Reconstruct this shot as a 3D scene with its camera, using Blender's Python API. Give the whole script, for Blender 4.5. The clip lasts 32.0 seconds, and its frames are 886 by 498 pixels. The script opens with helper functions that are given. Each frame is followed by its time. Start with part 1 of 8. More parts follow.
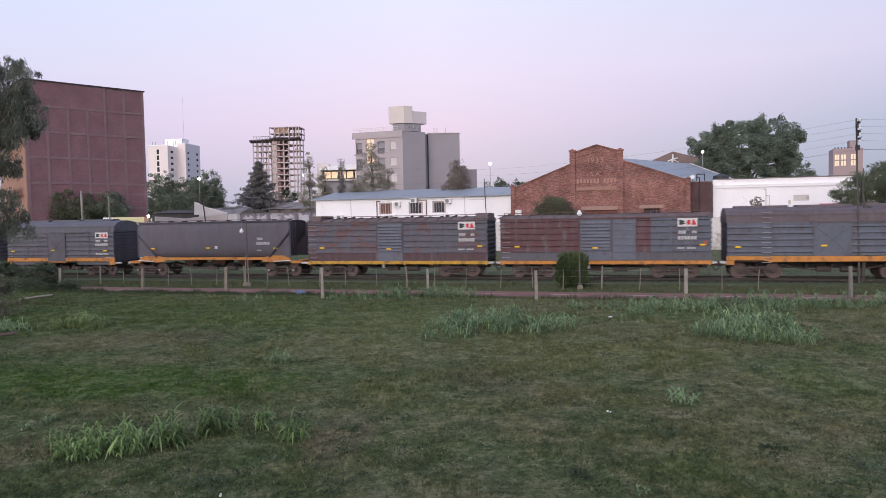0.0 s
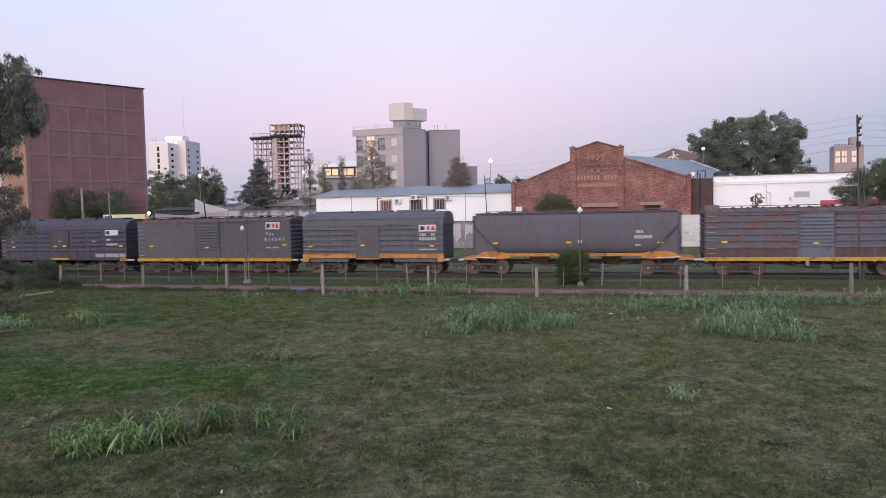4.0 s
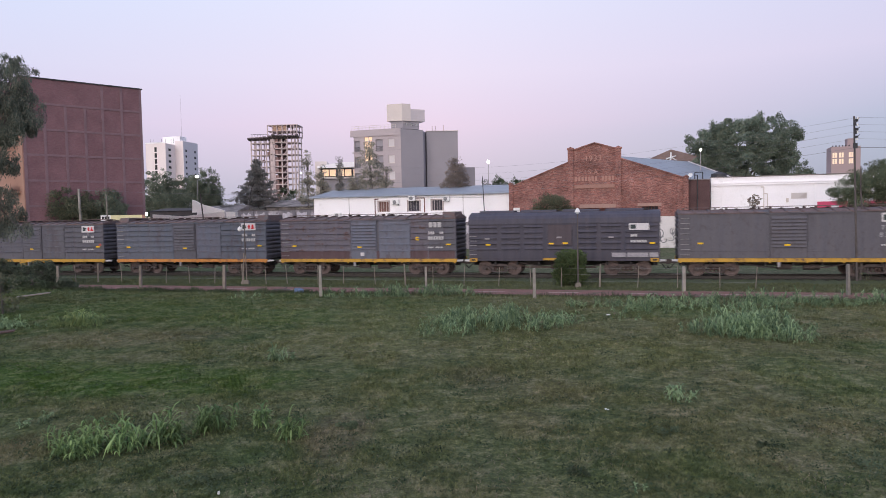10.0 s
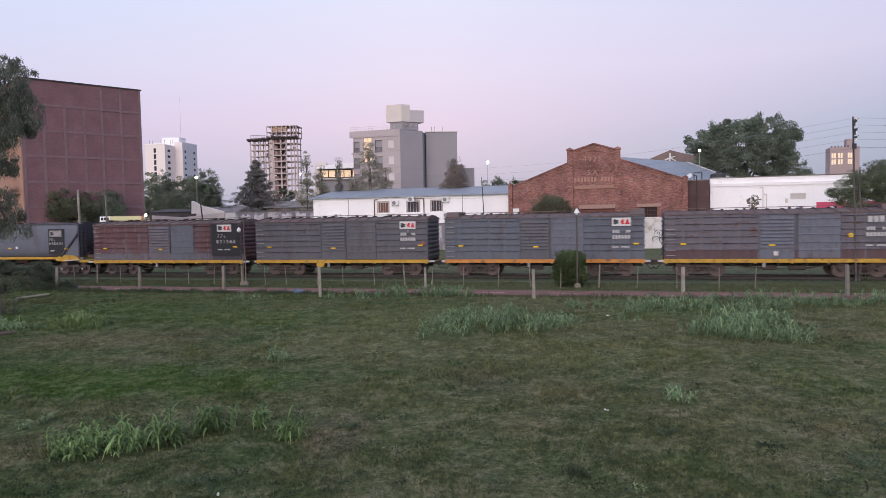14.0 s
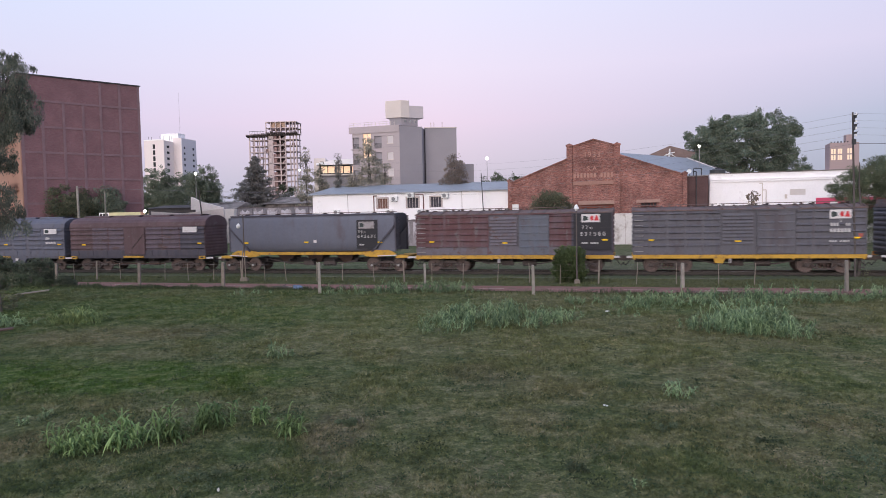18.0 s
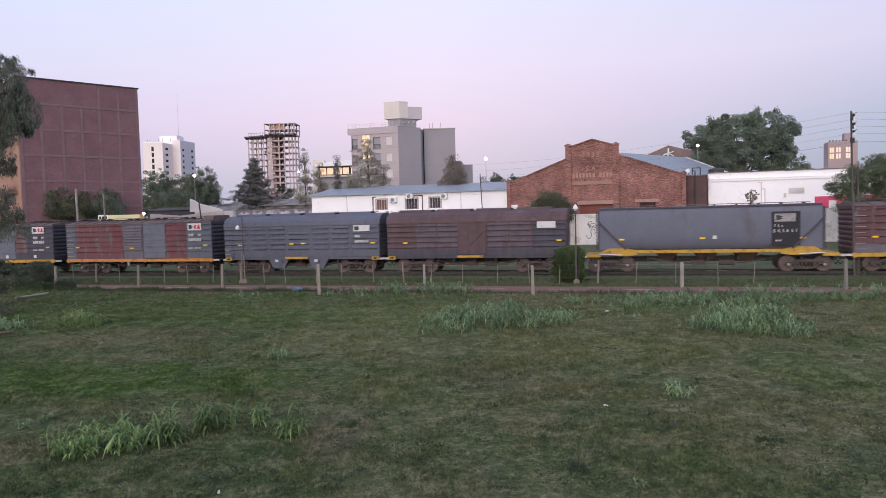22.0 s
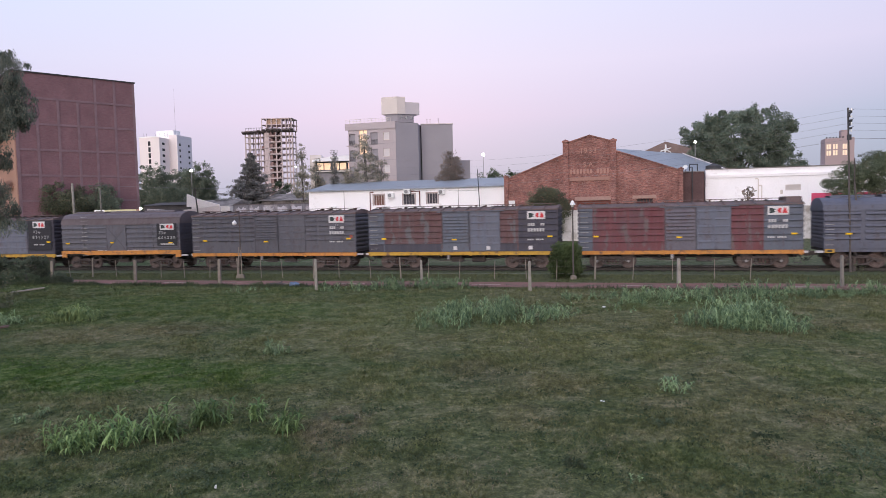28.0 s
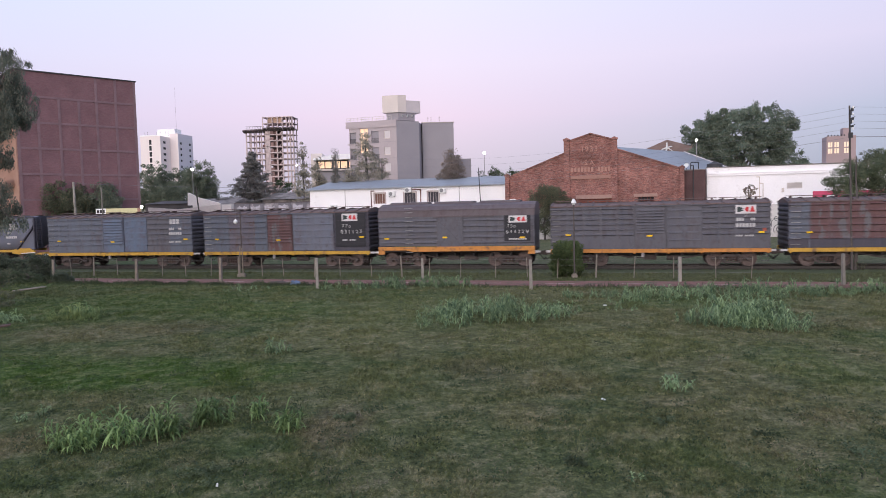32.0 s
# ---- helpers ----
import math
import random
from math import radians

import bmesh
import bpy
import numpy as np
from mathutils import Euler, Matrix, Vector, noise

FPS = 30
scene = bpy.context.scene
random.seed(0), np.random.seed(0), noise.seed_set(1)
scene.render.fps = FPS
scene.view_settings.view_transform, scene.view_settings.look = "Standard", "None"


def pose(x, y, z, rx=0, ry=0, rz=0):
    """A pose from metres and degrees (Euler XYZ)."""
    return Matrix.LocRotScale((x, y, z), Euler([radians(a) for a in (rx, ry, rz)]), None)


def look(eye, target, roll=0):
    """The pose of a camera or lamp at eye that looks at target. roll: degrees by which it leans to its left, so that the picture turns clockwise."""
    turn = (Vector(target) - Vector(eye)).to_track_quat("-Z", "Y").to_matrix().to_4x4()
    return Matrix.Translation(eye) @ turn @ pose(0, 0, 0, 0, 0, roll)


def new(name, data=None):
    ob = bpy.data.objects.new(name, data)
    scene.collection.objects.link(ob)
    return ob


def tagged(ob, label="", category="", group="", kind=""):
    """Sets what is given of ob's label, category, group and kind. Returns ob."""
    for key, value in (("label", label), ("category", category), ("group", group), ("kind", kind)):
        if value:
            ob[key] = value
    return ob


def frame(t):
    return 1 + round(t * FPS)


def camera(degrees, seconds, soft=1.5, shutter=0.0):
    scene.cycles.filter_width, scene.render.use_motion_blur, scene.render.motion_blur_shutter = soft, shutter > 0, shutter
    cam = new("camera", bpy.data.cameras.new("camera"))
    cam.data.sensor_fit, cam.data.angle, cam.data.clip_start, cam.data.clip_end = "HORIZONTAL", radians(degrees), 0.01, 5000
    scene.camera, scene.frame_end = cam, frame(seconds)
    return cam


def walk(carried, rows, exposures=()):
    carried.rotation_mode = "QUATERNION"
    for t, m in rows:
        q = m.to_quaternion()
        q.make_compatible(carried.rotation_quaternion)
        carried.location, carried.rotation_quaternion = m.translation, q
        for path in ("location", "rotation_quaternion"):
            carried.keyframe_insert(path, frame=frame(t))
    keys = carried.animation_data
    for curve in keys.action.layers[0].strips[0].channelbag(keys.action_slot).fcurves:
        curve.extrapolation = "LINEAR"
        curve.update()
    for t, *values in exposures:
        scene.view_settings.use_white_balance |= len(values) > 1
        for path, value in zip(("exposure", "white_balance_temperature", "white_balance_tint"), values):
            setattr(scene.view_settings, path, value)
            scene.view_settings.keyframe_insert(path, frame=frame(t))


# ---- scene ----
cam = camera(66, 32.0, soft=0.6, shutter=0.5)
EYE = (0, 0, 4.3)


def aim(turn, tilt, lean):
    """Camera pose: degrees turned to the right, tilted up, leaning to its right."""
    a, b = radians(turn), radians(tilt)
    return look(EYE, (math.sin(a) * math.cos(b), math.cos(a) * math.cos(b), EYE[2] + math.sin(b)), -lean)


walk(cam, [
    (0, aim(0.000, -2.644, 1.071)), (0.5, aim(-0.132, -2.731, 1.129)), (1, aim(-0.176, -2.793, 1.192)), (1.5, aim(-0.116, -2.849, 1.206)), (2, aim(0.005, -2.891, 1.105)),
    (2.5, aim(-0.055, -2.942, 1.196)), (3, aim(0.118, -2.900, 1.086)), (3.5, aim(-0.027, -2.899, 1.138)), (5.5, aim(-0.026, -2.856, 1.056)), (6, aim(-0.008, -2.743, 1.099)),
    (6.5, aim(-0.004, -2.719, 1.101)), (7, aim(-0.012, -2.730, 1.102)), (7.5, aim(0.144, -2.719, 1.039)), (8, aim(0.221, -2.734, 0.981)), (8.5, aim(0.163, -2.809, 1.002)),
    (9, aim(0.204, -2.860, 1.072)), (9.5, aim(0.275, -2.766, 1.007)), (10, aim(0.148, -2.823, 1.061)), (10.5, aim(0.217, -2.783, 1.035)), (11, aim(0.101, -2.571, 1.103)),
    (11.5, aim(0.124, -2.473, 1.194)), (12, aim(0.112, -2.497, 1.218)), (12.5, aim(0.233, -2.572, 1.184)), (13, aim(0.257, -2.680, 1.151)), (13.5, aim(0.264, -2.633, 1.157)),
    (14, aim(0.202, -2.757, 1.111)), (14.5, aim(0.197, -2.827, 1.122)), (16.5, aim(0.254, -3.038, 1.174)), (17, aim(0.309, -3.040, 1.174)), (17.5, aim(0.366, -3.035, 1.125)),
    (18, aim(0.236, -3.095, 1.150)), (18.5, aim(0.182, -3.056, 1.162)), (19, aim(0.269, -3.032, 1.203)), (19.5, aim(0.418, -3.132, 1.297)), (20, aim(0.634, -2.848, 1.160)),
    (20.5, aim(0.119, -2.858, 1.410)), (21, aim(0.201, -2.845, 1.553)), (21.5, aim(0.244, -2.976, 1.500)), (22, aim(0.294, -3.034, 1.464)), (22.5, aim(0.369, -3.103, 1.463)),
    (23, aim(0.449, -3.125, 1.378)), (23.5, aim(0.429, -3.149, 1.386)), (24, aim(0.359, -3.131, 1.392)), (24.5, aim(0.727, -3.012, 1.459)), (25, aim(0.604, -3.134, 1.432)),
    (25.5, aim(0.666, -3.235, 1.337)), (27.5, aim(0.524, -3.369, 1.276)), (28, aim(0.522, -3.404, 1.310)), (28.5, aim(0.461, -3.332, 1.404)), (29, aim(0.479, -3.338, 1.355)),
    (29.5, aim(0.455, -3.407, 1.401)), (30, aim(0.391, -3.527, 1.397)), (30.5, aim(0.453, -3.484, 1.321)), (31, aim(0.491, -3.534, 1.366)), (31.5, aim(0.413, -3.532, 1.368)),
    (32, aim(0.433, -3.533, 1.360)),
], [(0, 0.0, 6500, 11.2), (6, 0.0, 6500, 11.2), (11, -0.05, 6500, 11.2), (14.5, -0.07, 6500, 11.2), (18, 0.0, 6500, 11.2), (24, 0.02, 6500, 11.2), (28, 0.04, 6500, 11.2), (32, 0.06, 6500, 11.2)])

# ---- sky, sun ----
SUN_AZ, SUN_EL = radians(205), radians(7)
world = bpy.data.worlds.new("dusk_sky")
scene.world = world
world.use_nodes = True
wt = world.node_tree
wt.nodes.clear()
w_out = wt.nodes.new("ShaderNodeOutputWorld")
w_bg = wt.nodes.new("ShaderNodeBackground")
w_sky = wt.nodes.new("ShaderNodeTexSky")
w_sky.sky_type, w_sky.sun_disc = "NISHITA", False
w_sky.sun_elevation, w_sky.sun_rotation = radians(3), SUN_AZ
w_co = wt.nodes.new("ShaderNodeTexCoord")
w_sep = wt.nodes.new("ShaderNodeSeparateXYZ")
w_ramp = wt.nodes.new("ShaderNodeValToRGB")
w_add = wt.nodes.new("ShaderNodeMix")
w_add.data_type, w_add.blend_type = "RGBA", "ADD"
w_add.inputs[0].default_value = 1.0
w_mul = wt.nodes.new("ShaderNodeMix")
w_mul.data_type, w_mul.blend_type = "RGBA", "MULTIPLY"
w_mul.inputs[0].default_value = 1.0
w_mul.inputs[7].default_value = (0.035, 0.035, 0.04, 1)
cr = w_ramp.color_ramp
SKY = [(0.0, (0.44, 0.47, 0.61)), (0.03, (0.50, 0.49, 0.64)), (0.08, (0.65, 0.553, 0.722)), (0.13, (0.785, 0.622, 0.797)),
       (0.20, (0.812, 0.714, 0.878)), (0.30, (0.783, 0.778, 0.957)), (0.6, (0.66, 0.73, 1.0)), (1.0, (0.52, 0.64, 1.0))]
while len(cr.elements) < len(SKY):
    cr.elements.new(0.5)
for el, (p, c) in zip(cr.elements, SKY):
    el.position, el.color = p, (*c, 1)
# the western sky behind the camera is still bright and warm
w_west = wt.nodes.new("ShaderNodeMapRange")
w_west.inputs[1].default_value, w_west.inputs[2].default_value = 0.0, -1.0
w_west.inputs[3].default_value, w_west.inputs[4].default_value = 0.0, 1.0
w_warm = wt.nodes.new("ShaderNodeMix")
w_warm.data_type, w_warm.blend_type = "RGBA", "MIX"
w_warm.inputs[7].default_value = (1.92, 1.70, 1.67, 1)
L = wt.links.new
L(w_co.outputs["Generated"], w_sep.inputs[0])
L(w_sep.outputs[2], w_ramp.inputs[0])
L(w_sep.outputs[1], w_west.inputs[0])
L(w_west.outputs[0], w_warm.inputs[0])
L(w_ramp.outputs[0], w_warm.inputs[6])
L(w_sky.outputs[0], w_mul.inputs[6])
# deeper blue towards the north-east
w_east = wt.nodes.new("ShaderNodeMapRange")
w_east.inputs[1].default_value, w_east.inputs[2].default_value = 0.0, 0.75
w_deep = wt.nodes.new("ShaderNodeMix")
w_deep.data_type, w_deep.blend_type = "RGBA", "MIX"
w_east_ramp = wt.nodes.new("ShaderNodeValToRGB")
EAST = [(0.0, (0.26, 0.32, 0.45)), (0.05, (0.235, 0.335, 0.51)), (0.11, (0.29, 0.395, 0.585)), (0.16, (0.465, 0.48, 0.68)),
        (0.20, (0.59, 0.555, 0.76)), (0.30, (0.585, 0.615, 0.83)), (0.6, (0.44, 0.55, 0.846)), (1.0, (0.35, 0.48, 0.846))]
while len(w_east_ramp.color_ramp.elements) < len(EAST):
    w_east_ramp.color_ramp.elements.new(0.5)
for el, (p, c) in zip(w_east_ramp.color_ramp.elements, EAST):
    el.position, el.color = p, (*c, 1)
L(w_sep.outputs[2], w_east_ramp.inputs[0])
L(w_east_ramp.outputs[0], w_deep.inputs[7])
L(w_sep.outputs[0], w_east.inputs[0])
L(w_east.outputs[0], w_deep.inputs[0])
L(w_warm.outputs[2], w_deep.inputs[6])
# and clearer, less rosy, towards the north-west
w_nw = wt.nodes.new("ShaderNodeMapRange")
w_nw.inputs[1].default_value, w_nw.inputs[2].default_value = -0.05, -0.5
w_clear = wt.nodes.new("ShaderNodeMix")
w_clear.data_type, w_clear.blend_type = "RGBA", "MULTIPLY"
w_clear.inputs[7].default_value = (0.87, 0.965, 1.01, 1)
L(w_sep.outputs[0], w_nw.inputs[0])
L(w_nw.outputs[0], w_clear.inputs[0])
L(w_deep.outputs[2], w_clear.inputs[6])
L(w_clear.outputs[2], w_add.inputs[6])
L(w_mul.outputs[2], w_add.inputs[7])
L(w_add.outputs[2], w_bg.inputs[0])
w_bg.inputs[1].default_value = 1.0
L(w_bg.outputs[0], w_out.inputs[0])

sun = new("sun", bpy.data.lights.new("sun", "SUN"))
sun.data.energy, sun.data.angle, sun.data.color = 0.85, radians(30), (1.0, 0.925, 0.92)
sun.matrix_world = look((math.sin(SUN_AZ) * 50, math.cos(SUN_AZ) * 50, 50 * math.tan(radians(14))), (0, 0, 0))

# ---- the plan: u runs along the track, v away from the camera ----
AZ = radians(15.374)
CA, SA = math.cos(AZ), math.sin(AZ)


def tf(u, v, z=0.0, turn=0.0):
    """Pose at (u, v) of the track's frame; turn in degrees."""
    return pose(u * CA + v * SA, 46 - u * SA + v * CA, z, 0, 0, -15.374 + turn)


# ---- geometry helpers ----
class Geo:
    """Collects points and faces of one mesh."""

    def __init__(self):
        self.v, self.f = [], []

    def poly(self, pts):
        n = len(self.v)
        self.v += [tuple(p) for p in pts]
        self.f.append(tuple(range(n, n + len(pts))))
        return self

    def box(self, x0, x1, y0, y1, z0, z1):
        n = len(self.v)
        self.v += [(x, y, z) for x in (x0, x1) for y in (y0, y1) for z in (z0, z1)]
        self.f += [tuple(n + i for i in q) for q in ((0, 1, 3, 2), (4, 6, 7, 5), (0, 4, 5, 1), (2, 3, 7, 6), (0, 2, 6, 4), (1, 5, 7, 3))]
        return self

    def prism_x(self, prof, x0, x1):
        """Closed profile of (y, z) points, run from x0 to x1."""
        n, k = len(self.v), len(prof)
        self.v += [(x0, y, z) for y, z in prof] + [(x1, y, z) for y, z in prof]
        self.f += [tuple(n + i for i in range(k)), tuple(n + k + i for i in reversed(range(k)))]
        self.f += [(n + i, n + k + i, n + k + (i + 1) % k, n + (i + 1) % k) for i in range(k)]
        return self

    def prism_y(self, prof, y0, y1):
        """Closed profile of (x, z) points, run from y0 to y1."""
        n, k = len(self.v), len(prof)
        self.v += [(x, y0, z) for x, z in prof] + [(x, y1, z) for x, z in prof]
        self.f += [tuple(n + i for i in range(k)), tuple(n + k + i for i in reversed(range(k)))]
        self.f += [(n + i, n + k + i, n + k + (i + 1) % k, n + (i + 1) % k) for i in range(k)]
        return self

    def prism_z(self, prof, z0, z1):
        n, k = len(self.v), len(prof)
        self.v += [(x, y, z0) for x, y in prof] + [(x, y, z1) for x, y in prof]
        self.f += [tuple(n + i for i in range(k)), tuple(n + k + i for i in reversed(range(k)))]
        self.f += [(n + i, n + k + i, n + k + (i + 1) % k, n + (i + 1) % k) for i in range(k)]
        return self

    def tube(self, p0, p1, r0, r1=None, n=8, caps=True):
        p0, p1 = Vector(p0), Vector(p1)
        r1 = r0 if r1 is None else r1
        d = (p1 - p0).normalized()
        a = d.orthogonal().normalized()
        b = d.cross(a)
        k = len(self.v)
        for p, r in ((p0, r0), (p1, r1)):
            self.v += [tuple(p + (a * math.cos(2 * math.pi * i / n) + b * math.sin(2 * math.pi * i / n)) * r) for i in range(n)]
        self.f += [(k + i, k + (i + 1) % n, k + n + (i + 1) % n, k + n + i) for i in range(n)]
        if caps:
            self.f += [tuple(k + i for i in reversed(range(n))), tuple(k + n + i for i in range(n))]
        return self

    def lathe(self, prof, n=10):
        """A closed body of revolution round z from (radius, z) points that begin and end on the axis."""
        k, p = len(self.v), len(prof) - 2
        self.v += [(0, 0, prof[0][1]), (0, 0, prof[-1][1])]
        self.v += [(r * math.cos(2 * math.pi * i / n), r * math.sin(2 * math.pi * i / n), z) for i in range(n) for r, z in prof[1:-1]]
        for i in range(n):
            a, b = k + 2 + i * p, k + 2 + (i + 1) % n * p
            self.f += [(k, b, a), (k + 1, a + p - 1, b + p - 1)] + [(a + j, b + j, b + j + 1, a + j + 1) for j in range(p - 1)]
        return self

    def mesh(self, name, material, smooth=False, weld=False):
        me = bpy.data.meshes.new(name)
        me.from_pydata(self.v, [], self.f)
        bm = bmesh.new()
        bm.from_mesh(me)
        if weld:
            bmesh.ops.remove_doubles(bm, verts=bm.verts, dist=0.003)
        bmesh.ops.recalc_face_normals(bm, faces=bm.faces)
        bm.to_mesh(me)
        bm.free()
        if smooth:
            me.polygons.foreach_set("use_smooth", [True] * len(me.polygons))
            me.set_sharp_from_angle(angle=radians(35))
        me.materials.append(material)
        return me


def part(name, geo, material, parent, label="", smooth=False):
    """One mesh object under a thing or under a part."""
    ob = new(name, geo if isinstance(geo, bpy.types.Mesh) else geo.mesh(name, material, smooth))
    ob.parent = parent
    if label:
        ob["label"] = label
    return ob


def thing(name, m, label, category, group="", kind=""):
    ob = new(name)
    ob.empty_display_size = 0.3
    ob.matrix_world = m
    return tagged(ob, label, category, group, kind)


def solid(name, geo, material, m, label, category="", group="", kind="", smooth=False):
    """A thing that is one mesh."""
    ob = new(name, geo.mesh(name, material, smooth))
    ob.matrix_world = m
    return tagged(ob, label, category, group, kind)


# ---- materials ----
def mat(name, col, rough=0.8, var=0.25, scale=3.0, fine=40.0, bump=0.15, metal=0.0, dirt=None, dirt_amount=0.0, dirt_scale=1.2,
        stretch=(1, 1, 1), random_tint=0.0, island=False, space="Object", spec=0.3):
    """A worn surface: two scales of noise, stains of another colour, fine relief."""
    m = bpy.data.materials.new(name)
    m.use_nodes = True
    nt = m.node_tree
    b = nt.nodes["Principled BSDF"]
    N, K = nt.nodes.new, nt.links.new
    tc, mp = N("ShaderNodeTexCoord"), N("ShaderNodeMapping")
    mp.inputs["Scale"].default_value = stretch
    if space == "World":
        K(N("ShaderNodeNewGeometry").outputs["Position"], mp.inputs[0])
    else:
        K(tc.outputs["Object"], mp.inputs[0])
    info = N("ShaderNodeObjectInfo")
    off = N("ShaderNodeVectorMath")
    off.operation = "MULTIPLY"
    off.inputs[1].default_value = (37, 19, 23) if space != "World" else (0, 0, 0)
    K(info.outputs["Random"], off.inputs[0])
    K(off.outputs[0], mp.inputs["Location"])
    n1, n2 = N("ShaderNodeTexNoise"), N("ShaderNodeTexNoise")
    for n, s, d in ((n1, scale, 5.0), (n2, fine, 3.0)):
        n.inputs["Scale"].default_value, n.inputs["Detail"].default_value, n.inputs["Roughness"].default_value = s, d, 0.6
        K(mp.outputs[0], n.inputs["Vector"])
    mixn = N("ShaderNodeMath")
    mixn.operation = "ADD"
    K(n1.outputs[0], mixn.inputs[0])
    K(n2.outputs[0], mixn.inputs[1])
    rng = N("ShaderNodeMapRange")
    rng.inputs[1].default_value, rng.inputs[2].default_value = 0.6, 1.4
    rng.inputs[3].default_value, rng.inputs[4].default_value = 1 - var, 1 + var
    K(mixn.outputs[0], rng.inputs[0])
    val = rng.outputs[0]
    if random_tint:
        r2 = N("ShaderNodeMapRange")
        r2.inputs[3].default_value, r2.inputs[4].default_value = 1 - random_tint, 1 + random_tint
        K(N("ShaderNodeNewGeometry").outputs["Random Per Island"] if island else info.outputs["Random"], r2.inputs[0])
        mm = N("ShaderNodeMath")
        mm.operation = "MULTIPLY"
        K(val, mm.inputs[0])
        K(r2.outputs[0], mm.inputs[1])
        val = mm.outputs[0]
    tint = N("ShaderNodeMix")
    tint.data_type, tint.blend_type = "RGBA", "MULTIPLY"
    tint.inputs[0].default_value = 1.0
    tint.inputs[6].default_value = (*col, 1)
    K(val, tint.inputs[7])
    out = tint.outputs[2]
    if dirt:
        nd, rd, md = N("ShaderNodeTexNoise"), N("ShaderNodeMapRange"), N("ShaderNodeMix")
        nd.inputs["Scale"].default_value, nd.inputs["Detail"].default_value, nd.inputs["Roughness"].default_value = dirt_scale, 7.0, 0.68
        K(mp.outputs[0], nd.inputs["Vector"])
        rd.inputs[1].default_value, rd.inputs[2].default_value = 0.62 - 0.35 * dirt_amount, 0.74 - 0.25 * dirt_amount
        K(nd.outputs[0], rd.inputs[0])
        md.data_type = "RGBA"
        md.inputs[7].default_value = (*dirt, 1)
        K(rd.outputs[0], md.inputs[0])
        K(out, md.inputs[6])
        out = md.outputs[2]
    K(out, b.inputs["Base Color"])
    b.inputs["Roughness"].default_value, b.inputs["Metallic"].default_value = rough, metal
    b.inputs["Specular IOR Level"].default_value = spec
    if bump:
        bp = N("ShaderNodeBump")
        bp.inputs["Strength"].default_value, bp.inputs["Distance"].default_value = bump, 0.02
        K(n2.outputs[0], bp.inputs["Height"])
        K(bp.outputs[0], b.inputs["Normal"])
    return m


def glow(name, col, power):
    m = bpy.data.materials.new(name)
    m.use_nodes = True
    b = m.node_tree.nodes["Principled BSDF"]
    b.inputs["Base Color"].default_value = (*col, 1)
    b.inputs["Emission Color"].default_value, b.inputs["Emission Strength"].default_value = (*col, 1), power
    return m


def glass(name, col=(0.05, 0.06, 0.08)):
    m = bpy.data.materials.new(name)
    m.use_nodes = True
    b = m.node_tree.nodes["Principled BSDF"]
    b.inputs["Base Color"].default_value, b.inputs["Roughness"].default_value = (*col, 1), 0.06
    b.inputs["Specular IOR Level"].default_value = 0.7
    return m


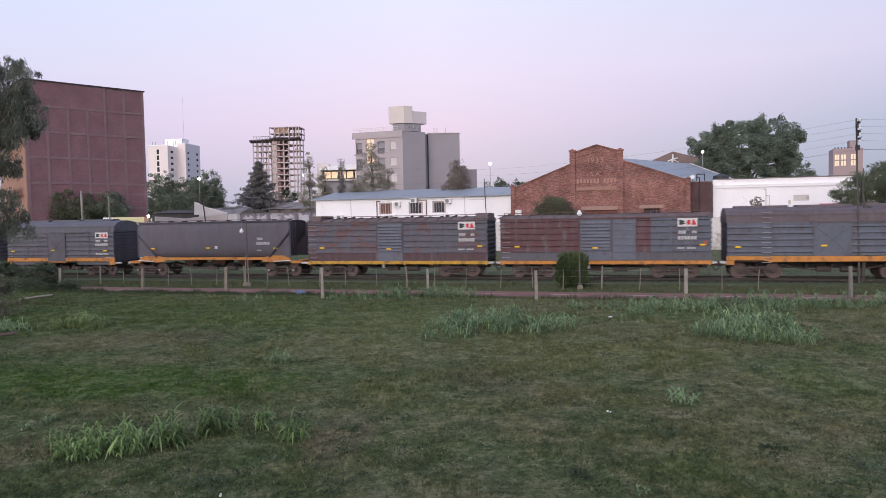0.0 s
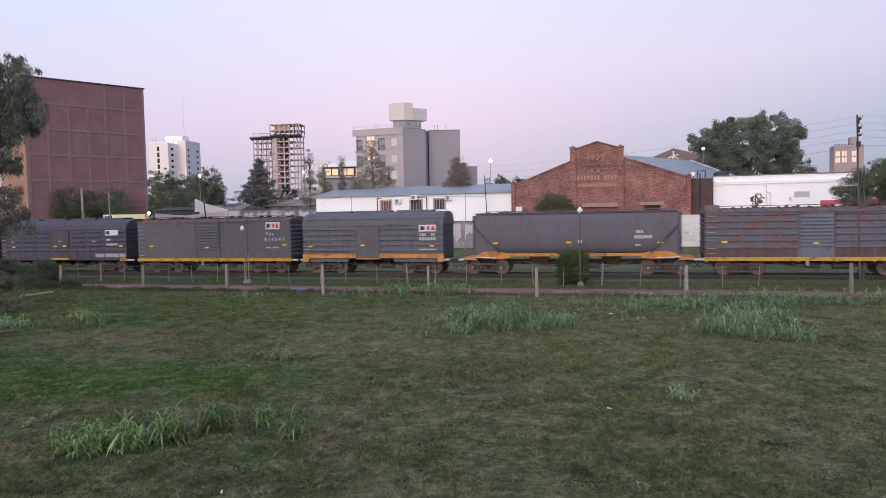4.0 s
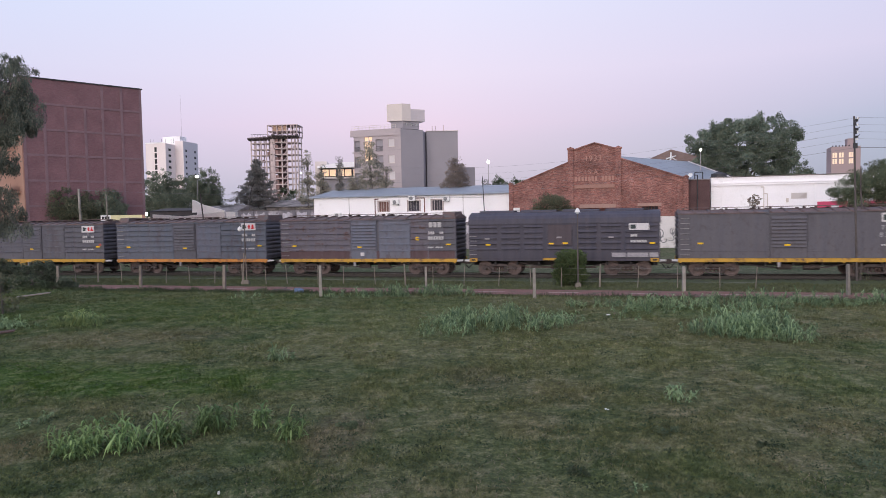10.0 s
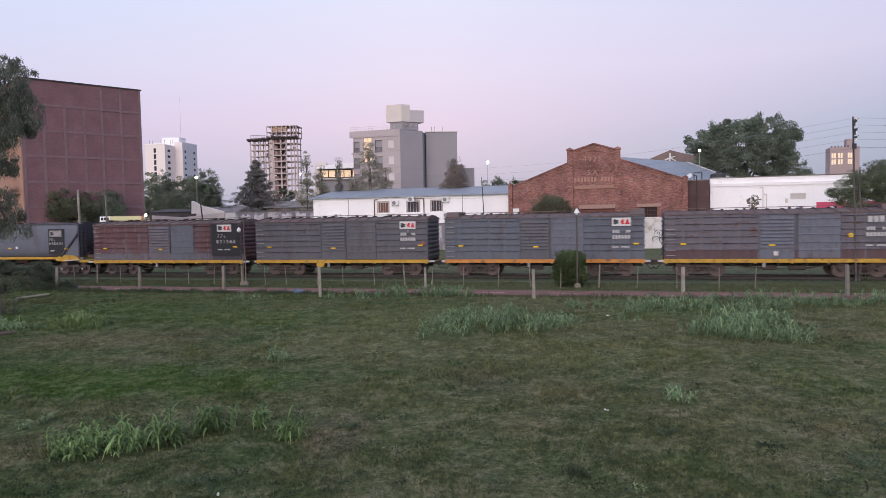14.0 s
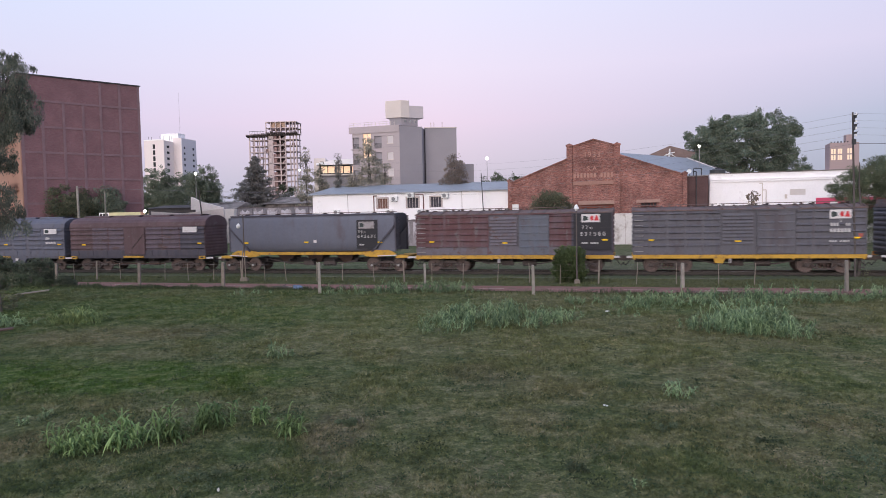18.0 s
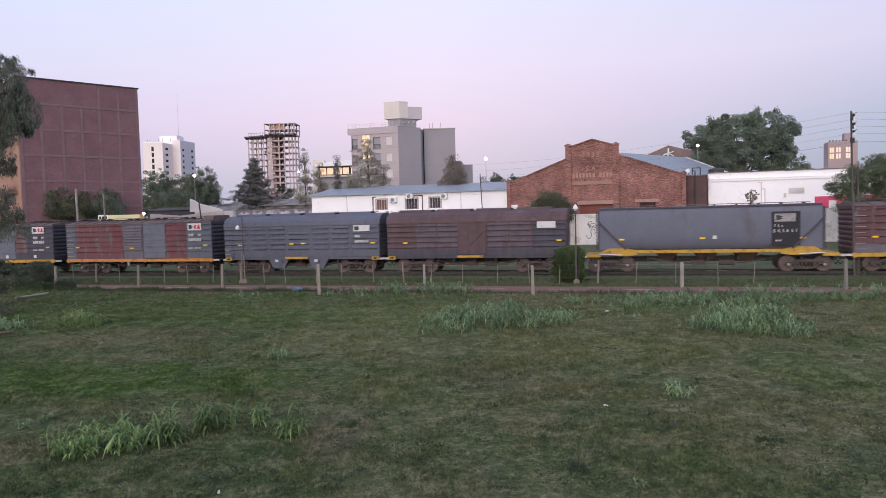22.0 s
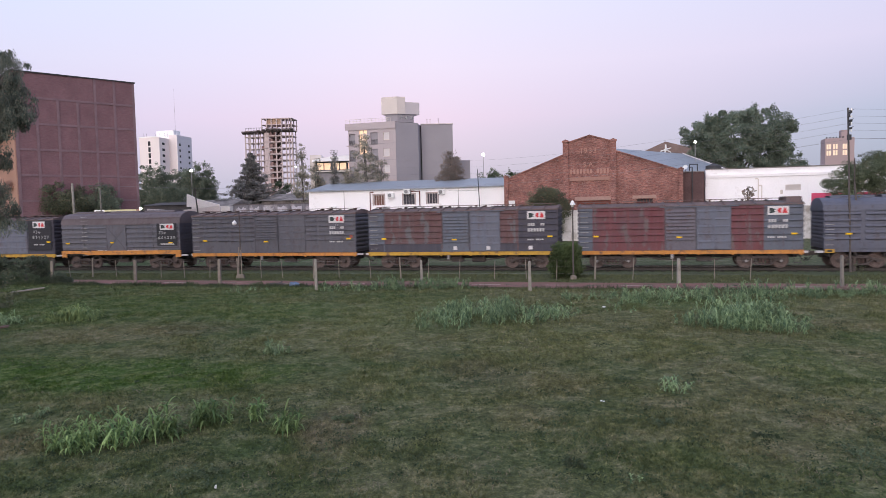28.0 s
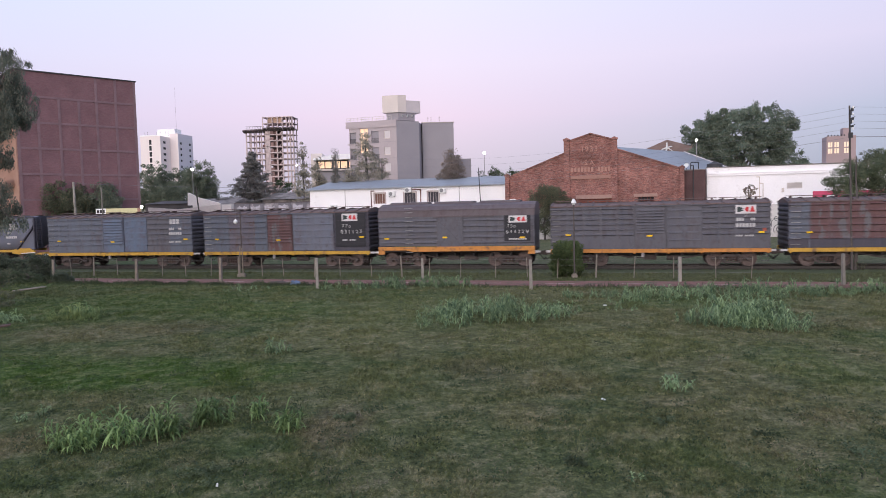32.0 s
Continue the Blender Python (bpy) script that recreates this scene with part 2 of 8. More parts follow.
def brick_mat(name, c1, c2, mortar, rough=0.9, axis="X", blotch=0.38, big=0.35):
    """Brickwork seen from far off, in object space, courses of 7 cm."""
    m = mat(name, c1, rough, 0.3, 0.35, 9.0, 0.2)
    nt = m.node_tree
    b = nt.nodes["Principled BSDF"]
    N, K = nt.nodes.new, nt.links.new
    tc, sp, cb = N("ShaderNodeTexCoord"), N("ShaderNodeSeparateXYZ"), N("ShaderNodeCombineXYZ")
    K(tc.outputs["Object"], sp.inputs[0])
    K(sp.outputs[0 if axis == "X" else 1], cb.inputs[0])
    K(sp.outputs[2], cb.inputs[1])
    br = N("ShaderNodeTexBrick")
    br.inputs["Scale"].default_value = 1.0
    br.inputs["Brick Width"].default_value, br.inputs["Row Height"].default_value, br.inputs["Mortar Size"].default_value = 0.26, 0.075, 0.008
    br.inputs["Color1"].default_value, br.inputs["Color2"].default_value, br.inputs["Mortar"].default_value = (*c1, 1), (*c2, 1), (*mortar, 1)
    K(cb.outputs[0], br.inputs["Vector"])
    old = b.inputs["Base Color"].links[0].from_socket
    # the old tint, over its own colour, shades the bricks
    nz, rr, mul = N("ShaderNodeTexNoise"), N("ShaderNodeMapRange"), N("ShaderNodeMix")
    nz.inputs["Scale"].default_value, nz.inputs["Detail"].default_value = 0.45, 8.0
    K(tc.outputs["Object"], nz.inputs["Vector"])
    rr.inputs[1].default_value, rr.inputs[2].default_value, rr.inputs[3].default_value, rr.inputs[4].default_value = 0.3, 0.7, 1 - big, 1 + big
    K(nz.outputs[0], rr.inputs[0])
    mul.data_type, mul.blend_type = "RGBA", "MULTIPLY"
    mul.inputs[0].default_value = 1.0
    nf, rf, mf = N("ShaderNodeTexNoise"), N("ShaderNodeMapRange"), N("ShaderNodeMath")
    nf.inputs["Scale"].default_value, nf.inputs["Detail"].default_value, nf.inputs["Roughness"].default_value = 4.5, 4.0, 0.75
    nm = N("ShaderNodeMapping")
    nm.inputs["Scale"].default_value = (0.45, 0.45, 1.9)
    K(tc.outputs["Object"], nm.inputs[0])
    K(nm.outputs[0], nf.inputs["Vector"])
    rf.inputs[1].default_value, rf.inputs[2].default_value, rf.inputs[3].default_value, rf.inputs[4].default_value = 0.3, 0.7, 1 - blotch, 1 + blotch
    K(nf.outputs[0], rf.inputs[0])
    mf.operation = "MULTIPLY"
    K(rr.outputs[0], mf.inputs[0])
    K(rf.outputs[0], mf.inputs[1])
    K(br.outputs[0], mul.inputs[6])
    K(mf.outputs[0], mul.inputs[7])
    nt.links.remove(b.inputs["Base Color"].links[0])
    K(mul.outputs[2], b.inputs["Base Color"])
    return m


def ground_mat():
    """Mown field: green, olive and straw patches with bare earth."""
    m = bpy.data.materials.new("field_turf")
    m.use_nodes = True
    nt = m.node_tree
    b = nt.nodes["Principled BSDF"]
    N, K = nt.nodes.new, nt.links.new
    geo = N("ShaderNodeNewGeometry")

    def noise_at(scale, detail, rough=0.6):
        n = N("ShaderNodeTexNoise")
        n.inputs["Scale"].default_value, n.inputs["Detail"].default_value, n.inputs["Roughness"].default_value = scale, detail, rough
        K(geo.outputs["Position"], n.inputs["Vector"])
        return n.outputs[0]

    def ramp(src, stops):
        r = N("ShaderNodeValToRGB")
        e = r.color_ramp.elements
        while len(e) < len(stops):
            e.new(0.5)
        for el, (p, c) in zip(e, stops):
            el.position, el.color = p, (*c, 1)
        K(src, r.inputs[0])
        return r.outputs[0]

    def mix(fac, a, c, blend="MIX"):
        x = N("ShaderNodeMix")
        x.data_type, x.blend_type = "RGBA", blend
        if isinstance(fac, float):
            x.inputs[0].default_value = fac
        else:
            K(fac, x.inputs[0])
        K(a, x.inputs[6])
        K(c, x.inputs[7])
        return x.outputs[2]

    sep, cmb = N("ShaderNodeSeparateXYZ"), N("ShaderNodeMapRange")
    K(geo.outputs["Position"], sep.inputs[0])
    # lusher on the open side of the field, drier on the other
    cmb.inputs[1].default_value, cmb.inputs[2].default_value = -9.0, 5.0
    cmb.inputs[3].default_value, cmb.inputs[4].default_value = -0.10, 0.06
    K(sep.outputs[0], cmb.inputs[0])
    add = N("ShaderNodeMath")
    add.operation = "ADD"
    K(noise_at(0.17, 4), add.inputs[0])
    K(cmb.outputs[0], add.inputs[1])
    big = ramp(add.outputs[0], [(0.34, (0.047, 0.078, 0.029)), (0.46, (0.072, 0.089, 0.042)), (0.60, (0.110, 0.109, 0.064))])
    mid = ramp(noise_at(1.5, 8, 0.75), [(0.36, (0.030, 0.044, 0.022)), (0.49, (0.082, 0.104, 0.050)), (0.63, (0.215, 0.200, 0.140))])
    fine = ramp(noise_at(6.0, 7, 0.8), [(0.32, (0.58, 0.58, 0.58)), (0.5, (1.06, 1.05, 1.02)), (0.7, (1.66, 1.54, 1.48))])
    col = big

    def patch(col, x, y, rx, ry, tint, strength):
        # one patch of the field with a ragged edge
        mp = N("ShaderNodeMapping")
        mp.inputs["Location"].default_value = (-x / rx, -y / ry, 0)
        mp.inputs["Scale"].default_value = (1 / rx, 1 / ry, 0)
        K(geo.outputs["Position"], mp.inputs[0])
        ln = N("ShaderNodeVectorMath")
        ln.operation = "LENGTH"
        K(mp.outputs[0], ln.inputs[0])
        ad = N("ShaderNodeMath")
        ad.operation = "ADD"
        K(ln.outputs["Value"], ad.inputs[0])
        K(edge, ad.inputs[1])
        mr = N("ShaderNodeMapRange")
        mr.interpolation_type = "SMOOTHSTEP"
        mr.inputs[1].default_value, mr.inputs[2].default_value = 1.0, 1.85
        mr.inputs[3].default_value, mr.inputs[4].default_value = strength, 0.0
        K(ad.outputs[0], mr.inputs[0])
        c = N("ShaderNodeRGB")
        c.outputs[0].default_value = (*tint, 1)
        return mix(mr.outputs[0], col, c.outputs[0])

    edge = noise_at(0.55, 5, 0.7)
    for q in ((-9.0, 18.3, 3.4, 2.0, (0.026, 0.078, 0.003), 1.00), (-12.8, 18.9, 2.6, 2.2, (0.026, 0.076, 0.003), 1.00), (-5.7, 17.8, 2.0, 1.5, (0.034, 0.080, 0.006), 0.90), (-16.0, 32.3, 6.8, 5.0, (0.042, 0.080, 0.020), 0.95),
              (-7.3, 29.0, 3.2, 3.2, (0.064, 0.100, 0.036), 0.60), (-12.1, 25.0, 3.7, 2.1, (0.142, 0.122, 0.082), 0.75), (-9.3, 25.8, 2.2, 1.8, (0.086, 0.080, 0.058), 0.60),
              (-3.6, 23.4, 2.8, 3.2, (0.108, 0.114, 0.058), 0.80), (-2.1, 13.4, 0.7, 1.6, (0.135, 0.112, 0.086), 0.90), (-8.1, 12.9, 0.7, 1.1, (0.142, 0.122, 0.082), 0.80),
              (-4.4, 11.4, 1.1, 0.7, (0.050, 0.070, 0.036), 0.60), (-2.0, 16.5, 1.6, 1.8, (0.108, 0.114, 0.058), 0.60), (4.1, 21.4, 3.2, 2.4, (0.108, 0.114, 0.058), 0.95),
              (7.0, 19.9, 1.7, 1.8, (0.098, 0.110, 0.052), 0.80), (9.6, 17.3, 1.7, 2.8, (0.068, 0.096, 0.040), 0.85), (0.9, 17.8, 0.9, 1.4, (0.086, 0.080, 0.058), 0.70),
              (2.9, 16.1, 1.2, 1.2, (0.120, 0.108, 0.066), 0.60), (4.8, 14.3, 0.7, 0.5, (0.142, 0.122, 0.082), 0.70), (14.2, 23.2, 1.3, 1.4, (0.142, 0.122, 0.082), 0.80),
              (2.5, 11.7, 0.8, 0.8, (0.050, 0.070, 0.036), 0.45), (4.4, 11.2, 0.7, 0.8, (0.062, 0.092, 0.036), 0.60), (6.0, 11.5, 0.7, 0.5, (0.142, 0.122, 0.082), 0.75),
              (7.6, 13.2, 0.7, 0.5, (0.142, 0.122, 0.082), 0.70), (0.4, 11.2, 0.8, 0.9, (0.050, 0.070, 0.036), 0.45), (1.7, 13.7, 0.9, 0.9, (0.142, 0.122, 0.082), 0.55),
              (-0.1, 13.0, 0.7, 0.9, (0.108, 0.114, 0.058), 0.60), (11.5, 18.4, 0.9, 1.4, (0.142, 0.122, 0.082), 0.40), (11.3, 28.9, 4.5, 2.2, (0.070, 0.105, 0.042), 0.80),
              (-3.6, 23.4, 2.9, 3.3, (0.128, 0.132, 0.070), 0.70), (-0.5, 28.1, 4.0, 4.2, (0.104, 0.124, 0.058), 0.80), (-7.3, 29.5, 3.1, 3.0, (0.062, 0.102, 0.032), 0.75), (4.1, 21.4, 3.0, 2.2, (0.126, 0.130, 0.066), 0.60)):
        col = patch(col, *q)
    col = mix(0.44, col, mid)
    # rank dull growth between the path and the track
    far, edge_v = N("ShaderNodeVectorMath"), N("ShaderNodeMapRange")
    far.operation = "DOT_PRODUCT"
    far.inputs[1].default_value = (SA, CA, 0)
    K(geo.outputs["Position"], far.inputs[0])
    edge_v.inputs[1].default_value, edge_v.inputs[2].default_value = 46 * CA - 6.2, 46 * CA - 5.4
    edge_v.inputs[3].default_value, edge_v.inputs[4].default_value = 0.0, 0.75
    K(far.outputs["Value"], edge_v.inputs[0])
    dull = N("ShaderNodeRGB")
    dull.outputs[0].default_value = (0.074, 0.085, 0.050, 1)
    back, both = N("ShaderNodeMapRange"), N("ShaderNodeMath")
    back.inputs[1].default_value, back.inputs[2].default_value = 46 * CA + 4.0, 46 * CA + 6.0
    back.inputs[3].default_value, back.inputs[4].default_value = 1.0, 0.0
    K(far.outputs["Value"], back.inputs[0])
    both.operation = "MULTIPLY"
    K(edge_v.outputs[0], both.inputs[0])
    K(back.outputs[0], both.inputs[1])
    col = mix(both.outputs[0], col, dull.outputs[0])
    col = mix(1.0, col, fine, "MULTIPLY")
    # tufts, bare pockets of dark soil and bleached straw lying between
    tuft = ramp(noise_at(24.0, 4, 0.7), [(0.34, (0.78, 0.79, 0.76)), (0.52, (0.96, 0.96, 0.94)), (0.68, (1.18, 1.16, 1.12))])
    col = mix(1.0, col, tuft, "MULTIPLY")
    soil, straw = N("ShaderNodeRGB"), N("ShaderNodeRGB")
    soil.outputs[0].default_value, straw.outputs[0].default_value = (0.048, 0.052, 0.041, 1), (0.200, 0.176, 0.124, 1)
    col = mix(ramp(noise_at(2.7, 6, 0.75), [(0.33, (0.45, 0.45, 0.45)), (0.41, (0, 0, 0))]), col, soil.outputs[0])
    col = mix(ramp(noise_at(4.3, 7, 0.78), [(0.60, (0, 0, 0)), (0.69, (0.6, 0.6, 0.6))]), col, straw.outputs[0])
    K(col, b.inputs["Base Color"])
    b.inputs["Roughness"].default_value, b.inputs["Specular IOR Level"].default_value = 0.95, 0.1
    bp = N("ShaderNodeBump")
    bp.inputs["Strength"].default_value, bp.inputs["Distance"].default_value = 0.25, 0.05
    K(noise_at(9.0, 6, 0.7), bp.inputs["Height"])
    K(bp.outputs[0], b.inputs["Normal"])
    return m


RUST = (0.075, 0.042, 0.034)
M_TURF = ground_mat()
M_PATH = mat("red_path", (0.205, 0.100, 0.088), 0.95, 0.2, 1.5, 30, 0.3, space="World", dirt=(0.10, 0.09, 0.06), dirt_amount=0.35)
M_BALLAST = mat("ballast", (0.062, 0.070, 0.048), 0.95, 0.5, 3, 25, 0.8, space="World", dirt=(0.072, 0.090, 0.050), dirt_amount=0.95, dirt_scale=0.8)
M_RAIL = mat("rail_steel", (0.055, 0.048, 0.043), 0.7, 0.3, 3, 30, 0.1)
M_SLEEPER = mat("sleeper_wood", (0.052, 0.053, 0.041), 0.95, 0.4)
M_CONC = mat("post_concrete", (0.26, 0.24, 0.215), 0.9, 0.25, 4, 40, 0.3, random_tint=0.25, dirt=(0.18, 0.17, 0.14), dirt_amount=0.35)
M_WOOD = mat("weathered_wood", (0.22, 0.19, 0.16), 0.9, 0.3, 5, 50, 0.3)
M_DARKWOOD = mat("dark_pole_wood", (0.098, 0.085, 0.08), 0.9, 0.3, 4, 40, 0.3)
M_WIRE = mat("wire", (0.26, 0.25, 0.26), 0.6, 0.1, metal=0.7)
M_BRICK = brick_mat("brick_red", (0.290, 0.115, 0.092), (0.150, 0.064, 0.058), (0.32, 0.215, 0.195), blotch=0.5)
M_BRICKY = brick_mat("brick_red_side", (0.34, 0.125, 0.085), (0.26, 0.10, 0.07), (0.33, 0.24, 0.20), axis="Y")
M_BRICKDARK = mat("dark_brick", (0.10, 0.06, 0.06), 0.9, 0.3, 0.6, 12)
M_HOLLOW = brick_mat("hollow_brick", (0.222, 0.114, 0.126), (0.186, 0.101, 0.115), (0.23, 0.146, 0.154), blotch=0.12, big=0.13)
M_FRAMEC = mat("frame_concrete", (0.222, 0.145, 0.160), 0.9, 0.25, 0.8, 12)
M_WHITE = mat("white_wall", (0.92, 0.90, 0.92), 0.8, 0.05, 0.3, 6, 0.05, dirt=(0.72, 0.69, 0.69), dirt_amount=0.05, dirt_scale=0.5)
M_WHITE_OLD = mat("white_wall_old", (0.66, 0.63, 0.62), 0.9, 0.12, 0.5, 8, 0.1, dirt=(0.38, 0.34, 0.31), dirt_amount=0.3, dirt_scale=0.7)
M_TIN = mat("tin_roof", (0.29, 0.315, 0.35), 0.55, 0.12, 0.4, 10, 0.05, metal=0.3, dirt=(0.25, 0.24, 0.24), dirt_amount=0.2)
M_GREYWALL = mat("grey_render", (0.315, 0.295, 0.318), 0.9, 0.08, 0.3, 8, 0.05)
M_CREAM = mat("cream_render", (0.66, 0.59, 0.55), 0.9, 0.1, 0.3, 8, 0.05)
M_ORANGEWALL = mat("orange_render", (0.38, 0.225, 0.17), 0.9, 0.12, 0.3, 8, 0.05)
M_RAWCONC = mat("raw_concrete", (0.56, 0.46, 0.46), 0.9, 0.2, 0.3, 6, 0.1)
M_UNDERWALL = mat("mossy_coping", (0.13, 0.11, 0.115), 0.95, 0.3, 1.0, 12, 0.2)
M_DARK = mat("dark_opening", (0.03, 0.03, 0.035), 0.7, 0.2)
M_GLASS = glass("window_glass")
M_GRILLE = mat("red_brown_grille", (0.15, 0.05, 0.045), 0.7, 0.2)
M_SHUTTER = mat("pale_shutter", (0.62, 0.58, 0.58), 0.7, 0.06)
M_LIT = glow("lit_window", (0.95, 0.68, 0.44), 0.32)
M_LAMPGLOW = glow("lamp_glow", (1.0, 0.97, 0.92), 9.0)
M_LAMPWHITE = mat("lamp_white", (0.75, 0.75, 0.75), 0.5, 0.05)
M_PINK = mat("pink_red_paint", (0.62, 0.085, 0.165), 0.7, 0.1)
M_STONE = mat("wall_stone", (0.26, 0.23, 0.22), 0.95, 0.4, 0.6, 6, 0.4, dirt=(0.12, 0.11, 0.10), dirt_amount=0.5, dirt_scale=0.5)

# ---- ground, path, track ----
def rise(x, y):
    """Height of the uneven field: nothing at its edges and along the fence."""
    fade = max(0.0, min(1.0, (45 - abs(x)) / 6, (y - 2) / 3, (34.0 - y) / 5))
    return fade * (0.10 * noise.noise(Vector((x * 0.16, y * 0.16, 3.1))) + 0.03 * noise.noise(Vector((x * 0.6, y * 0.6, 7.7))))


def ground():
    g = Geo()
    # gently uneven field inside a flat sheet
    nx, ny = 150, 64
    X = [-45 + 90 * i / nx for i in range(nx + 1)]
    Y = [2 + 38 * j / ny for j in range(ny + 1)]
    g.v = [(x, y, rise(x, y)) for y in Y for x in X]
    g.f = [(j * (nx + 1) + i, j * (nx + 1) + i + 1, (j + 1) * (nx + 1) + i + 1, (j + 1) * (nx + 1) + i) for j in range(ny) for i in range(nx)]
    row = [list(range(nx + 1)), [ny * (nx + 1) + i for i in range(nx + 1)], [j * (nx + 1) for j in range(ny + 1)], [j * (nx + 1) + nx for j in range(ny + 1)]]
    k = len(g.v)
    g.v += [(-2500, -600, 0), (2500, -600, 0), (2500, 4000, 0), (-2500, 4000, 0)]
    g.f += [tuple([k, k + 1] + row[0][::-1]), tuple([k + 2, k + 3] + row[1]), tuple([k + 3, k] + row[2]), tuple([k + 1, k + 2] + row[3][::-1])]
    solid("ground", g, M_TURF, Matrix(), "mown green and straw-coloured grass field", "ground", kind="structure")
    # red earth path beside the fence, edges a little uneven
    g = Geo()
    n = 80
    rnd = random.Random(3)
    top = [(-75 + 150 * i / n, -6.0 + rnd.uniform(-0.1, 0.1)) for i in range(n + 1)]
    bot = [(-75 + 150 * i / n, -8.55 + rnd.uniform(-0.12, 0.12)) for i in range(n + 1)]
    for i in range(n):
        g.poly([(*bot[i], 0.02), (*bot[i + 1], 0.02), (*top[i + 1], 0.02), (*top[i], 0.02)])
    solid("pavement", g, M_PATH, tf(0, 0), "red earth cycle path", "path", kind="structure")
    g = Geo()
    for i in range(30):
        x = -60 + i * 4
        g.box(x, x + 1.6, -7.33, -7.25, 0.02, 0.026)
    solid("path_marking", g, mat("worn_line", (0.42, 0.33, 0.30), 0.9, 0.3), tf(0, 0), "worn pale centre line", "marking", kind="structure")
    g = Geo().prism_x([(-1.6, 0.0), (-0.7, 0.06), (3.6, 0.06), (4.5, 0.0)], -330, 330)
    solid("ballast_bed", g, M_BALLAST, tf(0, 0), "low grassy ballast bed under the track", "track bed", kind="structure")
    for y in (1.45 - 0.838, 1.45 + 0.838):
        g = Geo().prism_x([(y - 0.07, 0.09), (y - 0.07, 0.11), (y - 0.012, 0.13), (y - 0.012, 0.2), (y - 0.035, 0.21), (y - 0.035, 0.25), (y + 0.035, 0.25), (y + 0.035, 0.21),
                           (y + 0.012, 0.2), (y + 0.012, 0.13), (y + 0.07, 0.11), (y + 0.07, 0.09)], -330, 330)
        solid("rail", g, M_RAIL, tf(0, 0), "rusty steel rail on low sleepers", "rail", "rails of the track", kind="structure")
    me = Geo().box(-0.12, 0.12, 0.05, 2.85, 0.0, 0.07).mesh("sleeper", M_SLEEPER)
    bed = thing("sleepers", tf(0, 0), "row of dark wooden railway sleepers", "sleepers", kind="structure")
    for i in range(150):
        s = part("sleeper", me, None, bed)
        s.location = (-50 + i * 0.68, 0, 0.005)


ground()


# ---- fences ----
NEAR_POSTS = [(-25.2, 44.7, 1.45), (-19.3, 43.6, 1.45), (-13.4, 41.9, 1.5), (-6.6, 37.0, 1.7), (-0.9, 38.8, 1.4), (4.7, 34.5, 1.52), (12.9, 36.2, 1.35), (19.9, 33.2, 1.55), (26.5, 33.4, 1.5), (-31, 46.3, 1.4)]
THIN = [-29.5, -27.8, -25.9, -24.0, -22.2, -20.4, -18.3, -16.5, -14.6, -12.6, -10.9, -9.2, -7.2, -5.2, -3.3, -1.3, 0.6, 2.7, 4.6, 6.6, 8.5, 10.6, 12.7, 14.9, 16.9, 18.9]


def fences():
    rnd = random.Random(5)
    for x, y, h in NEAR_POSTS:
        a = 0.075 + rnd.uniform(-0.01, 0.015)
        g = Geo()
        n = len(g.v)
        t = a * 0.85
        lean = rnd.uniform(-0.03, 0.05), rnd.uniform(-0.03, 0.03)
        g.v += [(-a, -a, -0.05), (a, -a, -0.05), (a, a, -0.05), (-a, a, -0.05)] + [(-t + lean[0], -t + lean[1], h - 0.03), (t + lean[0], -t + lean[1], h - 0.03), (t + lean[0], t + lean[1], h - 0.03), (-t + lean[0], t + lean[1], h - 0.03)]
        g.v += [(sx * t * 0.75 + lean[0], sy * t * 0.75 + lean[1], h) for sx, sy in ((-1, -1), (1, -1), (1, 1), (-1, 1))]
        g.f += [(0, 3, 2, 1), (8, 9, 10, 11)]
        for k in (0, 4):
            g.f += [(n + k + i, n + k + (i + 1) % 4, n + k + 4 + (i + 1) % 4, n + k + 4 + i) for i in range(4)]
        solid("fence_post", g, M_CONC if y < 40 else M_WOOD, pose(x, y, 0, 0, 0, rnd.uniform(-10, 10)), "square weathered concrete fence post standing in grass" if y < 40 else "weathered wooden fence post", "fence post", "posts along the path")
    fence = thing("wire_fence", tf(0, -4.3), "thin wire fence with slender posts beside the track", "fence")
    for i, u in enumerate(THIN):
        dx = rnd.uniform(-0.08, 0.08)
        thick = 0.055 if i % 6 == 3 else 0.028
        h = 1.35 if i % 6 == 3 else 1.2 + rnd.uniform(-0.05, 0.05)
        g = Geo().tube((0, 0, -0.05), (dx, rnd.uniform(-0.05, 0.05), h), thick, thick * 0.85, 6)
        p = part("post", g, M_WOOD, fence)
        p.location = (u + rnd.uniform(-0.15, 0.15), 0, 0)
    for z in (0.35, 0.75, 1.1):
        g = Geo()
        for a, b in zip(THIN, THIN[1:]):
            g.tube((a, 0, z), ((a + b) / 2, 0, z - 0.015), 0.004, n=4, caps=False).tube(((a + b) / 2, 0, z - 0.015), (b, 0, z), 0.004, n=4, caps=False)
        part("wire", g, M_WIRE, fence)


fences()


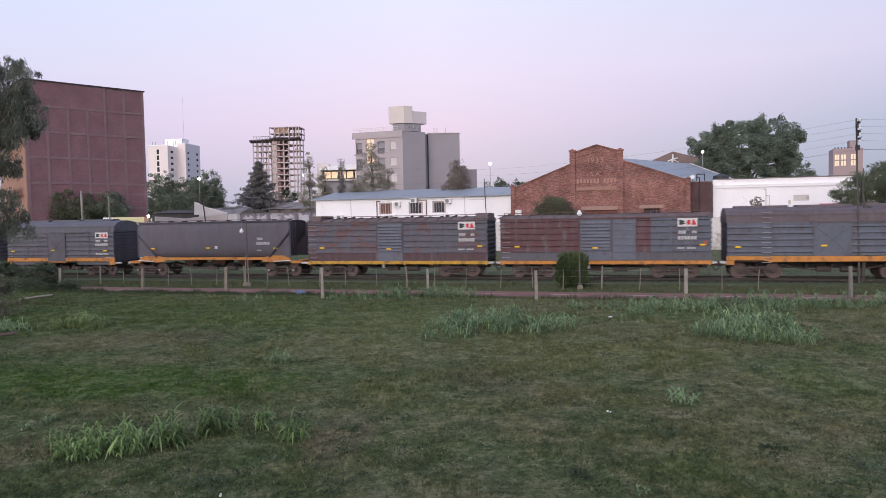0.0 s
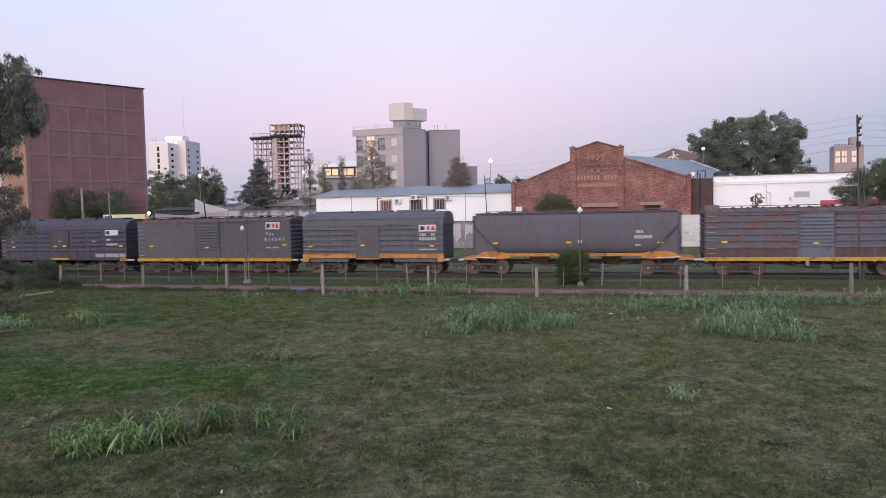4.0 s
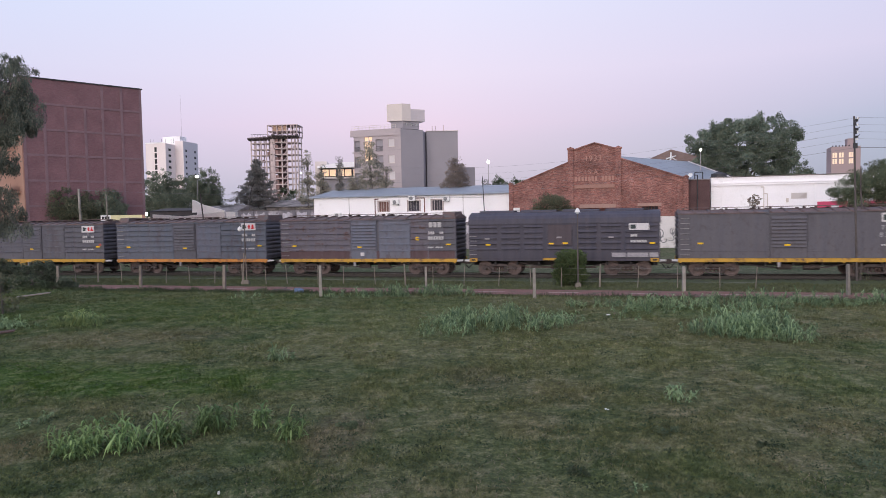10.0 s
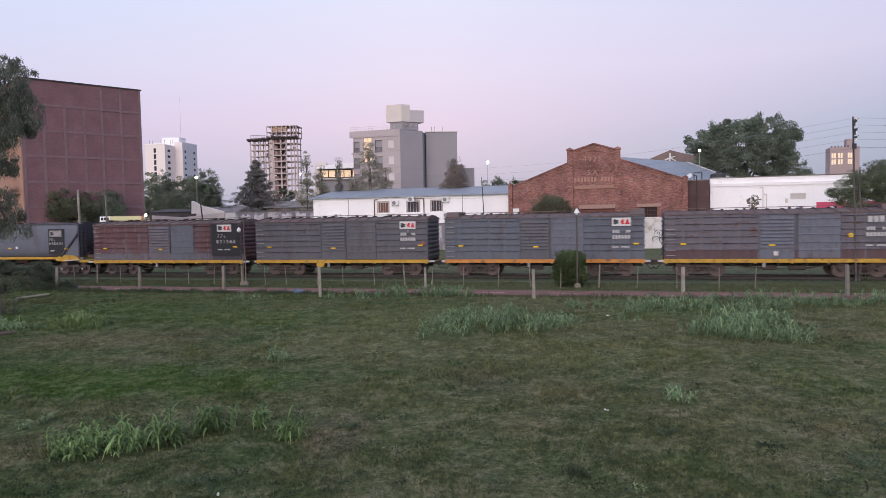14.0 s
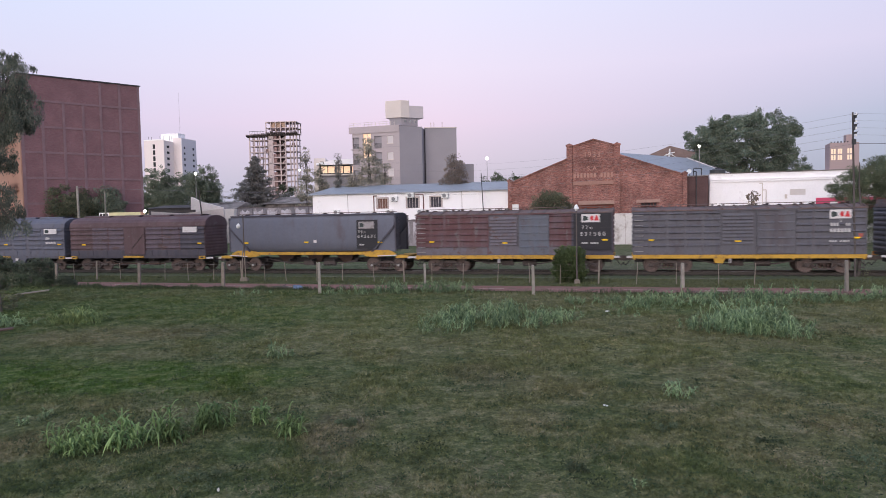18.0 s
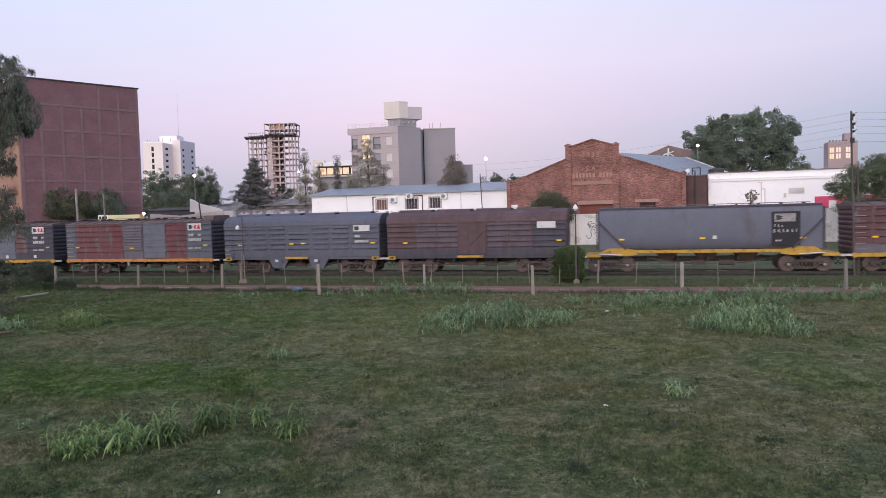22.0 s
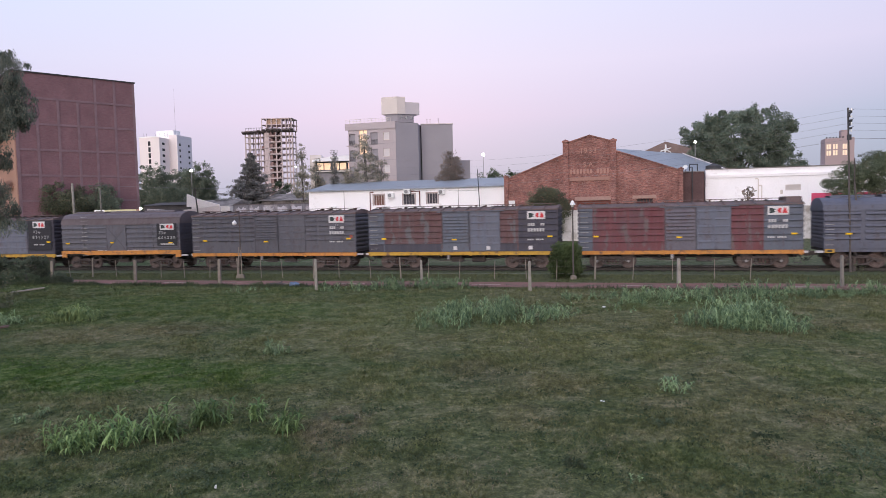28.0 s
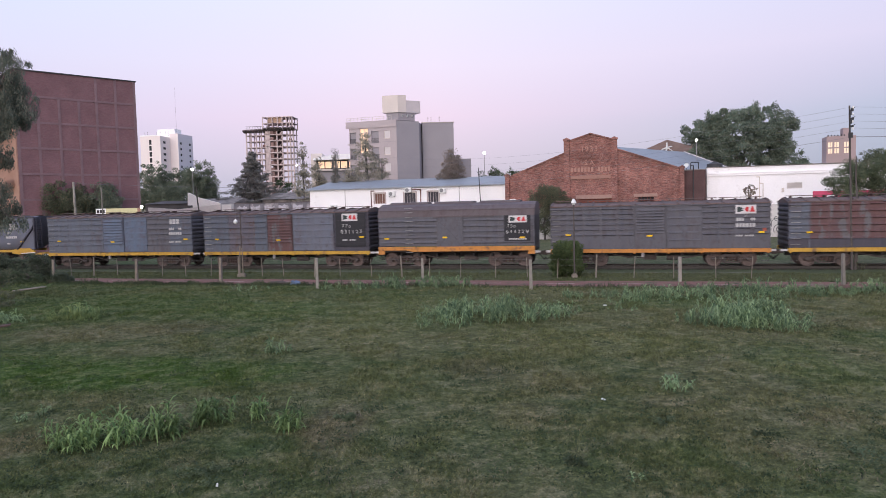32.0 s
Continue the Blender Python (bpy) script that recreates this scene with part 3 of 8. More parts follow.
# ---- path lamps, power pole, wires ----
def path_lamp(x, y, h):
    t = thing("path_lamp", pose(x, y, 0), "slim path lamp with a white bell-shaped head", "street lamp", "lamps along the path")
    part("pole", Geo().tube((0, 0, 0), (0, 0, h), 0.05, 0.035, 8), M_DARKWOOD, t)
    part("foot", Geo().box(-0.15, 0.15, -0.15, 0.15, 0, 0.2).prism_z([(-0.1, -0.1), (0.1, -0.1), (0.1, 0.1), (-0.1, 0.1)], 0.2, 0.26), M_WOOD, t, "concrete foot block")
    g = Geo().tube((0, 0, h - 0.02), (0, 0, h + 0.16), 0.17, 0.09, 12).tube((0, 0, h + 0.16), (0, 0, h + 0.24), 0.09, 0.03, 12)
    part("shade", g, M_LAMPWHITE, t)
    g = Geo().tube((0, 0, h - 0.12), (0, 0, h - 0.02), 0.06, 0.11, 10)
    part("globe", g, M_LAMPWHITE, t)


path_lamp(7.9, 39.4, 4.35)


def arm_lamp(x, y, h):
    t = thing("path_lamp", pose(x, y, 0), "slim path lamp with a white globe hung from a short arm", "street lamp", "lamps along the path")
    part("foot", Geo().box(-0.30, 0.20, -0.16, 0.16, 0, 0.2).prism_z([(-0.24, -0.1), (0.14, -0.1), (0.14, 0.1), (-0.24, 0.1)], 0.2, 0.26), M_WOOD, t, "concrete foot block")
    for dx in (-0.16, 0.04):
        part("leg", Geo().tube((dx, 0, 0.2), (dx * 0.6, 0, 2.05), 0.033, 0.033, 8), M_WOOD, t, "pale steel leg")
    part("pole", Geo().tube((0, 0, 1.9), (0, 0, h), 0.05, 0.035, 8), M_DARKWOOD, t)
    part("arm", Geo().tube((0, 0, h - 0.03), (-0.16, 0, h + 0.05), 0.03, n=6).tube((-0.16, 0, h + 0.05), (-0.32, 0, h - 0.02), 0.025, n=6), M_DARKWOOD, t)
    part("hanger", Geo().tube((-0.32, 0, h - 0.02), (-0.32, 0, h - 0.55), 0.008, n=5), M_WIRE, t)
    globe = Geo().lathe([(0.0, -0.17), (0.07, -0.155), (0.125, -0.10), (0.14, -0.02), (0.12, 0.06), (0.07, 0.11), (0.04, 0.13)], 12).mesh("globe", M_LAMPWHITE, smooth=True)
    part("globe", globe, None, t, "white glass globe").location = (-0.32, 0, h - 0.70)
    part("cap", Geo().tube((-0.32, 0, h - 0.58), (-0.32, 0, h - 0.52), 0.05, 0.02, 8), M_LAMPWHITE, t)


arm_lamp(-12.94, 45.0, 4.36)


def power_pole():
    x, y = 24.1, 39.4
    t = thing("utility_pole", pose(x, y, 0, 0, 0.2, 0), "tall dark leaning utility pole with insulators", "utility pole")
    part("pole", Geo().tube((0, 0, -0.1), (-0.3, 0, 9.55), 0.065, 0.045, 10), M_DARKWOOD, t)
    for i, z in enumerate((9.4, 9.0, 8.6, 8.2)):
        g = Geo().tube((-0.27, -0.02, z), (-0.20, -0.18, z + 0.02), 0.02, n=6).tube((-0.20, -0.18, z - 0.04), (-0.20, -0.18, z + 0.10), 0.05, 0.035, 8)
        part("insulator", g, M_LAMPWHITE, t, "pale ceramic insulator on a bracket")
    g = Geo().tube((-0.3, -0.1, 7.4), (-0.31, -0.1, 9.3), 0.03, n=6).box(-0.40, -0.20, -0.22, -0.10, 7.7, 8.0)
    part("cable_box", g, M_UNDERPOLE, t)
    for z, dx, h in ((9.22, -0.22, 0.16), (9.0, -0.33, 0.2), (8.72, -0.2, 0.14), (8.5, -0.3, 0.2), (8.3, -0.2, 0.12)):
        part("switch_fitting", Geo().box(dx - 0.05, dx + 0.05, -0.2, -0.06, z, z + h).tube((dx, -0.13, z + h * 0.6), (dx + 0.12, -0.2, z + h + 0.05), 0.018, n=5), M_UNDERPOLE, t, "dark fuse switch bracket")


M_UNDERPOLE = mat("dark_metal", (0.05, 0.05, 0.055), 0.6, 0.2)
power_pole()


def cable(name, p0, p1, sag, r=0.018, label="thin dark overhead cable between poles"):
    g = Geo()
    p0, p1 = Vector(p0), Vector(p1)
    n = 14
    pts = [p0.lerp(p1, i / n) - Vector((0, 0, sag * 4 * (i / n) * (1 - i / n))) for i in range(n + 1)]
    side = (p1 - p0).cross(Vector((0, 0, 1))).normalized() * r
    for p in pts:
        g.v += [tuple(p + side), tuple(p + Vector((0, 0, r))), tuple(p - side), tuple(p - Vector((0, 0, r)))]
    g.f = [(4 * k + i, 4 * k + (i + 1) % 4, 4 * k + 4 + (i + 1) % 4, 4 * k + 4 + i) for k in range(n) for i in range(4)]
    solid(name, g, M_WIRE, Matrix(), label, "cable", "overhead cables")


for i, z in enumerate((9.45, 9.05, 8.65, 8.25)):
    cable("overhead_cable", (23.9, 39.2, z), (-6 - i, 95, 11.2 - i * 0.9), 1.2, 0.005)
    cable("overhead_cable", (23.9, 39.2, z), (62, 30, z + 0.3), 0.8, 0.005)
cable("overhead_cable", (23.9, 39.2, 7.75), (62, 30, 8.05), 0.5, 0.014, "heavy dark overhead cable between poles")
cable("overhead_cable", (23.9, 39.2, 7.75), (-6, 95, 7.6), 1.0, 0.008, "heavy dark overhead cable between poles")


cable("overhead_cable", (-36.8, 70, 7.55), (5.4, 87.6, 6.5), 0.25, 0.012)


# ---- walls and buildings beyond the track ----
def wall_with_openings(g, x0, x1, z0, top, openings, y0, y1):
    """Wall of upright strips; top: height at x; openings (a, b, zlow, zhigh) go right through."""
    xs = sorted({x0, x1, *[o[0] for o in openings], *[o[1] for o in openings], *[k for k in top[1] if x0 < k < x1]})
    fn = top[0]
    for a, b in zip(xs, xs[1:]):
        cuts = sorted([(o[2], o[3]) for o in openings if o[0] <= a + 1e-6 and o[1] >= b - 1e-6])
        z = z0
        for lo, hi in cuts:
            if lo > z:
                g.prism_y([(a, z), (b, z), (b, lo), (a, lo)], y0, y1)
            z = hi
        g.prism_y([(a, z), (b, z), (b, fn(b - 1e-4)), (a, fn(a + 1e-4))], y0, y1)
    return g


def flat(z):
    return (lambda x: z, ())


def warehouse():
    t = thing("warehouse", tf(0, 43), "old red brick warehouse with stepped gable and tin roof", "warehouse")

    def top(x):
        if x < 5.2:
            return 7.75 + (x + 2.4) / 7.6 * 2.95
        if x < 8.2:
            return 12.0 + (x - 5.2) / 3.0 * 0.9
        if x < 11.1:
            return 12.9 - (x - 8.2) / 2.9 * 0.9
        return 10.95 - (x - 11.1) / 8.05 * 2.85
    g = wall_with_openings(Geo(), -2.4, 19.15, 0, (top, (5.2, 8.2, 11.1)), [(13.8, 15.7, 3.6, 4.95), (6.6, 10.7, 2.4, 4.85)], 0, 0.45)
    part("facade", g.mesh("facade", M_BRICK, weld=True), None, t, "red brick gable front")
    for u, z, w in ((-2.35, 8.25, 0.5), (5.25, 12.45, 0.7), (11.05, 12.35, 0.7), (18.95, 8.55, 0.5)):
        p = part("pilaster", Geo().box(u - w / 2, u + w / 2, -0.22, 0.0, 0, z - 0.25), M_BRICK, t)
        part("cap", Geo().box(u - w / 2 - 0.08, u + w / 2 + 0.08, -0.30, 0.3, z - 0.25, z - 0.05).prism_y([(u - w / 2, z - 0.05), (u + w / 2, z - 0.05), (u, z + 0.12)], -0.22, 0.25), M_BRICK, p)
    for a, b in ((-2.4, 4.9), (5.6, 8.2), (8.2, 10.75), (11.4, 19.1)):
        za, zb = top(a + 1e-3), top(b - 1e-3)
        part("coping", Geo().prism_y([(a, za - 0.02), (b, zb - 0.02), (b, zb + 0.14), (a, za + 0.14)], -0.14, 0.5), M_BRICK, t)
        part("string_course", Geo().prism_y([(a, za - 0.75), (b, zb - 0.75), (b, zb - 0.6), (a, za - 0.6)], -0.07, 0.0), M_BRICK, t)
    part("string_course", Geo().box(5.6, 10.7, -0.07, 0, 9.95, 10.1), M_BRICK, t)
    part("name_band", Geo().box(5.7, 10.6, -0.1, 0, 7.35, 7.8), mat("weathered_band", (0.33, 0.19, 0.155), 0.9, 0.2), t, "weathered plaster band")
    stone = mat("pale_lintel", (0.36, 0.235, 0.20), 0.9, 0.2)
    part("lintel", Geo().box(6.3, 10.9, -0.12, 0.0, 4.87, 5.35), stone, t)
    part("lintel", Geo().box(13.3, 16.1, -0.12, 0.0, 4.97, 5.35), stone, t)
    part("doorway_panel", Geo().box(6.6, 10.7, 0.25, 0.32, 2.4, 4.85), mat("doorway_red", (0.20, 0.07, 0.055), 0.8, 0.2), t, "red-brown boarded doorway")
    w = part("window", Geo().box(13.8, 15.7, 0.25, 0.30, 3.6, 4.95), M_DARK, t, "small barred window")
    g = Geo()
    for i in range(6):
        x = 13.82 + i * 0.37
        g.box(x, x + 0.05, 0.05, 0.1, 3.6, 4.95)
    for z in (3.62, 4.0, 4.45, 4.9):
        g.box(13.8, 15.7, 0.05, 0.1, z, z + 0.05)
    part("grille", g, M_GRILLE, w)
    relief = mat("relief_letters", (0.40, 0.225, 0.185), 0.9, 0.15)
    for text, x, z, size in (("1", 6.95, 10.75, 0.95), ("9", 7.47, 10.75, 0.95), ("3", 8.04, 10.75, 0.95), ("3", 8.6, 10.75, 0.95), ("S.", 7.4, 9.1, 0.8), ("A.", 8.05, 9.1, 0.8)):
        ob = new("raised_letter", text_mesh(text, size, relief))
        ob.parent = t
        ob.matrix_local = pose(x, -0.03, z, 90, 0, 0)
    for i in range(12):
        if i not in (7,):
            part("raised_letter", Geo().box(5.75 + i * 0.41, 6.02 + i * 0.41, -0.05, 0, 8.25, 8.8), relief, t)
    g = Geo().prism_y([(-2.3, 7.2), (8.2, 11.3), (19.1, 7.7), (19.1, 7.5), (8.2, 11.1), (-2.3, 7.0)], 0.5, 42)
    part("roof", g, M_TIN, t, "corrugated tin roof")
    part("side_wall", Geo().box(-2.4, -2.0, 0.46, 42, 0, 7.0), M_BRICKY, t)
    part("side_wall", Geo().box(18.75, 19.15, 0.46, 42, 0, 7.4), M_BRICKY, t)
    part("rear_wall", Geo().box(-2.0, 18.75, 41.5, 42, 0, 7.0), M_BRICK, t)
    part("box", Geo().box(-2.0, -1.2, -0.5, -0.22, 4.4, 5.1), M_LAMPWHITE, t, "white meter box")
    a = thing("brick_annex", tf(0, 43), "dark brick annex beside the warehouse", "annex")
    part("wall", Geo().box(19.2, 21.7, 0.8, 12, 0, 8.0), M_BRICKDARK, a)
    part("coping", Geo().box(19.2, 21.75, 0.7, 1.2, 8.0, 8.12), M_STONE, a)
    part("downpipe", Geo().tube((20.3, 0.72, 0), (20.3, 0.72, 8.6), 0.07).tube((20.3, 0.72, 8.6), (19.9, 0.72, 8.6), 0.05), M_UNDERPOLE, a)
    tank = thing("water_tank", tf(23.4, 49.5), "low dark round water tank on the depot roof", "water tank")
    part("drum", Geo().tube((0, 0, 8.12), (0, 0, 8.95), 0.95, n=16).tube((0, 0, 8.95), (0, 0, 9.15), 0.95, 0.35, n=16), M_UNDERPOLE, tank)
    part("lid", Geo().tube((0, 0, 9.15), (0, 0, 9.22), 0.3, n=12), M_DARK, tank)
    rail = thing("roof_hoop", tf(20.6, 44.6), "grey tubular hoop on the annex roof", "roof rail")
    for dy in (0.0, 0.45):
        part("tube", Geo().tube((-0.5, dy, 8.0), (-0.5, dy, 9.0), 0.04, n=6).tube((-0.5, dy, 9.0), (0.4, dy, 9.0), 0.04, n=6).tube((0.4, dy, 9.0), (0.4, dy, 8.0), 0.04, n=6), M_UNDERPOLE, rail)
    dish = thing("satellite_dish", tf(19.6, 44.5), "small white satellite dish on the annex roof", "satellite dish")
    part("mast", Geo().tube((0, 0, 8.0), (0, 0, 8.5), 0.03, n=6), M_UNDERPOLE, dish)
    part("reflector", Geo().tube((0, 0.05, 8.6), (-0.06, -0.06, 8.66), 0.12, 0.32, n=12, caps=False).tube((-0.03, 0, 8.63), (0, 0.05, 8.6), 0.2, 0.12, n=12), M_LAMPWHITE, dish)


def text_mesh(text, size, material, deep=0.02):
    cu = bpy.data.curves.new("letters", "FONT")
    cu.body, cu.size, cu.extrude = text, size, deep
    ob = bpy.data.objects.new("letters", cu)
    me = bpy.data.meshes.new_from_object(ob)
    bpy.data.objects.remove(ob)
    me.materials.append(material)
    return me


warehouse()


def rear_shed():
    """Tin-roofed hall behind, its ridge running away to the right."""
    t = thing("rear_hall", pose(24.5, 97, 0, 0, 0, 42), "tin-roofed hall behind the warehouse", "hall")
    part("roof", Geo().prism_x([(-9, 8.6), (0, 12.3), (9, 8.6), (9, 8.4), (0, 12.1), (-9, 8.4)], 0, 21.3), M_TIN, t, "corrugated tin roof")
    part("verge_flashing", Geo().prism_x([(-9.05, 8.66), (0, 12.38), (0, 12.1), (-9.05, 8.38)], 21.3, 21.65), M_WHITE_OLD, t, "whitish flashing along the roof verge")
    part("side_roof", Geo().prism_x([(-9.4, 8.25), (-3.0, 10.9), (-3.0, 10.6), (-9.4, 7.95)], 21.7, 24.6), mat("dark_tiles", (0.075, 0.066, 0.070), 0.9, 0.3, 2, 20, 0.2), t, "narrow dark side roof")
    part("wall", Geo().box(0.3, 21.1, -8.7, 8.7, 0, 8.4), M_BRICKDARK, t)
    t = thing("brick_gable_house", pose(43.9, 130, 0, 0, 0, -15), "brick gable with a white ornament", "house")
    g = Geo().prism_y([(-4.9, 0), (5.1, 0), (5.1, 14.95), (4.3, 14.95), (4.3, 14.7), (0, 16.0), (-4.1, 14.3), (-4.9, 14.2)], 0, 8)
    part("wall", g, mat("grey_brick", (0.23, 0.165, 0.15), 0.9, 0.3, 0.8, 12, 0.2), t)
    for dx, dz, r in ((0.0, 0.95, 0.2), (0.95, 0.25, 0.14), (-0.95, -0.35, 0.17), (1.0, -0.6, 0.12), (-0.2, -1.0, 0.2)):
        part("ornament_petal", Geo().tube((0, -0.1, 14.5), (dx, -0.1, 14.5 + dz), r, r * 0.7, 6), M_LAMPWHITE, t, "white arm of a star-shaped ornament")


rear_shed()


def front_wall():
    t = thing("boundary_wall", tf(0, 40), "whitewashed boundary wall with scrawled graffiti", "wall", kind="structure")
    me = Geo().box(0, 2.98, 0, 0.2, 0, 3.62).mesh("wall_panel", M_WHITE_OLD)
    part("wall_panel", Geo().box(-4.08, -3.02, 0, 0.2, 0, 3.62), M_WHITE_OLD, t)
    for i in range(21):
        part("wall_panel", me, None, t).location = (-3.0 + i * 3.0, 0, 0)
    part("coping", Geo().box(-3, 60, -0.04, 0.24, 3.62, 3.72), M_WHITE_OLD, t)
    old = mat("bare_render", (0.25, 0.225, 0.24), 0.95, 0.3, 0.8, 12, 0.3, dirt=(0.36, 0.33, 0.35), dirt_amount=0.35, dirt_scale=0.7)
    plaster = mat("flaking_plaster", (0.52, 0.49, 0.53), 0.95, 0.2, 1.2, 14, 0.2, dirt=(0.34, 0.31, 0.33), dirt_amount=0.35, dirt_scale=1.2)
    t2 = thing("yard_wall", tf(0, 40), "stained grey yard wall with flaking pale plaster", "wall", kind="structure")
    me2 = Geo().box(0, 2.12, 0, 0.2, 0, 3.30).mesh("wall_panel", old)
    rnd = random.Random(21)
    for i in range(14):
        x = -34.1 + i * 2.14
        part("wall_panel", me2, None, t2).location = (x, 0, 0)
        part("pier", Geo().box(x - 0.14, x + 0.13, -0.06, 0.0, 0, 3.32), old, t2)
        # what is left of the plaster, with a ragged lower edge
        foot = [(x + 1.9 - 0.2 * k, rnd.uniform(0.6, 2.3)) for k in range(9)]
        head = [(x + 0.28 + 0.2 * k, 3.22 - rnd.uniform(0.0, 0.3)) for k in range(9)]
        part("plaster_patch", Geo().prism_y(foot + head, -0.02, 0.0), plaster, t2, "patch of pale plaster")
        part("coping_tile", Geo().box(x - 0.02, x + 2.10, -0.08, 0.28, 3.30, 3.38 + rnd.uniform(0, 0.06)), M_UNDERWALL, t2)
    g = Geo()
    rnd = random.Random(8)
    for cx, sc in ((15.7, 1.0), (17.3, 0.8), (27.2, 1.2), (29.2, 1.3), (24.5, 1.0), (8.2, 0.9), (3.0, 0.9)):
        for k in range(6):
            a0 = rnd.uniform(0, 6.28)
            ox, oz = rnd.uniform(-0.5, 0.5) * sc, rnd.uniform(-0.9, 0.9) * sc
            rx, rz = rnd.uniform(0.15, 0.5) * sc, rnd.uniform(0.2, 0.6) * sc
            pts = [(cx + ox + rx * math.cos(a0 + i * 0.5), -0.008, 1.75 + oz + rz * math.sin(a0 + i * 0.5)) for i in range(rnd.randint(6, 11))]
            for p, q in zip(pts, pts[1:]):
                d = (Vector(q) - Vector(p)).normalized() * 0.035
                nrm = Vector((-d.z, 0, d.x))
                g.poly([Vector(p) - nrm, Vector(q) - nrm, Vector(q) + nrm, Vector(p) + nrm])
    part("graffiti", g, mat("graffiti_paint", (0.09, 0.095, 0.11), 0.8, 0.1), t, "dark scrawled graffiti lines")


front_wall()


def window_unit(parent, a, b, lo, hi, y, frame_col, pane, bars=3, depth=0.15):
    w = part("window", Geo().box(a, b, y + depth, y + depth + 0.03, lo, hi), pane, parent)
    g = Geo().box(a, a + 0.06, y + 0.02, y + depth, lo, hi).box(b - 0.06, b, y + 0.02, y + depth, lo, hi).box(a, b, y + 0.02, y + depth, lo, lo + 0.06).box(a, b, y + 0.02, y + depth, hi - 0.06, hi)
    part("frame", g, frame_col, w)
    if bars:
        g = Geo()
        for i in range(1, bars + 1):
            x = a + (b - a) * i / (bars + 1)
            g.box(x - 0.02, x + 0.02, y - 0.02, y + 0.02, lo, hi)
        part("grille", g, frame_col, w)
    return w


def office():
    t = thing("office_building", tf(0, 44), "long white single-storey office with barred windows and tin roof", "office building")
    wins = [(-20.9, -19.4, 4.9, 6.35), (-16.65, -15.0, 4.9, 6.35), (-13.3, -11.8, 4.95, 6.4)]
    g = wall_with_openings(Geo(), -30.6, -2.75, 0, flat(7.0), wins, 0, 0.3)
    part("wall", g, M_WHITE, t)
    part("wall", Geo().box(-30.6, -30.3, 0.3, 10, 0, 7.0), M_WHITE, t)
    part("rear_wall", Geo().box(-30.3, -2.75, 9.7, 10, 0, 7.0), M_WHITE, t)
    part("roof", Geo().prism_x([(-0.35, 7.0), (-0.35, 7.12), (9.0, 8.55), (18, 7.2), (18, 7.1), (9.0, 8.4)], -31.2, -2.75), M_TIN, t, "shallow tin roof")
    pale = mat("window_frame_pale", (0.45, 0.38, 0.37), 0.7, 0.1)
    curt = mat("curtain_brown", (0.20, 0.11, 0.09), 0.9, 0.3, 6, 40, stretch=(3, 1, 0.2))
    inside = mat("dark_curtain", (0.075, 0.07, 0.085), 0.9, 0.6, 5, 30, stretch=(3, 1, 0.2))
    bar = mat("window_bar_white", (0.62, 0.57, 0.56), 0.6, 0.1)
    case_dark = mat("fan_grille_grey", (0.24, 0.24, 0.25), 0.6, 0.1)
    for i, (a, b, lo, hi) in enumerate(wins):
        window_unit(t, a, b, lo, hi, 0, bar, curt if i == 0 else inside, 3, 0.2)
        part("surround", Geo().box(a - 0.16, a, -0.06, 0.0, lo, hi + 0.14).box(b, b + 0.16, -0.06, 0, lo, hi + 0.14).box(a, b, -0.06, 0, hi, hi + 0.14), pale, t)
    for x in (-25.3, -9.0):
        part("wall_joint", Geo().box(x, x + 0.06, -0.02, 0, 0, 7.0), M_STONE, t)
    for x0, z0 in ((-18.85, 5.9), (-16.5, 6.35), (-11.7, 6.18), (-27.4, 4.25), (-19.6, 4.15), (-15.2, 4.1), (-11.6, 4.1)):
        ac = thing("air_conditioner", tf(x0, 44), "white wall-mounted air conditioner unit", "air conditioner", "air conditioners on the office")
        part("case", Geo().box(0, 0.95, -0.36, -0.02, z0, z0 + 0.65), M_LAMPWHITE, ac)
        part("fan_grille", Geo().tube((0.38, -0.365, z0 + 0.32), (0.38, -0.38, z0 + 0.32), 0.26, n=14), case_dark, ac)
        part("bracket", Geo().box(0.1, 0.15, -0.36, 0, z0 - 0.08, z0).box(0.8, 0.85, -0.36, 0, z0 - 0.08, z0), M_UNDERPOLE, ac)
    for x, z in ((-21.4, 6.7), (-14.3, 6.7)):
        g = Geo().tube((x, -0.1, 4.0), (x, -0.1, z), 0.06).tube((x, -0.1, z), (x + (0.5 if x < -20 else -1.2), -0.1, z), 0.06)
        part("pipe", g, M_GRILLE, t)
    pl = thing("floodlight_mast", tf(-5.7, 41.8), "slim leaning mast in front of the office", "mast")
    part("mast", Geo().tube((0.25, 0, 0), (-0.15, 0, 9.2), 0.07, 0.05), M_UNDERPOLE, pl)
    ob = thing("roof_antenna", tf(-3.4, 43), "rooftop antenna frame beside the warehouse", "antenna")
    part("frame", Geo().tube((-0.9, -0.5, 4.0), (0.9, -0.5, 4.6), 0.04).tube((-0.9, -0.5, 4.4), (0.9, -0.5, 4.4), 0.04).tube((0, -0.5, 0), (0, -0.5, 4.7), 0.05), M_UNDERPOLE, ob)


office()


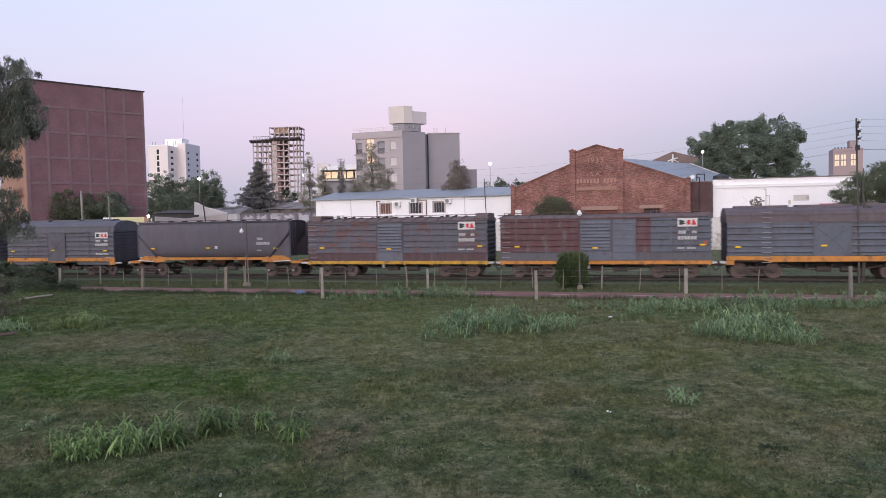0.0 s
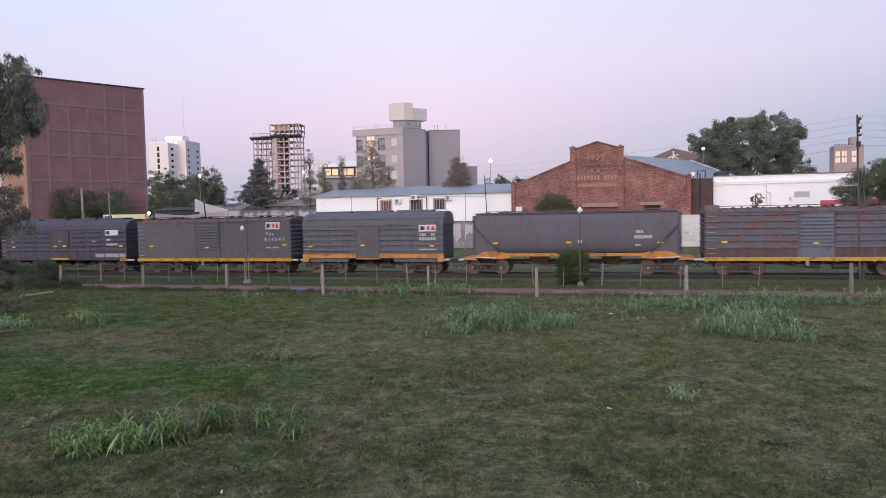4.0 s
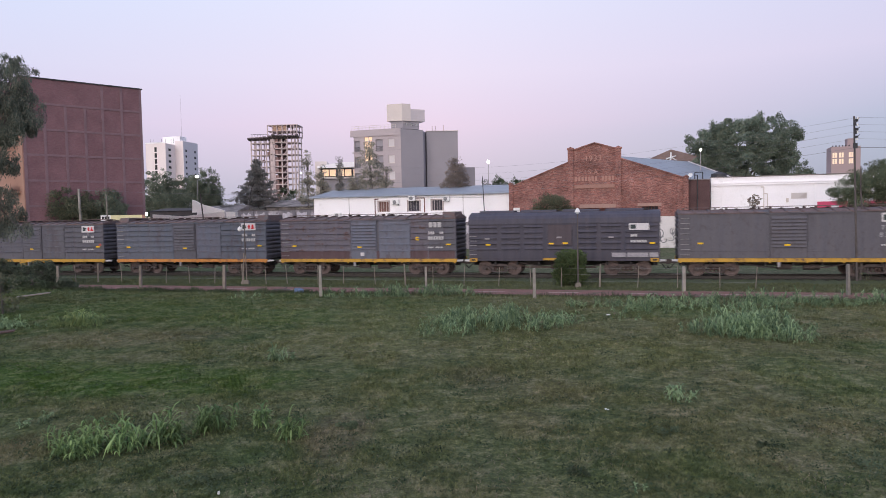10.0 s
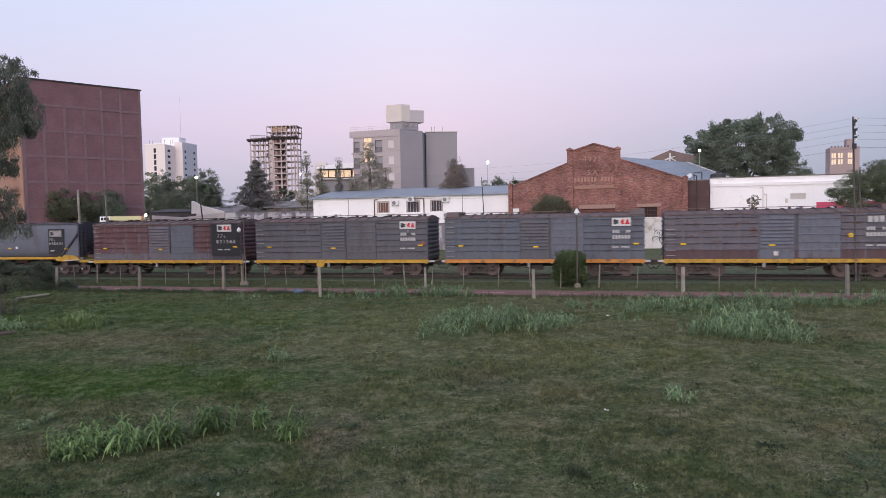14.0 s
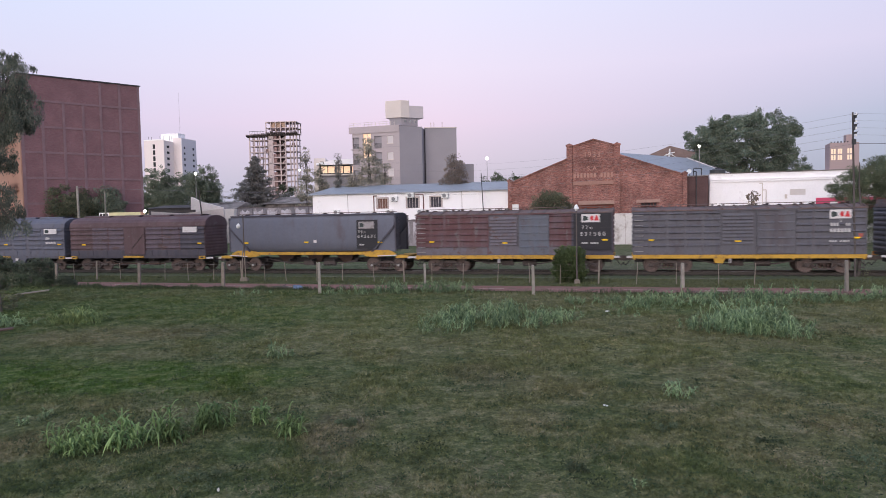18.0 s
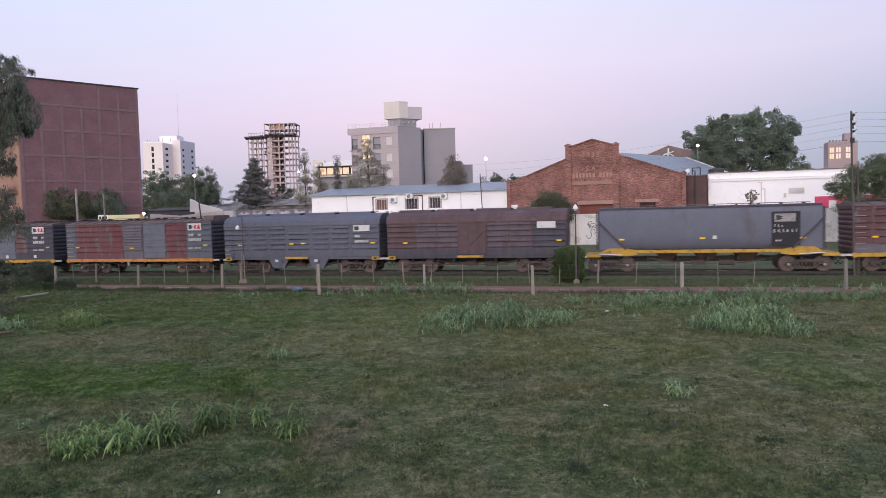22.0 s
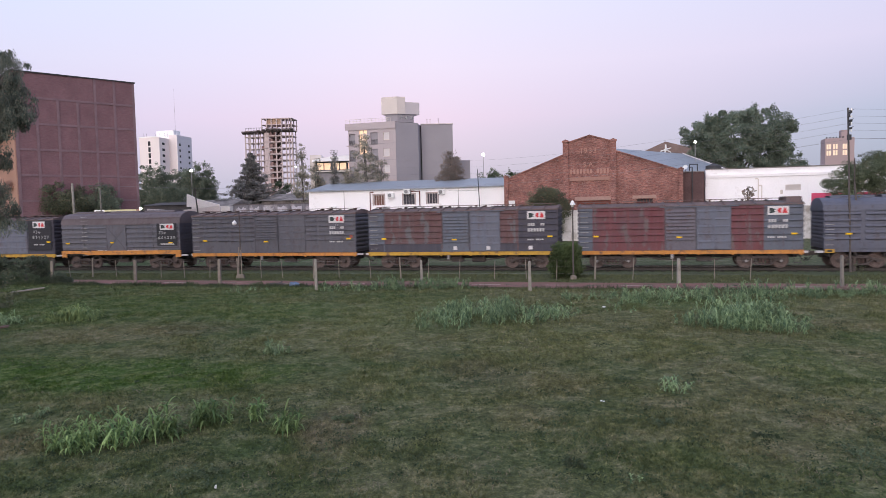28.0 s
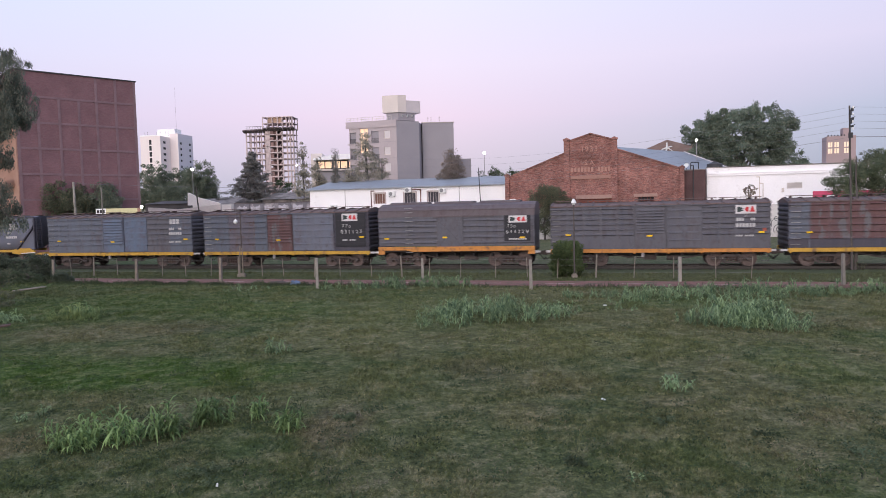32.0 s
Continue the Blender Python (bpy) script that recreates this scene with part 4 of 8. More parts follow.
def right_white():
    t = thing("white_depot", tf(0, 45), "long white rendered depot with cornice and red painted panel", "depot")
    g = wall_with_openings(Geo(), 21.95, 62, 0, flat(8.25), [(30.9, 32.6, 5.5, 6.2)], 0, 0.3)
    part("wall", g, M_WHITE, t)
    part("wall", Geo().box(21.95, 22.25, 0.3, 14, 0, 8.0), M_WHITE, t)
    part("rear_wall", Geo().box(22.25, 62, 13.7, 14, 0, 8.0), M_WHITE, t)
    part("roof", Geo().box(21.9, 62, 0.3, 14, 8.0, 8.12), M_TIN, t)
    part("coping", Geo().box(21.9, 62, -0.1, 0.35, 8.25, 8.36), M_STONE, t)
    for z in (7.25, 7.5):
        part("cornice", Geo().box(21.95, 62, -0.16, 0, z, z + 0.10), M_WHITE, t)
    for x in (23.2, 33.4, 38, 44, 50):
        part("pilaster", Geo().box(x, x + 0.3, -0.05, 0, 0, 7.2), M_WHITE, t)
    pale = mat("pale_vent", (0.72, 0.68, 0.67), 0.8, 0.06)
    v = part("vent", Geo().box(30.9, 32.6, 0.1, 0.15, 5.5, 6.2), pale, t)
    g = Geo()
    for i in range(6):
        g.box(30.9, 32.6, 0.0, 0.08, 5.52 + i * 0.115, 5.56 + i * 0.115)
    part("slat", g, pale, v)
    part("red_panel", Geo().box(33.7, 47, -0.02, 0, 3.0, 5.1), M_PINK, t, "red painted wall panel")
    part("sign", Geo().box(35.2, 36.0, -0.04, -0.02, 3.3, 4.6), M_LAMPWHITE, t)
    for x, z in ((27.9, 7.0), (28.3, 6.2)):
        part("pipe", Geo().tube((x, -0.08, 3.0), (x, -0.08, z), 0.05).tube((x, -0.08, z), (x - 0.35, -0.08, z), 0.05), M_CREAM, t)
    part("cable_box", Geo().box(30.35, 30.6, -0.15, 0, 5.1, 5.6), M_CREAM, t)


right_white()


# ---- the town ----
def brick_block():
    """Windowless side of a seven-storey block: brick infill in a concrete frame."""
    t = thing("brick_apartment_block", pose(-38.9, 90, 0, 0, 0, 43), "tall windowless brick apartment block with concrete frame grid", "apartment building")
    Lw, H = 13.6, 21.4
    part("wall", Geo().box(-Lw, 0, 0, 14, 0, H), M_HOLLOW, t, "dark red hollow-brick wall")
    for i, x in enumerate((0.0, -2.35, -4.65, -6.7, -8.9, -11.2, -13.35)):
        zt = H if i < 3 else H - 3.0
        part("column", Geo().box(x - 0.20, x + 0.10, -0.05, 0, 0, zt), M_FRAMEC, t)
    for k in range(1, 7):
        z = H - k * 3.05
        part("beam", Geo().box(-Lw, 0.0, -0.047, 0, z, z + 0.26), M_FRAMEC, t)
    part("parapet", Geo().box(-Lw - 0.2, 0.25, -0.12, 14.2, H, H + 0.13), M_UNDERPOLE, t, "dark parapet edge")
    part("edge_strip", Geo().box(0.0, 0.12, 0, 14, 0, H), M_CREAM, t)
    part("end_wall", Geo().box(-Lw - 0.12, -Lw, 0.0, 14, 0, H - 1), M_ORANGEWALL, t, "orange rendered end wall")
    for k in range(6):
        b = part("balcony", Geo().box(-Lw - 1.2, -Lw - 0.12, 1.5, 9, 1.8 + k * 3.05, 2.0 + k * 3.05), M_ORANGEWALL, t)
        part("railing", Geo().box(-Lw - 1.2, -Lw - 1.14, 1.5, 9, 2.0 + k * 3.05, 2.9 + k * 3.05), M_ORANGEWALL, b)


brick_block()


def grey_block():
    t = thing("grey_apartment_block", pose(-7.0, 125, 0, 0, 0, -18), "grey rendered apartment block with balconies and rooftop tank", "apartment building")
    H = 20.0
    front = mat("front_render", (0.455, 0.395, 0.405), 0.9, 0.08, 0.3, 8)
    ca, sa = math.cos(radians(44)), math.sin(radians(44))

    def side(d, out=0.0):
        """A point d metres along the side wall from the corner."""
        return d * ca + out * sa, d * sa - out * ca
    ops = []
    for k in range(6):
        z = H - 2.95 - k * 2.98
        ops += [(-2.45, -1.25, z, z + 1.4), (-4.95, -3.5, z - 0.75, z + 1.45), (-9.25, -8.05, z - 0.75, z + 1.35)]
    g = wall_with_openings(Geo(), -9.4, 0, 0, flat(H), ops + [(-7.2, -5.65, 14.6, 19.0)], 0, 0.3)
    part("front_wall", g, front, t, "pale warm grey front")
    for k, o in enumerate(ops):
        if k % 3:
            b = part("balcony", Geo().box(o[0], o[1], 1.0, 1.1, o[2], o[3]), M_CREAM, t)
            part("floor_slab", Geo().box(o[0] - (0.5 if k % 3 == 2 else 0.0), o[1], -0.12 if k % 3 == 2 else 0.0, 1.0, o[2] - 0.15, o[2]), front, b)
            part("glass_door", Geo().box(o[0] + 0.45, o[1] - 0.1, 0.92, 0.99, o[2], o[3] - 0.25), M_SHUTTER, b)
            part("dark_pane", Geo().box(o[0] + 0.05, o[0] + 0.42, 0.92, 0.99, o[2] + 0.3, o[3] - 0.25), M_GLASS, b)
            g = Geo().box(o[0], o[1], 0.02, 0.06, o[2] + 0.85, o[2] + 0.9)
            for i in range(9):
                x = o[0] + 0.06 + i * (o[1] - o[0] - 0.1) / 8
                g.box(x, x + 0.03, 0.02, 0.05, o[2], o[2] + 0.85)
            part("railing", g, M_UNDERPOLE, b)
        else:
            w = part("window", Geo().box(o[0], o[1], 0.14, 0.18, o[2], o[3]), M_SHUTTER, t)
            part("frame", Geo().box(o[0], o[0] + 0.06, 0.05, 0.14, o[2], o[3]).box(o[1] - 0.06, o[1], 0.05, 0.14, o[2], o[3]).box(o[0], o[1], 0.05, 0.14, o[2], o[2] + 0.06), M_CREAM, w)
            part("sill", Geo().box(o[0] - 0.06, o[1] + 0.06, -0.08, 0.14, o[2] - 0.08, o[2]), M_CREAM, w)
    w = part("window", Geo().box(-7.2, -5.65, 0.16, 0.2, 14.6, 19.0), M_LIT, t, "glowing stairwell glazing")
    g = Geo()
    for z in (15.9, 17.1, 18.2):
        g.box(-7.2, -5.65, 0.08, 0.16, z, z + 0.1)
    g.box(-6.47, -6.37, 0.08, 0.16, 14.6, 19.0)
    part("glazing_bar", g, M_CREAM, w)
    for k in range(5):
        z = H - 3.3 - k * 2.98
        part("storey_groove", Geo().box(-9.4, 0, -0.03, 0, z - 0.3, z - 0.26), M_GREYWALL, t)
    foot = [(-9.4, 0.3), (-0.02, 0.3), side(0.35, -0.02), side(4.5, 0.0), (side(4.5)[0] - 2.0, 15), (-9.4, 15)]
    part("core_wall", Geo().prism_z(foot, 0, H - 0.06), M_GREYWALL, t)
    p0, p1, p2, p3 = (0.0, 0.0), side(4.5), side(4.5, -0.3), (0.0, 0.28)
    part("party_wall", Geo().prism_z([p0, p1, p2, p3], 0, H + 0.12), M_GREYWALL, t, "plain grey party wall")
    part("roof_slab", Geo().box(-10.0, 0.05, -0.12, 9, H, H + 0.32), front, t)
    part("fascia", Geo().box(-10.0, 0.05, -0.14, -0.12, H - 0.9, H + 0.3), front, t)
    g = Geo()
    for i in range(13):
        x = -9.8 + i * 0.74
        g.tube((x, -0.05, H + 0.3), (x, -0.05, H + 1.05), 0.03, n=4)
    for z in (H + 0.7, H + 1.05):
        g.tube((-9.8, -0.05, z), (-0.9, -0.05, z), 0.03, n=4)
    part("roof_railing", g, M_CREAM, t)

    def corner_box(x0, d, y, lo, hi, out):
        """A roof box with one face along the front and one along the side."""
        a, b = side(d, out), side(0, out)
        return Geo().prism_z([(x0, y), (b[0], y), (b[0] + d * ca, y + d * sa), (b[0] + d * ca - 2.4, y + d * sa + 2.4), (x0, y + 4.5)], lo, hi)
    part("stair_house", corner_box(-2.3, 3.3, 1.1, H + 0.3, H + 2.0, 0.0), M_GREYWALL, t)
    g = Geo()
    for i in range(3):
        x, y = 0.5 + i * 0.72, 1.1 + (0.5 + i * 0.72) * sa / ca - 0.03
        g.box(x, x + 0.3, y - 0.06, y, H + 0.9, H + 1.3)
    part("stair_window", g, M_GLASS, t)
    tank = part("water_tank_house", corner_box(-2.95, 1.7, 0.8, H + 1.75, H + 4.85, 0.1), M_CREAM, t, "cream rooftop tank housing")
    b0 = side(1.7)
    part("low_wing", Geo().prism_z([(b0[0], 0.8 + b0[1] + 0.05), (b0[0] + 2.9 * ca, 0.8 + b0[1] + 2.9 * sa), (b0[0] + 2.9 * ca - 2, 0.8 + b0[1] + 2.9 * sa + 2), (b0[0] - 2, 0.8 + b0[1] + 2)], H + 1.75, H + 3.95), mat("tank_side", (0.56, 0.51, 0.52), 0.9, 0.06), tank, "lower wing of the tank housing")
    for x in (4.4, 5.0, 6.6):
        part("roof_vent", Geo().tube((x, 5, H), (x, 5, H + 0.9), 0.06, n=6).tube((x, 5, H + 0.85), (x, 5, H + 1.0), 0.12, 0.05, 6), M_RAWCONC, t)
    t2 = thing("grey_rear_block", pose(-3.0, 129, 0, 0, 0, 3), "plain grey windowless rear block", "apartment building")
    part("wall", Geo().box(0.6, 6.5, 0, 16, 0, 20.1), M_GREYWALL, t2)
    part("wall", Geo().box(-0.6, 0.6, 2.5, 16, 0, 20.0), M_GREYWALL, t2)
    part("parapet", Geo().box(0.5, 6.6, -0.1, 16, 20.1, 20.22), M_CREAM, t2)
    g = Geo()
    for k in range(6):
        g.box(-0.3, 0.3, 2.44, 2.5, 3 + k * 3, 4.4 + k * 3)
    part("window", g, M_DARK, t2)
    part("annex", Geo().box(6.7, 10.3, 6, 16, 0, 13.7), M_GREYWALL, t2)


grey_block()


M_RUNGPALE = mat("pale_mast", (0.35, 0.33, 0.34), 0.6, 0.1)


def white_tower():
    t = thing("white_tower_block", pose(-131.6, 330, 0, 0, 0, -10), "distant white high-rise with small dark windows", "apartment building")
    H = 41.4
    # white paint in two tones: warm light and bluish shade are coloured in
    side = mat("tower_side_shaded", (0.70, 0.66, 0.71), 0.9, 0.05)
    white = mat("tower_white", (0.84, 0.75, 0.74), 0.9, 0.05)
    part("wall", Geo().box(-10.3, 0, 0, 20, 0, H), white, t, "white front slab")
    part("wall", Geo().box(0.02, 4.3, 8.4, 22, 0, H + 1.8), white, t)
    part("side_wall", Geo().box(0.0, 0.12, 0.02, 8.38, 0, H - 0.1), white, t)
    part("side_wall", Geo().box(4.3, 4.45, 8.42, 22, 0, H + 1.6), side, t, "side wall with bluish shade in its colour")
    part("stair_house", Geo().box(-6.8, 2.5, 9, 15, H, H + 4.2), M_WHITE, t)
    part("parapet", Geo().box(-10.4, 0.14, -0.1, 0.3, H, H + 0.5), M_WHITE, t)
    part("mast", Geo().tube((3.5, 9, H), (3.5, 9, H + 24), 0.06, 0.03, 5), M_RUNGPALE, t)
    for x in (-9, -7.5, -3, -1, 2, 3.2):
        part("roof_aerial", Geo().tube((x, 2, H), (x, 2, H + 2.2), 0.06, n=4), M_UNDERPOLE, t)
    for k in range(12):
        z = H - 3.4 - k * 2.85
        part("window", Geo().box(-5.7, -4.5, -0.05, 0, z - 0.6, z + 1.6), M_DARK, t)
        part("window", Geo().box(0.12, 0.2, 2.4, 4.4, z, z + 1.1), M_DARK, t)
        part("window", Geo().box(4.45, 4.52, 10.2, 11.4, z, z + 1.1), M_DARK, t)
        part("window", Geo().box(4.45, 4.52, 18.4, 19.8, z, z + 1.1), M_DARK, t)


white_tower()


def skeleton_tower():
    t = thing("unfinished_tower", pose(-74.7, 340, 0, 0, 0, -4), "unfinished concrete frame of a high-rise with open floors", "building under construction")
    H = 44.6
    storeys = 14
    rnd = random.Random(12)
    raw = mat("raw_brick_infill", (0.30, 0.20, 0.19), 0.9, 0.25, 0.5, 6)
    for k in range(storeys + 1):
        z = H - k * 2.95
        part("floor_slab", Geo().box(-19.6, -8.6, 1.5, 8, z, z + 0.3).box(-8.6, -0.1, -1.5, 8, z - 0.1, z + 0.38).box(-0.1, 4.9, 0, 8, z, z + 0.34), M_RAWCONC, t)
        if k == 0:
            continue
        # brickwork begun in some bays, and the stair between two floors
        part("infill", Geo().box(-6.5, -4.9, -0.9, -0.7, z + 0.3, z + rnd.uniform(1.7, 2.9)), raw, t, "raw brick infill")
        part("infill", Geo().box(-4.9, -3.3, 0.4, 0.6, z + 0.3, z + rnd.uniform(0.9, 2.9)), raw, t, "raw brick infill")
        part("stair_flight", Geo().prism_y([(-2.6, z + 0.3), (-0.6, z + 2.6), (-0.6, z + 2.95), (-2.6, z + 0.75)], 1.0, 2.2), M_RAWCONC, t)
        if rnd.random() < 0.6:
            x = rnd.choice((-11.7, -14.3, 1.7, 3.3))
            part("infill", Geo().box(x, x + 1.4, 3.0, 3.2, z + 0.3, z + rnd.uniform(0.8, 2.2)), raw, t, "raw brick infill")
    for xs, y0 in (((-19.4, -17.0, -14.4, -11.8, -9.6), 1.5), ((-6.7, -3.0, -0.3), -1.5), ((1.6, 3.2, 4.7), 0.0)):
        for x in xs:
            part("column", Geo().box(x - 0.27, x + 0.27, y0, y0 + 0.5, 0, H), M_RAWCONC, t)
            part("column", Geo().box(x - 0.5, x - 0.1, 7.4, 7.9, 0, H), M_RAWCONC, t)
    part("pier_wall", Geo().box(-8.7, -7.1, -1.5, -1.1, 0, H), M_RAWCONC, t, "pale concrete pier up the whole front")
    # the core's shade inside the open frame is put into its dark colour
    part("core_wall", Geo().box(-7.0, -3.1, 4, 7, 0, H), mat("shaded_core", (0.16, 0.12, 0.12), 0.9, 0.2), t, "raw stair core")
    fan = mat("fan_net", (0.13, 0.105, 0.11), 0.9, 0.2)
    for i in range(6):
        d = rnd.uniform(-0.35, 0.35)
        part("safety_fan", Geo().prism_x([(-0.8, H + 0.1 + d), (1.4, H - 1.1), (1.5, H - 1.6), (-1.0, H - 0.5 + d)], -20.4 + i * 1.95, -18.75 + i * 1.95), fan, t, "dark safety fan panel at the top floor")
    for i in range(5):
        d = rnd.uniform(-0.35, 0.35)
        part("safety_fan", Geo().prism_x([(-3.8, H + 0.7 + d), (-1.6, H - 0.6), (-1.5, H - 1.2), (-4.0, H + 0.1 + d)], -9.2 + i * 1.92, -7.6 + i * 1.92), fan, t)
    for i in range(3):
        d = rnd.uniform(-0.35, 0.35)
        part("safety_fan", Geo().prism_x([(-2.4, H + 0.6 + d), (0, H - 0.6), (0, H - 1.1), (-2.6, H + 0.0 + d)], 0.3 + i * 1.9, 1.9 + i * 1.9), fan, t)
    for x in (-10.2, -7.8, -5.4, -2.8, -0.4, 1.6, 3.2, 4.6):
        part("column", Geo().box(x - 0.22, x + 0.22, -0.5, -0.1, H, H + 5.6), M_RAWCONC, t)
        part("column", Geo().box(x - 0.22, x + 0.22, 9, 9.4, H, H + 5.6), M_RAWCONC, t)
    part("floor_slab", Geo().box(-10.4, 4.9, -0.6, 10, H + 5.6, H + 5.95), M_RAWCONC, t)
    part("floor_slab", Geo().box(-10.4, 4.9, -0.6, 10, H + 2.7, H + 2.95), M_RAWCONC, t)
    part("infill", Geo().box(-7.8, -0.4, 0.2, 0.5, H + 3, H + 5.6), mat("plywood_form", (0.42, 0.29, 0.22), 0.9, 0.15), t)
    g = Geo()
    for i in range(12):
        x = -19.2 + i * 0.8
        g.tube((x, 1.7, H), (x, 1.7, H + 1.6), 0.05, n=4)
    g.box(-19.4, -10.4, 1.6, 1.8, H + 1.6, H + 1.75)
    part("rebar", g, M_UNDERPOLE, t)


skeleton_tower()


def low_lit_building():
    t = thing("low_lit_building", pose(-23, 165, 0, 0, 0, 4), "low building with white roof and lit windows", "commercial building")
    part("wall", Geo().box(-5.8, 11, 0, 14, 0, 13.9), M_GREYWALL, t)
    part("roof", Geo().prism_y([(-6.3, 16.5), (-2, 17.3), (6, 17.7), (11.5, 16.9), (11.5, 16.4), (-6.3, 16.1)], -0.8, 14), M_WHITE, t)
    part("wall", Geo().box(-5.6, 11, 0.2, 14, 13.9, 16.1), M_DARK, t)
    for i in range(4):
        w = part("window", Geo().box(-5.2 + i * 3.7, -2.0 + i * 3.7, 0.1, 0.2, 14.2, 15.8), M_LIT, t)
        part("glazing_bar", Geo().box(-3.7 + i * 3.7, -3.5 + i * 3.7, 0.04, 0.1, 14.2, 15.8), M_DARK, w)
    part("ledge", Geo().box(-6.2, 11.3, -0.8, 0, 13.6, 13.95), M_CREAM, t)
    part("stair_house", Geo().box(-7.2, -4.4, 3, 9, 0, 18.0), M_CREAM, t)


low_lit_building()


def far_tower():
    t = thing("far_tower_block", pose(198.4, 330, 0, 0, 0, -20), "distant tower block with sunset-lit windows", "apartment building")
    stone = mat("far_tower_wall", (0.37, 0.285, 0.29), 0.9, 0.06)
    # panes glow faintly to stand in for the sunset reflected in them
    lit = glow("sunset_glow_pane", (0.90, 0.70, 0.52), 0.18)
    part("wall", Geo().box(-8.5, 4, 0, 12, 0, 34), stone, t)
    part("stair_house", Geo().box(-1, 1.8, 3, 9, 34, 38), stone, t)
    for i, x in enumerate((-7.9, -5.1, -1.0)):
        for j in range(2):
            w = part("window", Geo().box(x, x + 1.9, -0.1, 0, 25.7 + j * 3.0, 28.1 + j * 3.0), lit, t)
            part("glazing_bar", Geo().box(x + 0.85, x + 1.05, -0.15, -0.1, 25.7 + j * 3.0, 28.1 + j * 3.0), stone, w)
    for i in range(6):
        part("roof_vent", Geo().box(-8 + i * 1.4, -7.5 + i * 1.4, 0.5, 1, 34, 34.7), M_DARK, t)
    part("annex", Geo().box(-18, -8.6, 2, 12, 0, 21), M_CREAM, t)


far_tower()


def low_town():
    """Low walls, sheds and roofs behind the track on the open side."""
    t = thing("stone_yard_wall", tf(0, 47), "stained old yard wall", "wall", kind="structure")
    stained = mat("stained_plaster", (0.185, 0.178, 0.205), 0.95, 0.35, 1.0, 9, 0.3, dirt=(0.36, 0.33, 0.35), dirt_amount=0.35, dirt_scale=0.9, stretch=(1, 1, 0.6))
    pale = mat("old_limewash", (0.47, 0.455, 0.51), 0.95, 0.25, 1.0, 12, 0.2, dirt=(0.30, 0.27, 0.29), dirt_amount=0.4, dirt_scale=1.3)
    rnd = random.Random(33)
    part("wall", Geo().box(-44.5, -30.7, 0, 0.3, 0, 5.45), stained, t)
    for i in range(6):
        x = -44.4 + i * 2.3
        part("pier", Geo().box(x - 0.15, x + 0.15, -0.09, 0, 0, 5.45), stained, t)
        part("coping_tile", Geo().box(x - 0.1, x + 2.18, -0.08, 0.38, 5.45, 5.55 + rnd.uniform(0, 0.08)), M_UNDERWALL, t)
        head = [(x + 0.35 + 0.2 * k, 5.3 - rnd.uniform(0.0, 0.45)) for k in range(9)]
        foot = [(x + 1.95 - 0.2 * k, rnd.uniform(3.6, 4.3)) for k in range(9)]
        part("plaster_patch", Geo().prism_y(foot + head, -0.025, 0.0), pale, t, "patch of flaking limewash")
    t = thing("low_house", tf(-51.2, 52), "low cream house with a broken gable end", "house")
    part("wall", Geo().box(-4, 3, 0, 8, 0, 5.5), mat("pale_house", (0.80, 0.74, 0.70), 0.9, 0.1, 0.5, 8), t)
    part("gable", Geo().prism_y([(-4.9, 5.5), (-4.8, 7.55), (-4.45, 7.45), (-3.0, 6.75), (1.0, 5.75), (1.0, 5.5)], 0, 0.35), mat("pale_plaster", (0.86, 0.78, 0.74), 0.9, 0.1, 0.5, 8), t)
    part("roof", Geo().prism_x([(0.3, 5.5), (4, 6.6), (8, 5.5)], -4, 3), M_STONE, t)
    t = thing("sloping_wall", tf(-56, 48), "cream garden wall with sloping top", "wall")
    part("wall", Geo().prism_y([(-4.5, 0), (8.5, 0), (8.5, 5.5), (1, 4.9), (-4.5, 5.3)], 0, 0.3), mat("cream_plaster", (0.66, 0.58, 0.56), 0.9, 0.12, 0.5, 8), t)
    t = thing("shop_sign_building", pose(-37.26, 75, 0, 0, 0, -2), "low shop with a long yellow-white sign board", "shop")
    part("wall", Geo().box(0, 5.0, 0.2, 4, 0, 4.4), M_CREAM, t)
    s = part("sign_board", Geo().box(0, 4.95, 0, 0.2, 4.42, 4.98), mat("sign_paint", (0.66, 0.62, 0.36), 0.6, 0.1), t)
    part("sign_field", Geo().box(0, 1.1, -0.012, 0, 4.42, 4.98), M_WHITE, s)
    g = Geo()
    for i in range(3):
        g.box(0.12 + i * 0.31, 0.36 + i * 0.31, -0.03, -0.012, 4.56, 4.86)
    part("lettering", g, M_DARK, s)
    part("sign_end", Geo().box(4.6, 4.95, -0.02, 0, 4.42, 4.98), M_ORANGEWALL, s)
    for x, y, h in ((-36.8, 70, 7.7), (-35.0, 72, 7.2)):
        p = thing("concrete_pole", pose(x, y, 0), "pale upright concrete pole", "pole")
        part("shaft", Geo().tube((0, 0, 0), (-0.1, 0, h), 0.15 if y < 71 else 0.09, 0.11 if y < 71 else 0.07), M_CONC, p)
    p = thing("leaning_pole", tf(-48.6, 44), "dark leaning timber pole", "pole")
    part("shaft", Geo().tube((0.5, 0, 0), (-0.35, 0, 8.2), 0.12, 0.09), M_DARKWOOD, p)
    t = thing("tin_shed", tf(-38, 58), "long low grey tin-roofed shed", "shed")
    part("wall", Geo().box(-8, 10, 0, 10, 0, 6.2), M_STONE, t)
    part("roof", Geo().prism_x([(-0.4, 6.2), (5, 7.4), (10.4, 6.2)], -8.4, 10.4), M_STONE, t)
    t = thing("dark_shed", tf(-66, 62), "dark low shed behind the sign", "shed")
